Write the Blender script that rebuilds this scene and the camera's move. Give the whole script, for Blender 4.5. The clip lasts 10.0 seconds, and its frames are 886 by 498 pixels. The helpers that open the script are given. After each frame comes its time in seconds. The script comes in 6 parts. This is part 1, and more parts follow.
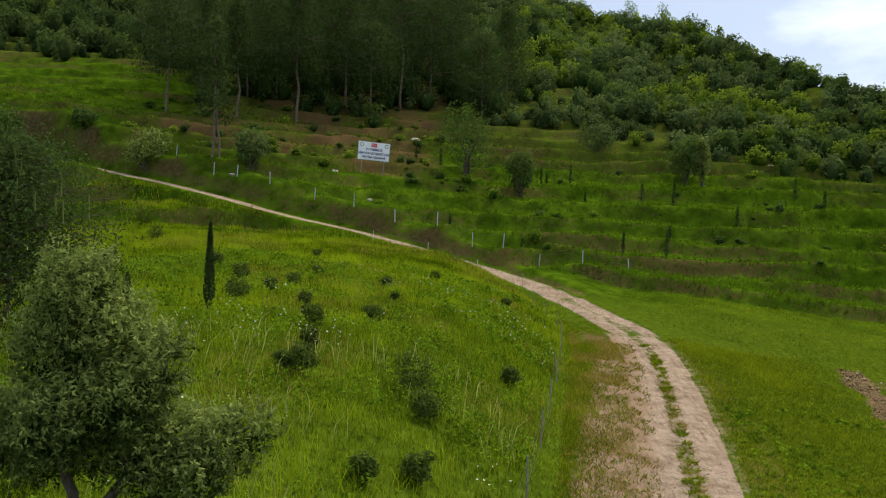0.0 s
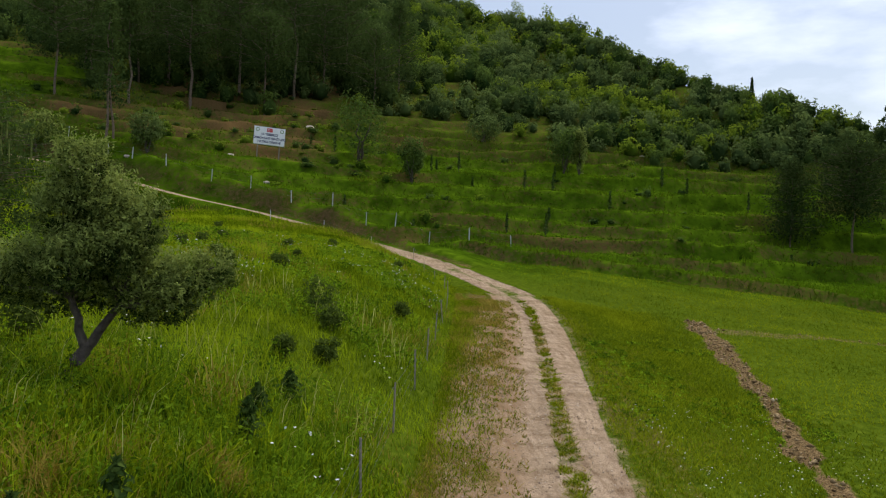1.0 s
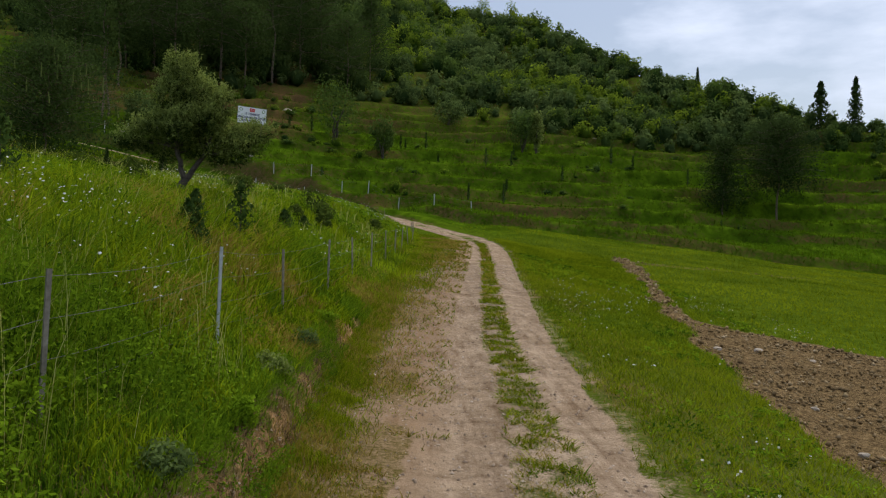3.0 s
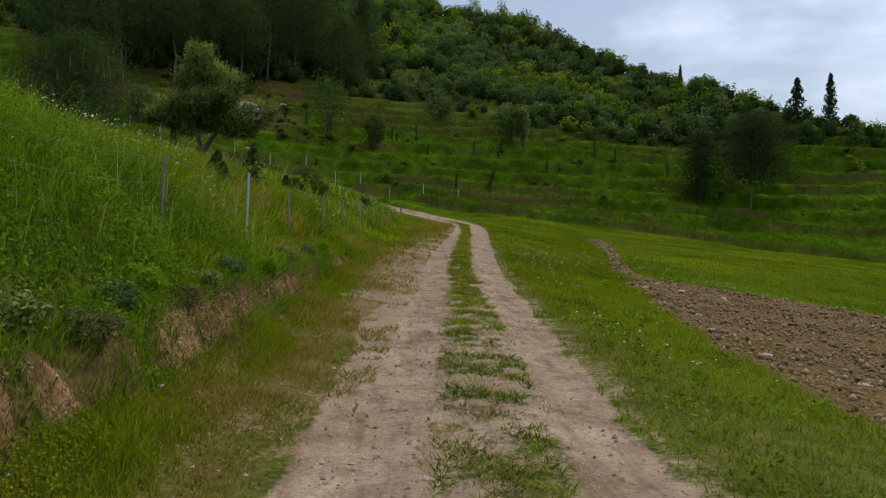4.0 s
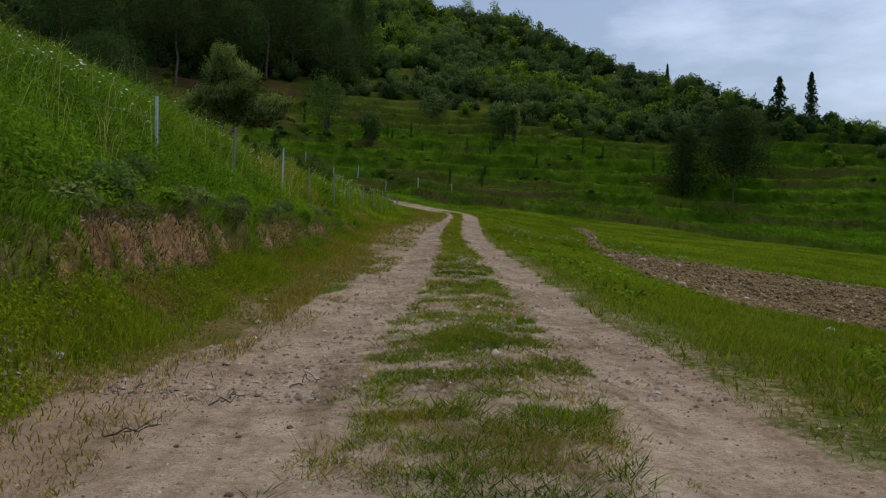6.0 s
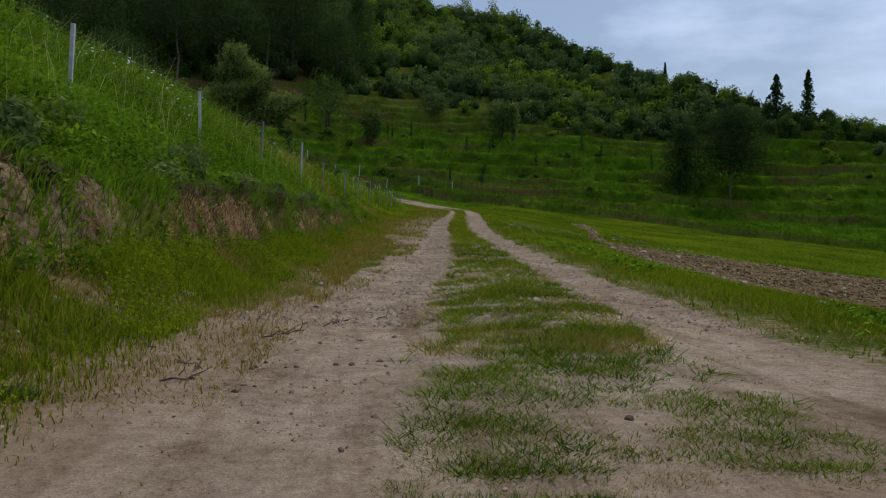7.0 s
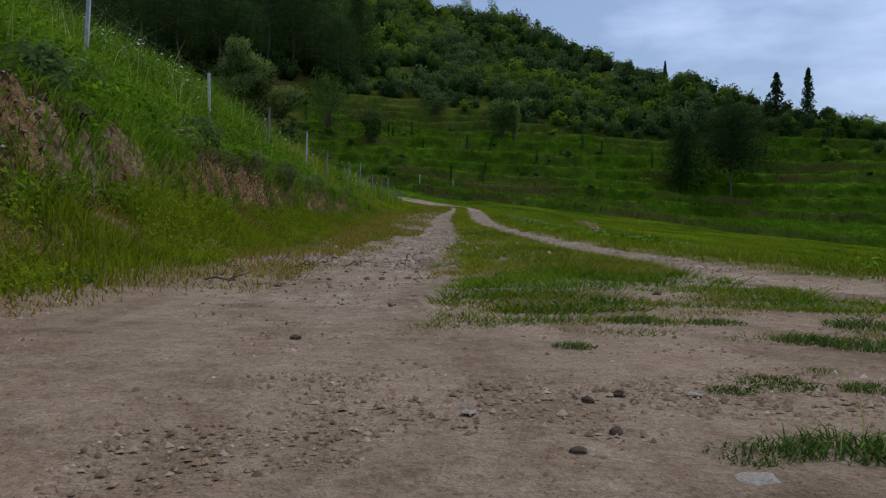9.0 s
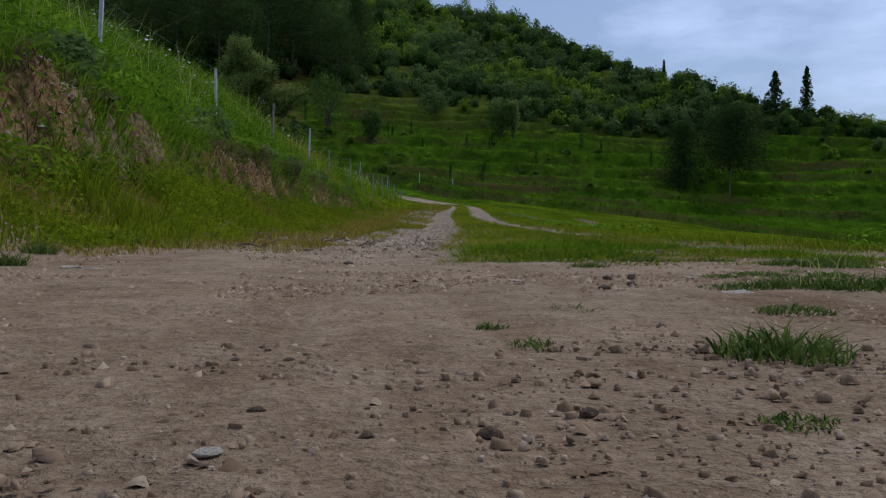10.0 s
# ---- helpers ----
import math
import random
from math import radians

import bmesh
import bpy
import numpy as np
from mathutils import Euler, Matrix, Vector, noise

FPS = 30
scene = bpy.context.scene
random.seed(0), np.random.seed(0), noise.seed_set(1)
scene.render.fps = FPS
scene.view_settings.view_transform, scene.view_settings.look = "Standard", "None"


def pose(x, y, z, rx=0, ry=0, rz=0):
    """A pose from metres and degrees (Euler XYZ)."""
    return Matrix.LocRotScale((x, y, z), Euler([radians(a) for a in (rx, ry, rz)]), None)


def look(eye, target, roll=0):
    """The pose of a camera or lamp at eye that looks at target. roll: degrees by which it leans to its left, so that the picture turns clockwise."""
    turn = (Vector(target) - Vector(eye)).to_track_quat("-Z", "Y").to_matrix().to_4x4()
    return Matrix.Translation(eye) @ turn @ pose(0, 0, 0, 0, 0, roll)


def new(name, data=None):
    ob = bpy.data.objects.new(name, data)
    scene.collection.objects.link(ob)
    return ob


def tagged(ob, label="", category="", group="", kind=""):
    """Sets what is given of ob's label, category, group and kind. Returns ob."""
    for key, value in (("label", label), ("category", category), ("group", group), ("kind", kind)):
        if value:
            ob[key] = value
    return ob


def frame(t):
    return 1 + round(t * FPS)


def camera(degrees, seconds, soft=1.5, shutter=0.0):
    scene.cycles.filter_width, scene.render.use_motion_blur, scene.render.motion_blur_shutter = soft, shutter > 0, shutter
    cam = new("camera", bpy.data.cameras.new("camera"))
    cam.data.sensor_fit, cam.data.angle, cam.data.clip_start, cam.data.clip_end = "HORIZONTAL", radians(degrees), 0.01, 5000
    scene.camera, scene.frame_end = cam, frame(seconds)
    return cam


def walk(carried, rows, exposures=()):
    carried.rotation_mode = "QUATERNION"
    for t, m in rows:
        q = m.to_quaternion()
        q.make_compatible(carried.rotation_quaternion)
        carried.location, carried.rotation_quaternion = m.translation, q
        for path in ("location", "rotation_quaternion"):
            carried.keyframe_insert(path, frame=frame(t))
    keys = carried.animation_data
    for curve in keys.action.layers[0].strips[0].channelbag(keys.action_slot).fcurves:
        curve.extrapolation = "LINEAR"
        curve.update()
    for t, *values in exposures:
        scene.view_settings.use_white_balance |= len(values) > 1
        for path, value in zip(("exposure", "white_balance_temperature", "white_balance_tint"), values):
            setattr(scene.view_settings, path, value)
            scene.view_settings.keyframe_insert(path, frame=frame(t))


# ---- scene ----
cam = camera(57.0, 10.0, 1.2)
PATH = [
    (0, (0.345, 20.554, 7.172), (0.16, 22.546, 7.146), 1.6),
    (0.5, (0.523, 18.614, 6.381), (0.493, 20.613, 6.356), 1.5),
    (1, (0.484, 16.67, 5.562), (0.562, 18.669, 5.539), 1.5),
    (1.5, (0.373, 14.801, 4.775), (0.483, 16.798, 4.751), 1.4),
    (2, (0.327, 12.729, 3.921), (0.453, 14.725, 3.897), 1.3),
    (2.5, (0.4, 10.653, 3.176), (0.539, 12.648, 3.152), 1.3),
    (4, (0.798, 4.548, 1.378), (0.961, 6.541, 1.351), 1.3),
    (4.5, (0.829, 3.23, 1.081), (0.999, 5.223, 1.053), 1.2),
    (5, (0.8, 2.181, 0.816), (0.972, 4.173, 0.788), 1.2),
    (6.5, (0.383, 0.594, 0.521), (0.563, 2.585, 0.493), 1.1),
    (7, (0.197, 0.231, 0.404), (0.379, 2.223, 0.374), 1.0),
    (7.5, (0.061, 0.069, 0.374), (0.242, 2.061, 0.345), 1.0),
    (8, (0.085, 0.044, 0.278), (0.265, 2.036, 0.249), 1.0),
    (8.5, (0.111, 0.11, 0.2), (0.292, 2.102, 0.172), 0.9),
    (9, (0.106, 0.133, 0.133), (0.287, 2.124, 0.105), 0.8),
    (9.5, (0.046, -0.014, 0.071), (0.228, 1.977, 0.042), 0.7),
    (10, (0.04, -0.036, 0.04), (0.223, 1.955, 0.011), 0.7),
]
walk(cam, [(t, look(eye, target, roll)) for t, eye, target, roll in PATH],
     exposures=[(0.0, 0.63, 7050, 13), (1.5, 0.38, 7000, 13), (2.5, 0.26, 6950, 13), (4.5, 0.08, 6600, 12), (7.0, -0.22, 6080, 11), (10.0, -0.25, 5650, 13)])


# ---- light ----
world = bpy.data.worlds.new("overcast_sky")
scene.world = world
world.use_nodes = True
SUN_HEIGHT, SUN_TURN = radians(55), radians(42)
wn, wl = world.node_tree.nodes, world.node_tree.links
wn.clear()
w_out = wn.new("ShaderNodeOutputWorld")
w_bg = wn.new("ShaderNodeBackground")
w_sky = wn.new("ShaderNodeTexSky")
w_sky.sky_type, w_sky.sun_disc = "NISHITA", False
w_sky.sun_elevation, w_sky.sun_rotation = SUN_HEIGHT, SUN_TURN
w_coord = wn.new("ShaderNodeTexCoord")
w_map = wn.new("ShaderNodeMapping")
w_map.inputs["Scale"].default_value = (1.6, 1.6, 5.0)
w_noise = wn.new("ShaderNodeTexNoise")
w_noise.inputs["Scale"].default_value, w_noise.inputs["Detail"].default_value = 1.9, 7
w_noise.inputs["Roughness"].default_value = 0.55
w_ramp = wn.new("ShaderNodeValToRGB")
w_ramp.color_ramp.elements[0].position, w_ramp.color_ramp.elements[0].color = 0.45, (0.18, 0.18, 0.18, 1)
w_ramp.color_ramp.elements[1].position, w_ramp.color_ramp.elements[1].color = 0.66, (1, 1, 1, 1)
w_mix = wn.new("ShaderNodeMix")
w_mix.data_type = "RGBA"
w_mix.inputs["B"].default_value = (9.0, 10.4, 12.9, 1)
w_bg.inputs["Strength"].default_value = 0.092
wl.new(w_coord.outputs["Generated"], w_map.inputs["Vector"])
wl.new(w_map.outputs["Vector"], w_noise.inputs["Vector"])
wl.new(w_noise.outputs["Fac"], w_ramp.inputs["Fac"])
wl.new(w_ramp.outputs["Color"], w_mix.inputs["Factor"])
wl.new(w_sky.outputs["Color"], w_mix.inputs["A"])
w_xyz = wn.new("ShaderNodeSeparateXYZ")
w_up = wn.new("ShaderNodeMapRange")
w_up.inputs["From Min"].default_value, w_up.inputs["From Max"].default_value = 0.05, 0.85
w_up.inputs["To Min"].default_value, w_up.inputs["To Max"].default_value = 0.80, 1.22
w_over = wn.new("ShaderNodeVectorMath")
w_over.operation = "SCALE"
wl.new(w_coord.outputs["Generated"], w_xyz.inputs["Vector"])
wl.new(w_xyz.outputs["Z"], w_up.inputs["Value"])
wl.new(w_mix.outputs["Result"], w_over.inputs[0])
wl.new(w_up.outputs["Result"], w_over.inputs["Scale"])
wl.new(w_over.outputs["Vector"], w_bg.inputs["Color"])
wl.new(w_bg.outputs["Background"], w_out.inputs["Surface"])

sun = new("sun", bpy.data.lights.new("sun", "SUN"))
sun.data.energy, sun.data.angle, sun.data.color = 2.1, radians(14), (1.0, 0.94, 0.80)
SUN_WAY = Vector((math.sin(SUN_TURN) * math.cos(SUN_HEIGHT), math.cos(SUN_TURN) * math.cos(SUN_HEIGHT), math.sin(SUN_HEIGHT)))
sun.matrix_world = look((0, 0, 60), Vector((0, 0, 60)) - SUN_WAY)


# ---- materials ----
def material(name):
    m = bpy.data.materials.new(name)
    m.use_nodes = True
    nodes = m.node_tree.nodes
    return m, nodes, m.node_tree.links, nodes["Principled BSDF"]


def noise_node(nodes, links, scale, detail=5.0, rough=0.6, coords="Object"):
    coord = nodes.new("ShaderNodeTexCoord")
    tex = nodes.new("ShaderNodeTexNoise")
    tex.inputs["Scale"].default_value, tex.inputs["Detail"].default_value = scale, detail
    tex.inputs["Roughness"].default_value = rough
    links.new(coord.outputs[coords], tex.inputs["Vector"])
    return tex.outputs["Fac"]


def ramp_node(nodes, links, fac, stops):
    ramp = nodes.new("ShaderNodeValToRGB")
    els = ramp.color_ramp.elements
    while len(els) < len(stops):
        els.new(0.5)
    for el, (at, colour) in zip(els, stops):
        el.position, el.color = at, (*colour, 1)
    links.new(fac, ramp.inputs["Fac"])
    return ramp.outputs["Color"]


def mix_node(nodes, links, fac, a, b):
    mix = nodes.new("ShaderNodeMix")
    mix.data_type = "RGBA"
    links.new(fac, mix.inputs["Factor"])
    for socket, value in ((mix.inputs["A"], a), (mix.inputs["B"], b)):
        if isinstance(value, tuple):
            socket.default_value = (*value, 1)
        else:
            links.new(value, socket)
    return mix.outputs["Result"]


def math_node(nodes, links, op, a, b=None, c=None, clamp=False):
    node = nodes.new("ShaderNodeMath")
    node.operation, node.use_clamp = op, clamp
    for k, value in enumerate((a, b, c)):
        if value is None:
            continue
        if isinstance(value, (int, float)):
            node.inputs[k].default_value = value
        else:
            links.new(value, node.inputs[k])
    return node.outputs[0]


def bump_node(nodes, links, fac, strength, distance, normal=None):
    bump = nodes.new("ShaderNodeBump")
    bump.inputs["Strength"].default_value, bump.inputs["Distance"].default_value = strength, distance
    links.new(fac, bump.inputs["Height"])
    if normal is not None:
        links.new(normal, bump.inputs["Normal"])
    return bump.outputs["Normal"]


def leaf_material(name, dark, light, through_share=0.3, rough=0.6):
    """Leaves and blades: colour runs from dark to light with the stored tone; some light passes through."""
    m, nodes, links, bsdf = material(name)
    tone = nodes.new("ShaderNodeAttribute")
    tone.attribute_name = "tone"
    mid = tuple((a + b) / 2 for a, b in zip(dark, light))
    big = noise_node(nodes, links, 0.35, 3.0)
    shade = math_node(nodes, links, "MULTIPLY_ADD", math_node(nodes, links, "SUBTRACT", big, 0.5), 0.7, tone.outputs["Fac"], clamp=True)
    colour = ramp_node(nodes, links, shade, [(0.0, dark), (0.5, mid), (1.0, light)])
    links.new(colour, bsdf.inputs["Base Color"])
    bsdf.inputs["Roughness"].default_value = rough
    bsdf.inputs["Specular IOR Level"].default_value = 0.0
    glow = nodes.new("ShaderNodeBsdfTranslucent")
    links.new(colour, glow.inputs["Color"])
    mix = nodes.new("ShaderNodeMixShader")
    mix.inputs["Fac"].default_value = through_share
    links.new(bsdf.outputs["BSDF"], mix.inputs[1])
    links.new(glow.outputs["BSDF"], mix.inputs[2])
    links.new(mix.outputs["Shader"], nodes["Material Output"].inputs["Surface"])
    return m


def plain_material(name, stops, scale, rough=0.8, metal=0.0, bump=0.3, depth=0.01, detail=6.0):
    m, nodes, links, bsdf = material(name)
    fac = noise_node(nodes, links, scale, detail)
    links.new(ramp_node(nodes, links, fac, stops), bsdf.inputs["Base Color"])
    fine = noise_node(nodes, links, scale * 6, 4.0)
    links.new(bump_node(nodes, links, fine, bump, depth), bsdf.inputs["Normal"])
    bsdf.inputs["Roughness"].default_value, bsdf.inputs["Metallic"].default_value = rough, metal
    bsdf.inputs["Specular IOR Level"].default_value = 0.2 if rough > 0.75 else 0.5
    return m


def ground_material():
    m, nodes, links, bsdf = material("valley_ground")
    mask = nodes.new("ShaderNodeAttribute")
    mask.attribute_name = "mask"
    split = nodes.new("ShaderNodeSeparateColor")
    links.new(mask.outputs["Color"], split.inputs["Color"])
    dirt_m, plough_m, bank_m, dry_m = split.outputs[0], split.outputs[1], split.outputs[2], mask.outputs["Alpha"]
    coarse, mid = noise_node(nodes, links, 0.45, 5), noise_node(nodes, links, 3.2, 6, 0.65)
    fine, grit = noise_node(nodes, links, 22, 6, 0.7), noise_node(nodes, links, 130, 5, 0.7)
    # soil with low green between the blades
    sod = ramp_node(nodes, links, mid, [(0.3, (0.028, 0.045, 0.004)), (0.5, (0.058, 0.092, 0.006)), (0.72, (0.10, 0.135, 0.012))])
    # greener sod on the hillside beyond the valley floor
    place = nodes.new("ShaderNodeTexCoord")
    xyz = nodes.new("ShaderNodeSeparateXYZ")
    links.new(place.outputs["Object"], xyz.inputs["Vector"])
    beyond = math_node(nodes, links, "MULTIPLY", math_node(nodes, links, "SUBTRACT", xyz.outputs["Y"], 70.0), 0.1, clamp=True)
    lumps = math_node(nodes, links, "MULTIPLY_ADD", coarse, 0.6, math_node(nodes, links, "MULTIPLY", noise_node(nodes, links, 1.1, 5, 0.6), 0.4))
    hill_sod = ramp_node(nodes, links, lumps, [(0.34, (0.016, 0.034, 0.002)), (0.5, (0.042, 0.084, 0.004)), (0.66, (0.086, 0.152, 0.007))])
    sod = mix_node(nodes, links, beyond, sod, hill_sod)
    close = math_node(nodes, links, "MULTIPLY", math_node(nodes, links, "SUBTRACT", 26.0, xyz.outputs["Y"]), 0.08, clamp=True)
    crumbs = math_node(nodes, links, "MULTIPLY", math_node(nodes, links, "SUBTRACT", fine, 0.43), 6.0, clamp=True)
    sod = mix_node(nodes, links, math_node(nodes, links, "MULTIPLY", math_node(nodes, links, "MULTIPLY", crumbs, close), 0.55), sod, (0.165, 0.118, 0.066))
    straw = ramp_node(nodes, links, fine, [(0.3, (0.052, 0.050, 0.010)), (0.5, (0.125, 0.092, 0.032)), (0.7, (0.20, 0.145, 0.060))])
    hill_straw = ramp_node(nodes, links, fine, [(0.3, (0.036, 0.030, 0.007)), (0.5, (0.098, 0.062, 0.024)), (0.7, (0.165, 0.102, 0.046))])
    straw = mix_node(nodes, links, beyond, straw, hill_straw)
    dirt = ramp_node(nodes, links, fine, [(0.25, (0.180, 0.131, 0.088)), (0.5, (0.330, 0.256, 0.180)), (0.75, (0.44, 0.362, 0.270))])
    specks = ramp_node(nodes, links, grit, [(0.36, (0.45, 0.42, 0.40)), (0.52, (1, 1, 1)), (0.68, (1.18, 1.18, 1.2))])
    mult = nodes.new("ShaderNodeMix")
    mult.data_type, mult.blend_type = "RGBA", "MULTIPLY"
    mult.inputs["Factor"].default_value = 0.7
    links.new(dirt, mult.inputs["A"])
    links.new(specks, mult.inputs["B"])
    dirt = mix_node(nodes, links, math_node(nodes, links, "MULTIPLY", coarse, 0.35), mult.outputs["Result"], (0.40, 0.318, 0.245))
    worn = ramp_node(nodes, links, mid, [(0.34, (0.58, 0.53, 0.48)), (0.5, (0.95, 0.94, 0.93)), (0.68, (1.15, 1.13, 1.11))])
    wear = nodes.new("ShaderNodeMix")
    wear.data_type, wear.blend_type = "RGBA", "MULTIPLY"
    wear.inputs["Factor"].default_value = 0.75
    links.new(dirt, wear.inputs["A"])
    links.new(worn, wear.inputs["B"])
    broad = ramp_node(nodes, links, noise_node(nodes, links, 0.9, 4, 0.6), [(0.36, (0.66, 0.61, 0.55)), (0.5, (0.98, 0.97, 0.96)), (0.64, (1.1, 1.1, 1.1))])
    stain = nodes.new("ShaderNodeMix")
    stain.data_type, stain.blend_type = "RGBA", "MULTIPLY"
    stain.inputs["Factor"].default_value = 0.7
    links.new(wear.outputs["Result"], stain.inputs["A"])
    links.new(broad, stain.inputs["B"])
    stretch = nodes.new("ShaderNodeMapping")
    stretch.inputs["Scale"].default_value = (7.0, 0.8, 1.0)
    stretch.inputs["Rotation"].default_value = (0, 0, radians(6))
    links.new(place.outputs["Object"], stretch.inputs["Vector"])
    treads = nodes.new("ShaderNodeTexNoise")
    treads.inputs["Scale"].default_value, treads.inputs["Detail"].default_value, treads.inputs["Roughness"].default_value = 1.0, 6, 0.65
    links.new(stretch.outputs["Vector"], treads.inputs["Vector"])
    rubbed = nodes.new("ShaderNodeMix")
    rubbed.data_type, rubbed.blend_type = "RGBA", "MULTIPLY"
    rubbed.inputs["Factor"].default_value = 0.7
    links.new(stain.outputs["Result"], rubbed.inputs["A"])
    links.new(ramp_node(nodes, links, treads.outputs["Fac"], [(0.36, (0.60, 0.54, 0.49)), (0.48, (0.96, 0.95, 0.94)), (0.64, (1.14, 1.13, 1.12))]), rubbed.inputs["B"])
    sand = nodes.new("ShaderNodeMix")
    sand.data_type, sand.blend_type = "RGBA", "MULTIPLY"
    sand.inputs["Factor"].default_value = 0.8
    links.new(rubbed.outputs["Result"], sand.inputs["A"])
    grains = noise_node(nodes, links, 420, 4, 0.75)
    links.new(ramp_node(nodes, links, grains, [(0.34, (0.55, 0.48, 0.42)), (0.48, (0.97, 0.96, 0.95)), (0.66, (1.28, 1.27, 1.25))]), sand.inputs["B"])
    stain = sand
    dirt = mix_node(nodes, links, math_node(nodes, links, "MULTIPLY", math_node(nodes, links, "MULTIPLY", dry_m, mid), 1.35, clamp=True), stain.outputs["Result"], (0.215, 0.135, 0.075))
    plough = ramp_node(nodes, links, fine, [(0.28, (0.075, 0.049, 0.020)), (0.5, (0.190, 0.130, 0.064)), (0.75, (0.30, 0.220, 0.120))])
    lumpy = noise_node(nodes, links, 9, 5, 0.7)
    turned = nodes.new("ShaderNodeMix")
    turned.data_type, turned.blend_type = "RGBA", "MULTIPLY"
    turned.inputs["Factor"].default_value = 0.9
    links.new(plough, turned.inputs["A"])
    links.new(ramp_node(nodes, links, lumpy, [(0.36, (0.42, 0.38, 0.34)), (0.5, (1, 1, 1)), (0.66, (1.6, 1.55, 1.5))]), turned.inputs["B"])
    plough = turned.outputs["Result"]
    earth = ramp_node(nodes, links, fine, [(0.26, (0.130, 0.070, 0.026)), (0.5, (0.370, 0.228, 0.104)), (0.75, (0.54, 0.372, 0.190))])

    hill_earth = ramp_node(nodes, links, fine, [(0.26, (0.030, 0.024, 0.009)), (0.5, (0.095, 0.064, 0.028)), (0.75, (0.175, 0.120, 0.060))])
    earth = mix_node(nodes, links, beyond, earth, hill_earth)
    clefts = ramp_node(nodes, links, mid, [(0.32, (0.35, 0.32, 0.28)), (0.5, (0.85, 0.85, 0.85)), (0.7, (1.25, 1.2, 1.15))])
    crack = nodes.new("ShaderNodeMix")
    crack.data_type, crack.blend_type = "RGBA", "MULTIPLY"
    crack.inputs["Factor"].default_value = 0.9
    links.new(earth, crack.inputs["A"])
    links.new(clefts, crack.inputs["B"])
    earth = crack.outputs["Result"]

    def edge(value, noise, wide, shift=0.0):
        """A mask with an uneven border."""
        rough = math_node(nodes, links, "MULTIPLY_ADD", math_node(nodes, links, "SUBTRACT", noise, 0.5 - shift), wide, value)
        return math_node(nodes, links, "MULTIPLY_ADD", math_node(nodes, links, "SUBTRACT", rough, 0.5), 3.0, 0.5, clamp=True)

    both = math_node(nodes, links, "MULTIPLY_ADD", fine, 0.5, math_node(nodes, links, "MULTIPLY", mid, 0.5))
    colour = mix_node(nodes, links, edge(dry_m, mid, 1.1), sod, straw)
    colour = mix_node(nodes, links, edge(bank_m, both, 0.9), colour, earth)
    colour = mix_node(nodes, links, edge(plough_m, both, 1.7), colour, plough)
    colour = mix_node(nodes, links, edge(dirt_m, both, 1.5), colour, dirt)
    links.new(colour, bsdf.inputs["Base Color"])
    bsdf.inputs["Roughness"].default_value = 0.95
    bsdf.inputs["Specular IOR Level"].default_value = 0.0
    ragged = math_node(nodes, links, "MULTIPLY", noise_node(nodes, links, 8, 6, 0.7), bank_m)
    n0 = bump_node(nodes, links, math_node(nodes, links, "MULTIPLY", lumpy, plough_m), 1.0, 0.16, bump_node(nodes, links, ragged, 1.0, 0.16))
    n1 = bump_node(nodes, links, fine, 0.6, 0.02, n0)
    links.new(bump_node(nodes, links, grit, 0.7, 0.006, n1), bsdf.inputs["Normal"])
    return m


M_GROUND = ground_material()
M_GRASS = leaf_material("meadow_grass", (0.058, 0.102, 0.003), (0.330, 0.428, 0.015), 0.45)
M_HILL = leaf_material("hillside_grass", (0.015, 0.040, 0.002), (0.104, 0.195, 0.008), 0.35)
M_LUSH = leaf_material("lush_grass", (0.030, 0.076, 0.005), (0.212, 0.345, 0.018), 0.45)
M_SHORT = leaf_material("short_turf", (0.070, 0.110, 0.004), (0.290, 0.342, 0.014), 0.35)
M_TUFT = leaf_material("tuft_blades", (0.034, 0.066, 0.013), (0.215, 0.285, 0.058), 0.4)
M_ROOT = leaf_material("dry_roots", (0.055, 0.038, 0.018), (0.34, 0.25, 0.125), 0.2)
M_WITHER = leaf_material("withered_shrub_leaves", (0.036, 0.042, 0.014), (0.190, 0.190, 0.066), 0.3)
M_WEED = leaf_material("olive_weeds", (0.024, 0.043, 0.003), (0.095, 0.130, 0.009), 0.3)
M_STRAW = leaf_material("dry_grass", (0.165, 0.125, 0.016), (0.44, 0.345, 0.075), 0.4)
M_SEED = leaf_material("seed_heads", (0.26, 0.29, 0.05), (0.58, 0.57, 0.20), 0.4)
M_SHOOT = leaf_material("pine_shoots", (0.14, 0.17, 0.05), (0.27, 0.29, 0.11), 0.2)
M_PETAL = leaf_material("white_petals", (0.62, 0.64, 0.58), (0.82, 0.82, 0.78), 0.3)
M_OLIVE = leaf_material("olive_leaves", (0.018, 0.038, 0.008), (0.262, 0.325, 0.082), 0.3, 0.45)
M_WOOD_LIGHT = leaf_material("oak_scrub_leaves", (0.034, 0.078, 0.009), (0.225, 0.310, 0.028), 0.4)
M_WOOD_DARK = leaf_material("dark_scrub_leaves", (0.020, 0.047, 0.011), (0.110, 0.172, 0.036), 0.35)
M_WOOD_GREY = leaf_material("grey_scrub_leaves", (0.028, 0.056, 0.016), (0.150, 0.210, 0.062), 0.35)
M_PINE = leaf_material("pine_needles", (0.017, 0.035, 0.010), (0.085, 0.130, 0.032), 0.3)
# darker copy of the pine needles, with shade mixed into the colour
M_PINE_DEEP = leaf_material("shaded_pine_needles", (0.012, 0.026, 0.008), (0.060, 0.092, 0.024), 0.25)
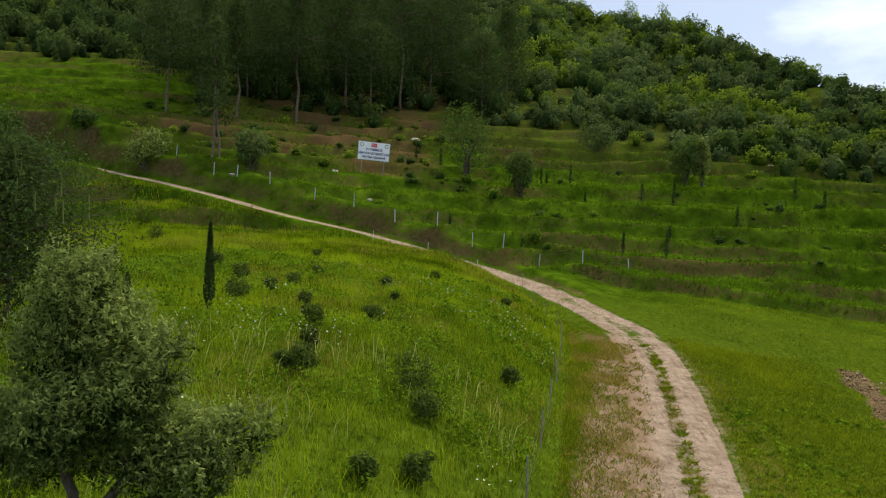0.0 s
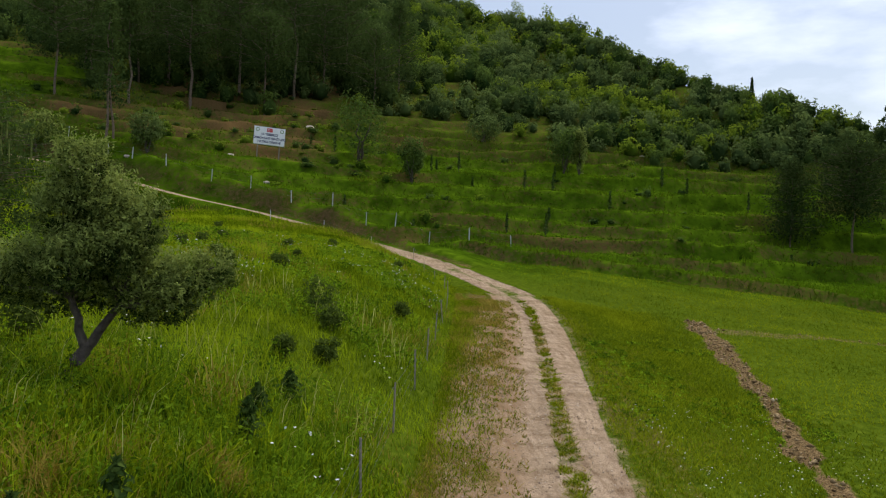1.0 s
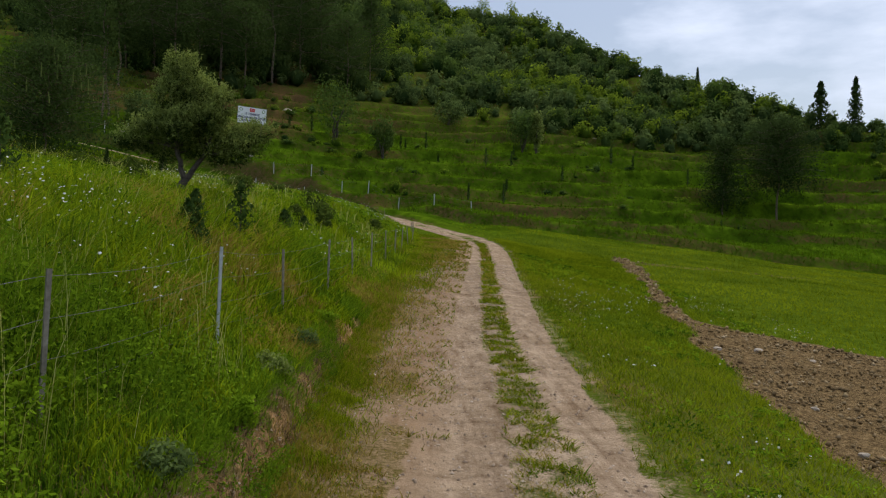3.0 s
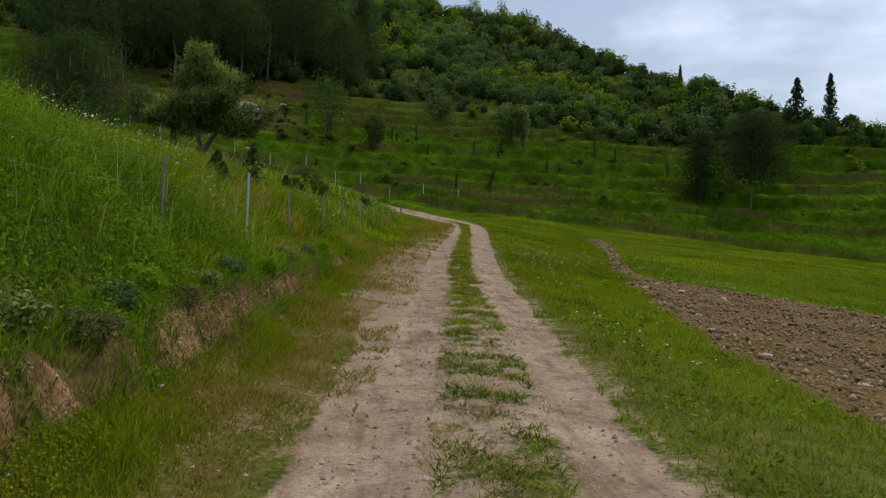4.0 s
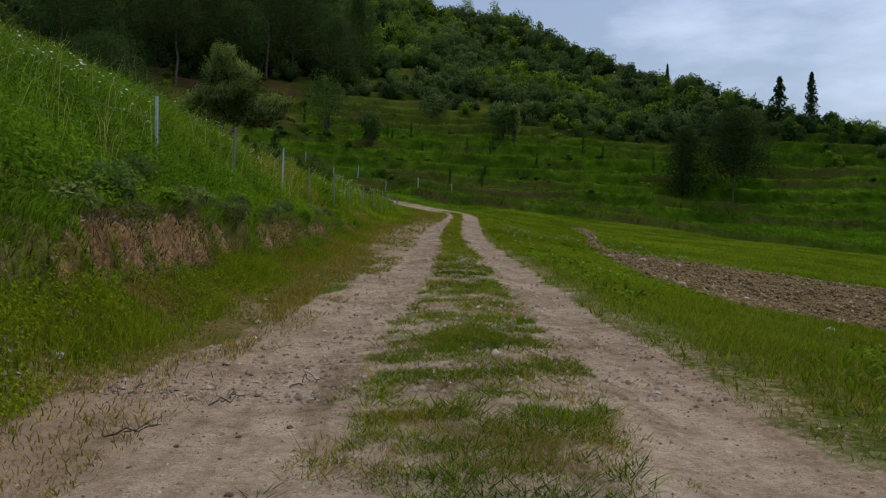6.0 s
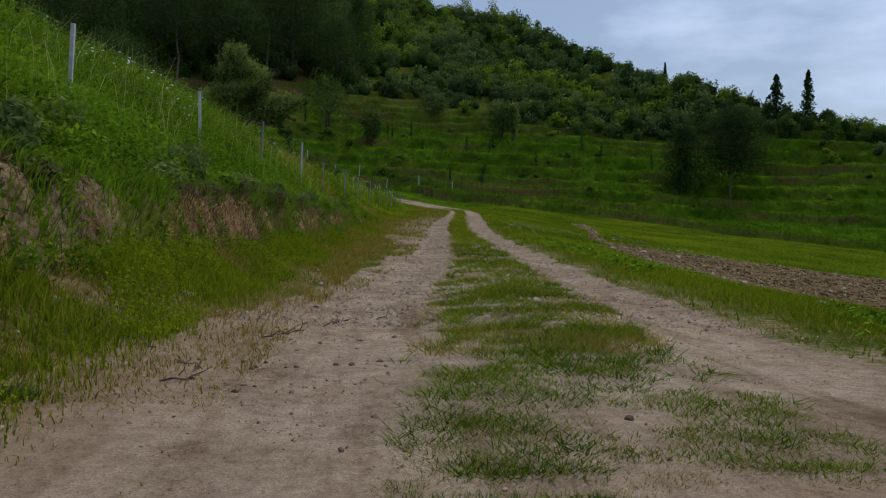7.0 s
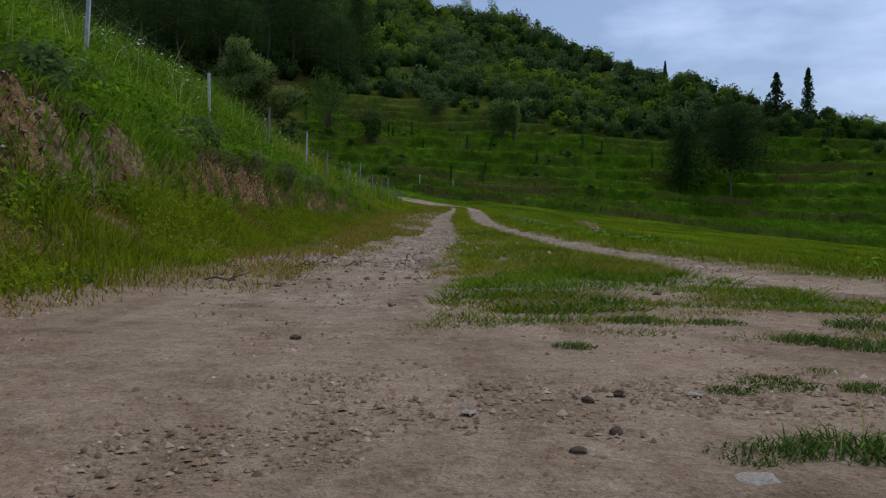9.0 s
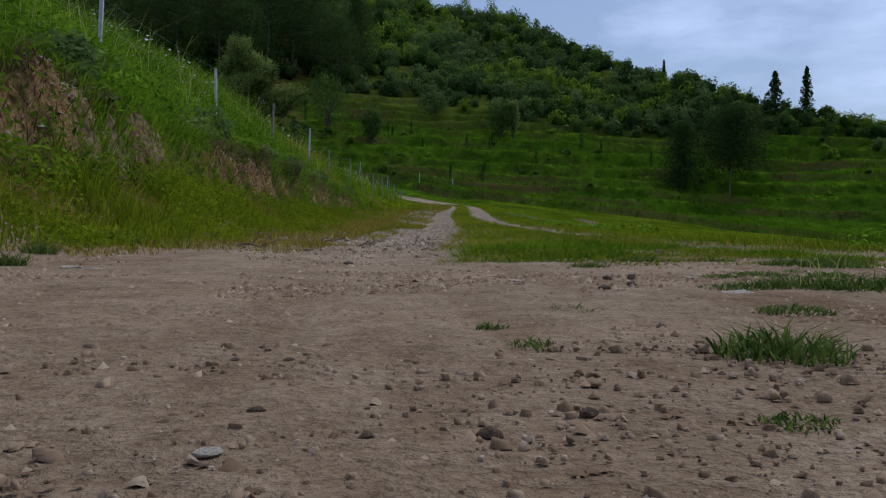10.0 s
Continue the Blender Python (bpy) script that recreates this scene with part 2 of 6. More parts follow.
M_BUSH = leaf_material("dark_bush_leaves", (0.022, 0.044, 0.009), (0.105, 0.148, 0.026), 0.3)
M_BARK = plain_material("grey_bark", [(0.3, (0.035, 0.028, 0.022)), (0.6, (0.10, 0.085, 0.068)), (0.8, (0.16, 0.14, 0.115))], 9, 0.9, 0, 0.8, 0.02)
M_PINEBARK = plain_material("pine_bark", [(0.3, (0.08, 0.06, 0.044)), (0.6, (0.18, 0.135, 0.10)), (0.8, (0.27, 0.21, 0.16))], 7, 0.9, 0, 0.8, 0.02)
M_STEEL = plain_material("galvanised_steel", [(0.3, (0.30, 0.31, 0.31)), (0.6, (0.46, 0.47, 0.46)), (0.8, (0.56, 0.56, 0.54))], 14, 0.6, 0.15, 0.15, 0.002)
M_RUST = plain_material("weathered_post", [(0.3, (0.15, 0.13, 0.10)), (0.6, (0.27, 0.24, 0.19)), (0.8, (0.38, 0.35, 0.29))], 16, 0.8, 0.1, 0.3, 0.003)
M_WIRE = plain_material("fence_wire", [(0.3, (0.10, 0.10, 0.09)), (0.7, (0.20, 0.195, 0.18))], 30, 0.5, 0.6, 0.1, 0.001)
M_STONE = plain_material("pale_limestone", [(0.3, (0.28, 0.225, 0.165)), (0.55, (0.44, 0.375, 0.295)), (0.8, (0.58, 0.52, 0.44))], 6, 0.9, 0, 0.6, 0.01)
def grit_material(name, stops):
    """Broken stone whose colour runs with the stored tone."""
    m, nodes, links, bsdf = material(name)
    tone = nodes.new("ShaderNodeAttribute")
    tone.attribute_name = "tone"
    links.new(ramp_node(nodes, links, tone.outputs["Fac"], stops), bsdf.inputs["Base Color"])
    links.new(bump_node(nodes, links, noise_node(nodes, links, 300, 3), 0.4, 0.002), bsdf.inputs["Normal"])
    bsdf.inputs["Roughness"].default_value = 0.95
    bsdf.inputs["Specular IOR Level"].default_value = 0.1
    return m


M_GRIT = grit_material("track_grit", [(0.0, (0.11, 0.075, 0.053)), (0.35, (0.22, 0.165, 0.120)), (0.7, (0.33, 0.265, 0.200)), (1.0, (0.42, 0.36, 0.30))])
M_CRUMB = grit_material("earth_crumbs", [(0.0, (0.125, 0.074, 0.040)), (0.5, (0.250, 0.168, 0.104)), (0.85, (0.37, 0.275, 0.188)), (1.0, (0.50, 0.43, 0.34))])
M_CLOD = plain_material("dark_clod", [(0.3, (0.085, 0.056, 0.036)), (0.6, (0.155, 0.106, 0.070)), (0.8, (0.23, 0.165, 0.115))], 60, 0.95, 0, 0.7, 0.003)
M_SOIL = grit_material("ploughed_clods", [(0.0, (0.095, 0.061, 0.026)), (0.4, (0.225, 0.156, 0.076)), (0.8, (0.35, 0.260, 0.145)), (1.0, (0.56, 0.47, 0.33))])
M_WHITE = plain_material("white_sign_paint", [(0.3, (0.70, 0.71, 0.73)), (0.7, (0.80, 0.81, 0.82))], 3, 0.45, 0, 0.03, 0.001)
M_RED = plain_material("red_sign_paint", [(0.3, (0.50, 0.025, 0.035)), (0.7, (0.58, 0.035, 0.045))], 3, 0.45, 0, 0.03, 0.001)
M_INK = plain_material("navy_sign_letters", [(0.3, (0.030, 0.035, 0.10)), (0.7, (0.045, 0.05, 0.13))], 3, 0.5, 0, 0.03, 0.001)
M_GREENINK = plain_material("green_emblem", [(0.3, (0.10, 0.22, 0.10)), (0.7, (0.22, 0.30, 0.14))], 3, 0.5, 0, 0.03, 0.001)



# -- terrain --
def interp_soft(v, knots, values, spread):
    """Interpolation between knots with rounded corners."""
    return sum(np.interp(v + k * spread, knots, values) for k in (-1, -0.5, 0, 0.5, 1)) / 5


def lattice(ix, iy, seed):
    h = (ix * 374761393 + iy * 668265263 + seed * 144269504) & 0xFFFFFFFF
    h = ((h ^ (h >> 13)) * 1274126177) & 0xFFFFFFFF
    return ((h ^ (h >> 16)) & 0xFFFF) / 65535.0


def vnoise(x, y, seed=0):
    """Value noise, 0 to 1."""
    x, y = np.asarray(x, float), np.asarray(y, float)
    ix, iy = np.floor(x).astype(np.int64), np.floor(y).astype(np.int64)
    fx, fy = x - ix, y - iy
    fx, fy = fx * fx * (3 - 2 * fx), fy * fy * (3 - 2 * fy)
    a, b = lattice(ix, iy, seed), lattice(ix + 1, iy, seed)
    c, d = lattice(ix, iy + 1, seed), lattice(ix + 1, iy + 1, seed)
    return (a * (1 - fx) + b * fx) * (1 - fy) + (c * (1 - fx) + d * fx) * fy


def fbm(x, y, scale, seed=0, octaves=3):
    """Layered noise of about -1 to 1 with features of the given size in metres."""
    total, size, weight = 0.0, scale, 1.0
    for k in range(octaves):
        total = total + weight * (2 * vnoise(x / size + 17.3 * k, y / size - 9.1 * k, seed + k) - 1)
        size, weight = size / 2.1, weight / 2
    return total / 1.75


def smooth01(v):
    v = np.clip(v, 0, 1)
    return v * v * (3 - 2 * v)


def road_z(y):
    return interp_soft(y, [-40, -8, 0, 3, 6, 10, 15, 20, 25, 30, 40, 50, 60, 70, 80, 200],
                       [-0.6, -0.12, 0, 0.0, 0.045, 0.13, 0.26, 0.42, 0.65, 0.93, 1.4, 1.85, 2.35, 2.95, 3.7, 9], 1.2)


def road_x(y):
    return interp_soft(y, [-40, 0, 2.5, 6, 11, 14, 20.6, 24, 29, 41, 46, 55, 59, 63, 67, 80, 200],
                       [-4, 0.62, 0.82, 1.12, 1.7, 1.98, 2.6, 2.85, 3.4, 4.95, 5.6, 6.6, 6.8, 6.5, 5.6, 3, 3], 1.2)


def fence_x(y):
    return interp_soft(y, [-40, 4, 7.3, 10.5, 13.7, 17.5, 21.2, 25.2, 29.3, 40, 47.5, 58, 63, 67, 77, 200],
                       [-4, -2.5, -2.2, -1.87, -1.57, -1.24, -0.96, -0.55, -0.2, 0.95, 1.6, 2.5, 2.4, 2.0, 0.6, 0.0], 1.0)


FAR_ROAD = [(6.6, 55, 2.1), (6.8, 59, 2.3), (6.4, 63, 2.55), (5.3, 67.5, 2.9), (3.5, 73, 3.5), (1.2, 78.5, 4.15),
            (-2.5, 82.6, 5.0), (-9, 85.4, 6.7), (-14, 86.5, 7.8), (-19.5, 87.4, 8.75), (-24, 88.4, 9.9),
            (-30, 90, 11.2), (-37, 92.5, 12.4), (-52, 99, 15)]


def far_road(x, y):
    """Signed distance from the far stretch of the road (uphill positive) and its height there."""
    pts = np.array(FAR_ROAD)
    s = np.arange(len(pts))
    fine = np.linspace(0, len(pts) - 1, 90)
    line = np.stack([interp_soft(fine, s, pts[:, k], 0.45) for k in range(3)], 1)
    near = np.full(np.shape(x), 1e9)
    side, level = np.zeros(np.shape(x)), np.zeros(np.shape(x))
    for (ax, ay, az), (bx, by, bz) in zip(line[:-1], line[1:]):
        dx, dy = bx - ax, by - ay
        t = np.clip(((x - ax) * dx + (y - ay) * dy) / (dx * dx + dy * dy), 0, 1)
        d = np.hypot(x - ax - t * dx, y - ay - t * dy)
        closer = d < near
        near = np.where(closer, d, near)
        side = np.where(closer, np.sign((x - ax) * dy - (y - ay) * dx), side)
        level = np.where(closer, az + t * (bz - az), level)
    return near * side, level


def crest_y(x):
    """How far off the skyline of the hill runs."""
    return interp_soft(x, [-400, 0, 20, 36, 49, 63, 79, 95, 400], [300, 268, 222, 176, 134, 118, 111, 104, 100], 4.0)


def foot_y(x):
    """Where the valley floor meets the lowest grassy step of the hill."""
    return interp_soft(x, [-40, 0, 4, 10, 18, 26, 42, 58, 90], [86, 84.5, 82.6, 80.4, 78.2, 77.4, 77.4, 75.5, 74], 1.5)


STEP = 1.8


def hill_form(x, y):
    """The smooth hill, and at which share of a terrace each point lies."""
    fall = np.where(x < 12, -0.13 * x, -1.56 - 0.04 * (x - 12))
    fall = np.where(x < -60, 7.8 + 0.02 * (-60 - x), fall)
    crest = crest_y(x)
    bump = interp_soft(x, [-50, 40, 52, 100], [2.6, 2.8, 4.5, 4.8], 3.0)
    z = 5.4 + fall + 0.4 * (y - 85) + 0.03 * np.maximum(0, y - 118) + bump * np.exp(-(((y - crest) / 20) ** 2))
    z = z + 1.1 * fbm(x, y, 22, 5, 2)
    z = z - 3.8 * np.exp(-(((x - 15) / 14) ** 2)) * smooth01((y - 165) / 45)
    z = np.where(y > crest, z - 1.1 * (y - crest), z)
    warp = 0.85 * fbm(x * 0.45, y, 12, 8, 3) + 0.34 * fbm(x, y, 2.6, 9, 3)
    q = (z + warp) / STEP
    return z, warp, q


def hill_z(x, y):
    """The terraced hill that closes the valley."""
    z, warp, q = hill_form(x, y)
    stepped = STEP * (np.floor(q) + smooth01((q - np.floor(q) - 0.50) / 0.27)) - warp
    amount = (0.80 + 0.40 * np.clip(2.2 * fbm(x * 0.6, y, 9, 10, 2), -1, 1)) * smooth01((z - 1) / 2) * (1 - 0.6 * smooth01((y - 118 - 30 * smooth01((-30 - x) / 12)) / 12))
    return z + amount * (stepped - z) + 0.26 * fbm(x, y, 1.8, 21, 3)


def bank_foot(y):
    return fence_x(y) + interp_soft(y, [0, 5, 10, 18, 30, 60], [1.5, 1.43, 1.2, 1.0, 0.65, 0.4], 1.5)


def bank_gap(y):
    """Low where plants grow right down over the bank."""
    return 0.65 * vnoise(y / 1.5, 7.7, 94) + 0.35 * vnoise(y / 0.5, 2.2, 96)


def valley_z(x, y):
    u = x - road_x(y)
    z0 = road_z(y)
    # ruts, crown and camber
    rut = np.exp(-(((u + 0.75) / 0.36) ** 2)) + np.exp(-(((u - 0.75) / 0.28) ** 2))
    z = z0 + (0.02 * np.exp(-((u / 0.35) ** 2)) - 0.035 * rut) * (0.15 + 0.85 * smooth01((y - 1) / 4))
    z = z - 0.17 * np.clip(u - 1.5, 0, 4.2) - 0.08 * np.clip(u - 5.7, 0, 14) - 0.1 * np.clip(u - 19.7, 0, 200)
    z = z - 0.012 * np.clip(u - 1, 0, 30) * fbm(x, y, 7, 33, 2) + 0.6 * smooth01((y - 55) / 22) * smooth01((u - 3) / 6)
    # eroded bank and the slope up to the fence
    rise = interp_soft(y, [0, 12, 17, 21, 25, 30, 40, 60, 70], [1.15, 1.1, 0.95, 0.8, 0.65, 0.5, 0.35, 0.1, 0.0], 1.5)
    step = interp_soft(y, [0, 8, 18, 30, 45], [0.45, 0.42, 0.30, 0.16, 0.0], 1.5)
    foot, fence = bank_foot(y) + 0.14 * fbm(x * 0.3, y, 0.9, 41, 3), fence_x(y)
    w = foot - x
    span = np.maximum(foot - fence, 0.3)
    edge = 0.10 + 0.09 * vnoise(y / 0.7, 3.1, 44)
    face = 0.78 * step * smooth01(w / edge) * (0.75 + 0.45 * vnoise(x * 2, y / 0.8, 45))
    crumb = np.exp(-(((w - 0.12) / 0.16) ** 2)) * step
    face = face + crumb * (0.36 * fbm(x, y, 0.34, 46, 3) + 0.20 * fbm(x * 0.5, y, 0.15, 47, 2))
    upper = (rise - 1.16 * step) * np.clip((w - 0.1) / span, 0, 1)
    field = 2.9 * (1 - np.exp(-np.maximum(0, fence - x) / 4.5))
    field = field + 0.03 * np.maximum(0, fence - x - 8) + 0.18 * smooth01((fence - x) / 3) * fbm(x, y, 5, 51, 3)
    verge = 0.06 * smooth01((-u - 1.2) / 0.8) + 0.38 * step * smooth01((w + 0.42) / 0.45)
    z = z + verge + np.where(w > 0, face + upper, 0) + field
    z = z + 0.012 * fbm(x, y, 0.5, 60, 2) * smooth01(np.abs(y) / 2)
    return z


def height(x, y):
    x, y = np.asarray(x, float), np.asarray(y, float)
    a, b = valley_z(x, y), hill_z(x, y)
    t = smooth01((y - 55) / 12)
    b = np.where(y < 55, -50, b)
    k = 0.6
    h = np.clip(0.5 + 0.5 * (b - a) / k, 0, 1)
    top = a * (1 - h) + b * h + k * h * (1 - h)
    z = a * (1 - t) + top * t
    past = y - foot_y(x) + 0.5 * fbm(x, y, 3.5, 61, 2)
    z = z + 0.95 * smooth01(past / 0.8) * np.exp(-np.maximum(0, past - 1) / 7) * smooth01((x - 1) / 5) * (y > 60)
    d, level = far_road(x, y)
    # cut bank above the far road, flat bed on it
    cut = interp_soft(y, [70, 78, 84, 200], [0.0, 0.5, 1.25, 1.25], 1.0)
    z = z + cut * smooth01((d - 1.7) / 1.6) * np.exp(-np.maximum(0, d - 3) / 12) * (d < 60)
    bed = smooth01((2.6 - np.abs(d)) / 1.1) * smooth01((y - 57) / 6)
    z = z * (1 - bed) + level * bed
    far = smooth01((np.hypot(x - 10, y - 80) - 420) / 500)
    return z * (1 - far)


def track(y):
    """Across the road: the left edge of the left rut, both edges of the crown, the right edge of the right rut."""
    outer = interp_soft(y, [0, 3, 5, 7.5, 10, 12, 16, 20, 30, 45, 60], [-1.65, -1.5, -1.35, -1.15, -1.2, -1.3, -1.45, -1.5, -1.5, -1.6, -1.7], 1.0)
    inner_l = interp_soft(y, [0, 1.5, 4, 7, 14, 20, 30, 45, 60], [-0.55, -0.53, -0.46, -0.38, -0.36, -0.31, -0.30, -0.42, -0.5], 1.0)
    inner_r = interp_soft(y, [0, 2, 5, 8, 14, 20, 30, 43, 60], [0.40, 0.43, 0.50, 0.47, 0.36, 0.24, 0.18, -0.05, -0.2], 1.0)
    edge_r = interp_soft(y, [0, 2.5, 5, 14, 30, 48, 60], [1.10, 1.06, 1.02, 0.95, 0.97, 0.90, 0.8], 1.0)
    return outer, inner_l, inner_r, edge_r


def masks(x, y):
    """Bare dirt, ploughed soil, bare bank and dry grass, 0 to 1."""
    u = x - road_x(y)
    near = 1 - smooth01((y - 60) / 5)
    outer, inner_l, inner_r, edge_r = track(y)
    wob = 0.10 * fbm(x, y, 0.9, 71, 3) + 0.05 * fbm(x, y, 0.2, 72, 2)
    left = smooth01((np.minimum(u - outer, inner_l - u) + wob + 0.07) / 0.17)
    right = smooth01((np.minimum(u - inner_r, edge_r - u) + 0.8 * wob + 0.07) / 0.17)
    # the loose gravel left of the tracks, and the trodden start
    loose = smooth01((1.3 + 0.35 * smooth01((y - 25) / 12) - np.abs(u + 1.5 + 0.4 * smooth01((y - 25) / 12))) / 0.9) * (0.30 + 0.14 * smooth01((6 - y) / 3) + 0.28 * smooth01((y - 14) / 8) + 0.32 * fbm(x, y, 1.4, 73, 3)) * (u < 0) * (1 - smooth01((y - 53) / 8))
    start = 0.95 * smooth01((1.75 + 0.3 * wob - y) / 0.8) * smooth01((0.65 - u + 2 * wob) / 0.45) * smooth01((u + 2.4) / 0.5)
    inside = smooth01((np.minimum(u - inner_l, inner_r - u) + 0.15) / 0.15)
    strip = (0.62 + 0.30 * smooth01((6 - y) / 2.5) + 0.45 * (1 - 0.6 * smooth01((6 - y) / 2.5)) * fbm(x, y, 0.33, 74, 3)) * inside
    verge = 0.42 * smooth01((0.35 + 2 * wob - np.abs(u - edge_r - 0.1)) / 0.3)
    dirt = np.maximum.reduce([left, right, loose, start, strip, verge]) * near
    d, _ = far_road(x, y)
    ruts = np.maximum(smooth01((0.62 - np.abs(np.abs(d) - 0.75)) / 0.35), 0.5 * smooth01((1.3 - np.abs(d)) / 0.4))
    ruts = np.maximum(ruts, smooth01((1.45 - np.abs(d)) / 0.6) * smooth01((y - 70) / 6))
    dirt = np.maximum(dirt, ruts * (1 - near) * (1 - smooth01((y - 68) / 8) * (0.42 - 0.5 * vnoise(x / 1.4, y / 1.4, 77))))
    # ploughed land and the furrow that runs up from it
    fx = interp_soft(y, [31, 34.5, 42, 53, 60.5], [9.2, 9.8, 11.9, 14.5, 15.9], 1.0)
    wob = 0.5 * fbm(x, y, 1.3, 81, 4)
    furrow = smooth01((0.48 + wob + 0.35 * smooth01((y - 42) / 10) - np.abs(x - fx)) / 0.35) * (y > 31) * (y < 60.5)
    lower = interp_soft(y, [-20, 10, 15.5, 18, 28.7, 31], [4.2, 5.0, 5.5, 5.9, 8.2, 8.7], 0.8)
    field = smooth01((x - lower + wob) / 0.4) * smooth01((31.8 - 0.9 * (x - 9.3) + 1.5 * wob - y) / 0.8) * smooth01((y - 10.8 - 0.25 * (x - 6) + wob) / 0.8)
    field = field * smooth01((40 - x) / 10)
    faint = 0.45 * smooth01((1.4 + 2 * wob - np.abs(y - 58 - 0.15 * (x - 16))) / 1.0) * (x > 16) * smooth01((34 - x) / 8)
    plough = np.maximum.reduce([furrow, field, faint])
    w = bank_foot(y) - x
    bank = smooth01((w + 0.10) / 0.1) * smooth01((0.38 - w) / 0.14) * smooth01((27 - y) / 6)
    bank = bank * smooth01((0.65 * vnoise(x * 0.6, y / 0.9, 91) + 0.35 * vnoise(x / 0.12, y / 0.17, 92) - 0.37) / 0.14)
    bank = bank * smooth01((bank_gap(y) + 0.08 * smooth01((y - 8) / 4) + 0.16 * fbm(x, y, 0.3, 48, 2) + 0.07 * smooth01((y - 2) / 2) * smooth01((8 - y) / 2) - 0.25) / 0.10)
    cutting = smooth01((d - 1.6) / 0.4) * smooth01((3.4 - d) / 1.0) * smooth01((y - 73) / 5) * (0.45 + 0.6 * vnoise(x / 1.5, y / 1.5, 93))
    low_cut = smooth01((0.9 - np.abs(y - foot_y(x) - 0.3)) / 0.5) * smooth01((x - 1) / 3) * smooth01((17 - x) / 6) * (0.3 + 0.7 * vnoise(x / 1.6, y / 1.2, 93))
    bank = np.maximum.reduce([bank, 0.66 * cutting, 0.55 * low_cut])
    dry = smooth01((1.35 - np.abs(u + 2.1)) / 0.7) * near * (0.42 + 0.2 * smooth01((y - 14) / 8) + 0.5 * vnoise(x / 0.8, y / 1.6, 99))
    dry = np.maximum(dry, 0.42 * smooth01((2.2 - y) / 1.2) * smooth01((2.5 - np.abs(u)) / 0.5))
    dry = np.maximum(dry, (0.16 + 0.44 * vnoise(x / 1.1, y / 2.2, 100)) * smooth01((1.2 - np.abs(u - 1.7)) / 0.8) * near)
    wood = smooth01((y - 108 - 5 * fbm(x, y, 14, 95, 2) + 0.25 * np.minimum(0, x)) / 6)
    wood = np.maximum(wood, smooth01((y - 92 - 0.0 * x) / 6) * smooth01((26 - np.abs(x + 22)) / 8) * (0.15 + 0.45 * vnoise(x / 5, y / 5, 97)))
    shade = smooth01((y - 95) / 8) * smooth01((19 - np.abs(x + 23)) / 8)
    dry = np.maximum.reduce([dry, 0.44 * wood, shade * (0.34 + 0.56 * vnoise(x / 4, y / 2.5, 98))])
    return dirt, plough, bank, dry


# -- end of terrain --


# ---- mesh helpers ----
def mesh_from(name, verts, faces, mat, tone=None, smooth=False):
    """A mesh from arrays: verts (n, 3), faces (m, k)."""
    verts, faces = np.asarray(verts, np.float32), np.asarray(faces, np.int32)
    me = bpy.data.meshes.new(name)
    n, (m, k) = len(verts), faces.shape
    me.vertices.add(n)
    me.vertices.foreach_set("co", verts.ravel())
    me.loops.add(m * k)
    me.loops.foreach_set("vertex_index", faces.ravel())
    me.polygons.add(m)
    me.polygons.foreach_set("loop_start", np.arange(0, m * k, k, dtype=np.int32))
    if smooth:
        me.polygons.foreach_set("use_smooth", np.ones(m, bool))
    me.update(calc_edges=True)
    me.materials.append(mat)
    if tone is not None:
        layer = me.attributes.new("tone", "FLOAT", "POINT")
        layer.data.foreach_set("value", np.asarray(tone, np.float32))
    return me


def part(name, verts, faces, mat, parent=None, label="", tone=None, smooth=False):
    ob = new(name, mesh_from(name, verts, faces, mat, tone, smooth))
    ob.parent = parent
    return tagged(ob, label)


def part_bm(name, bm, mat, parent=None, label="", smooth=False):
    me = bpy.data.meshes.new(name)
    bm.to_mesh(me)
    bm.free()
    me.materials.append(mat)
    if smooth:
        me.polygons.foreach_set("use_smooth", np.ones(len(me.polygons), bool))
    ob = new(name, me)
    ob.parent = parent
    return tagged(ob, label)


def thing(name, at, label, category, group="", kind=""):
    ob = new(name)
    ob.location = at
    return tagged(ob, label, category, group, kind)


def ground_at(x, y):
    return float(height(np.array([x]), np.array([y]))[0])


def unit(v):
    return v / np.maximum(np.linalg.norm(v, axis=-1, keepdims=True), 1e-9)


def blades(rng, p, tall, wide, lean=0.35, bent=False, drift=(0.0, 0.0)):
    """Grass blades on points p: one tapered triangle each, or three with a bend."""
    n = len(p)
    turn = rng.uniform(0, 2 * np.pi, n)
    side = np.stack([np.cos(turn), np.sin(turn), np.zeros(n)], 1) * (wide / 2)[:, None]
    way = rng.normal(0, lean, (n, 2)) + np.array(drift)
    tip = p + np.concatenate([way * tall[:, None], (tall * rng.uniform(0.8, 1.0, n))[:, None]], 1)
    if not bent:
        v = np.stack([p - side, p + side, tip], 1).reshape(-1, 3)
        return v, np.arange(3 * n).reshape(-1, 3), 3
    mid = p + np.concatenate([way * tall[:, None] * 0.3, (tall * 0.6)[:, None]], 1)
    v = np.stack([p - side, p + side, mid - side * 0.75, mid + side * 0.75, tip], 1).reshape(-1, 3)
    f = (np.array([[0, 1, 3], [0, 3, 2], [2, 3, 4]])[None] + 5 * np.arange(n)[:, None, None]).reshape(-1, 3)
    return v, f, 5


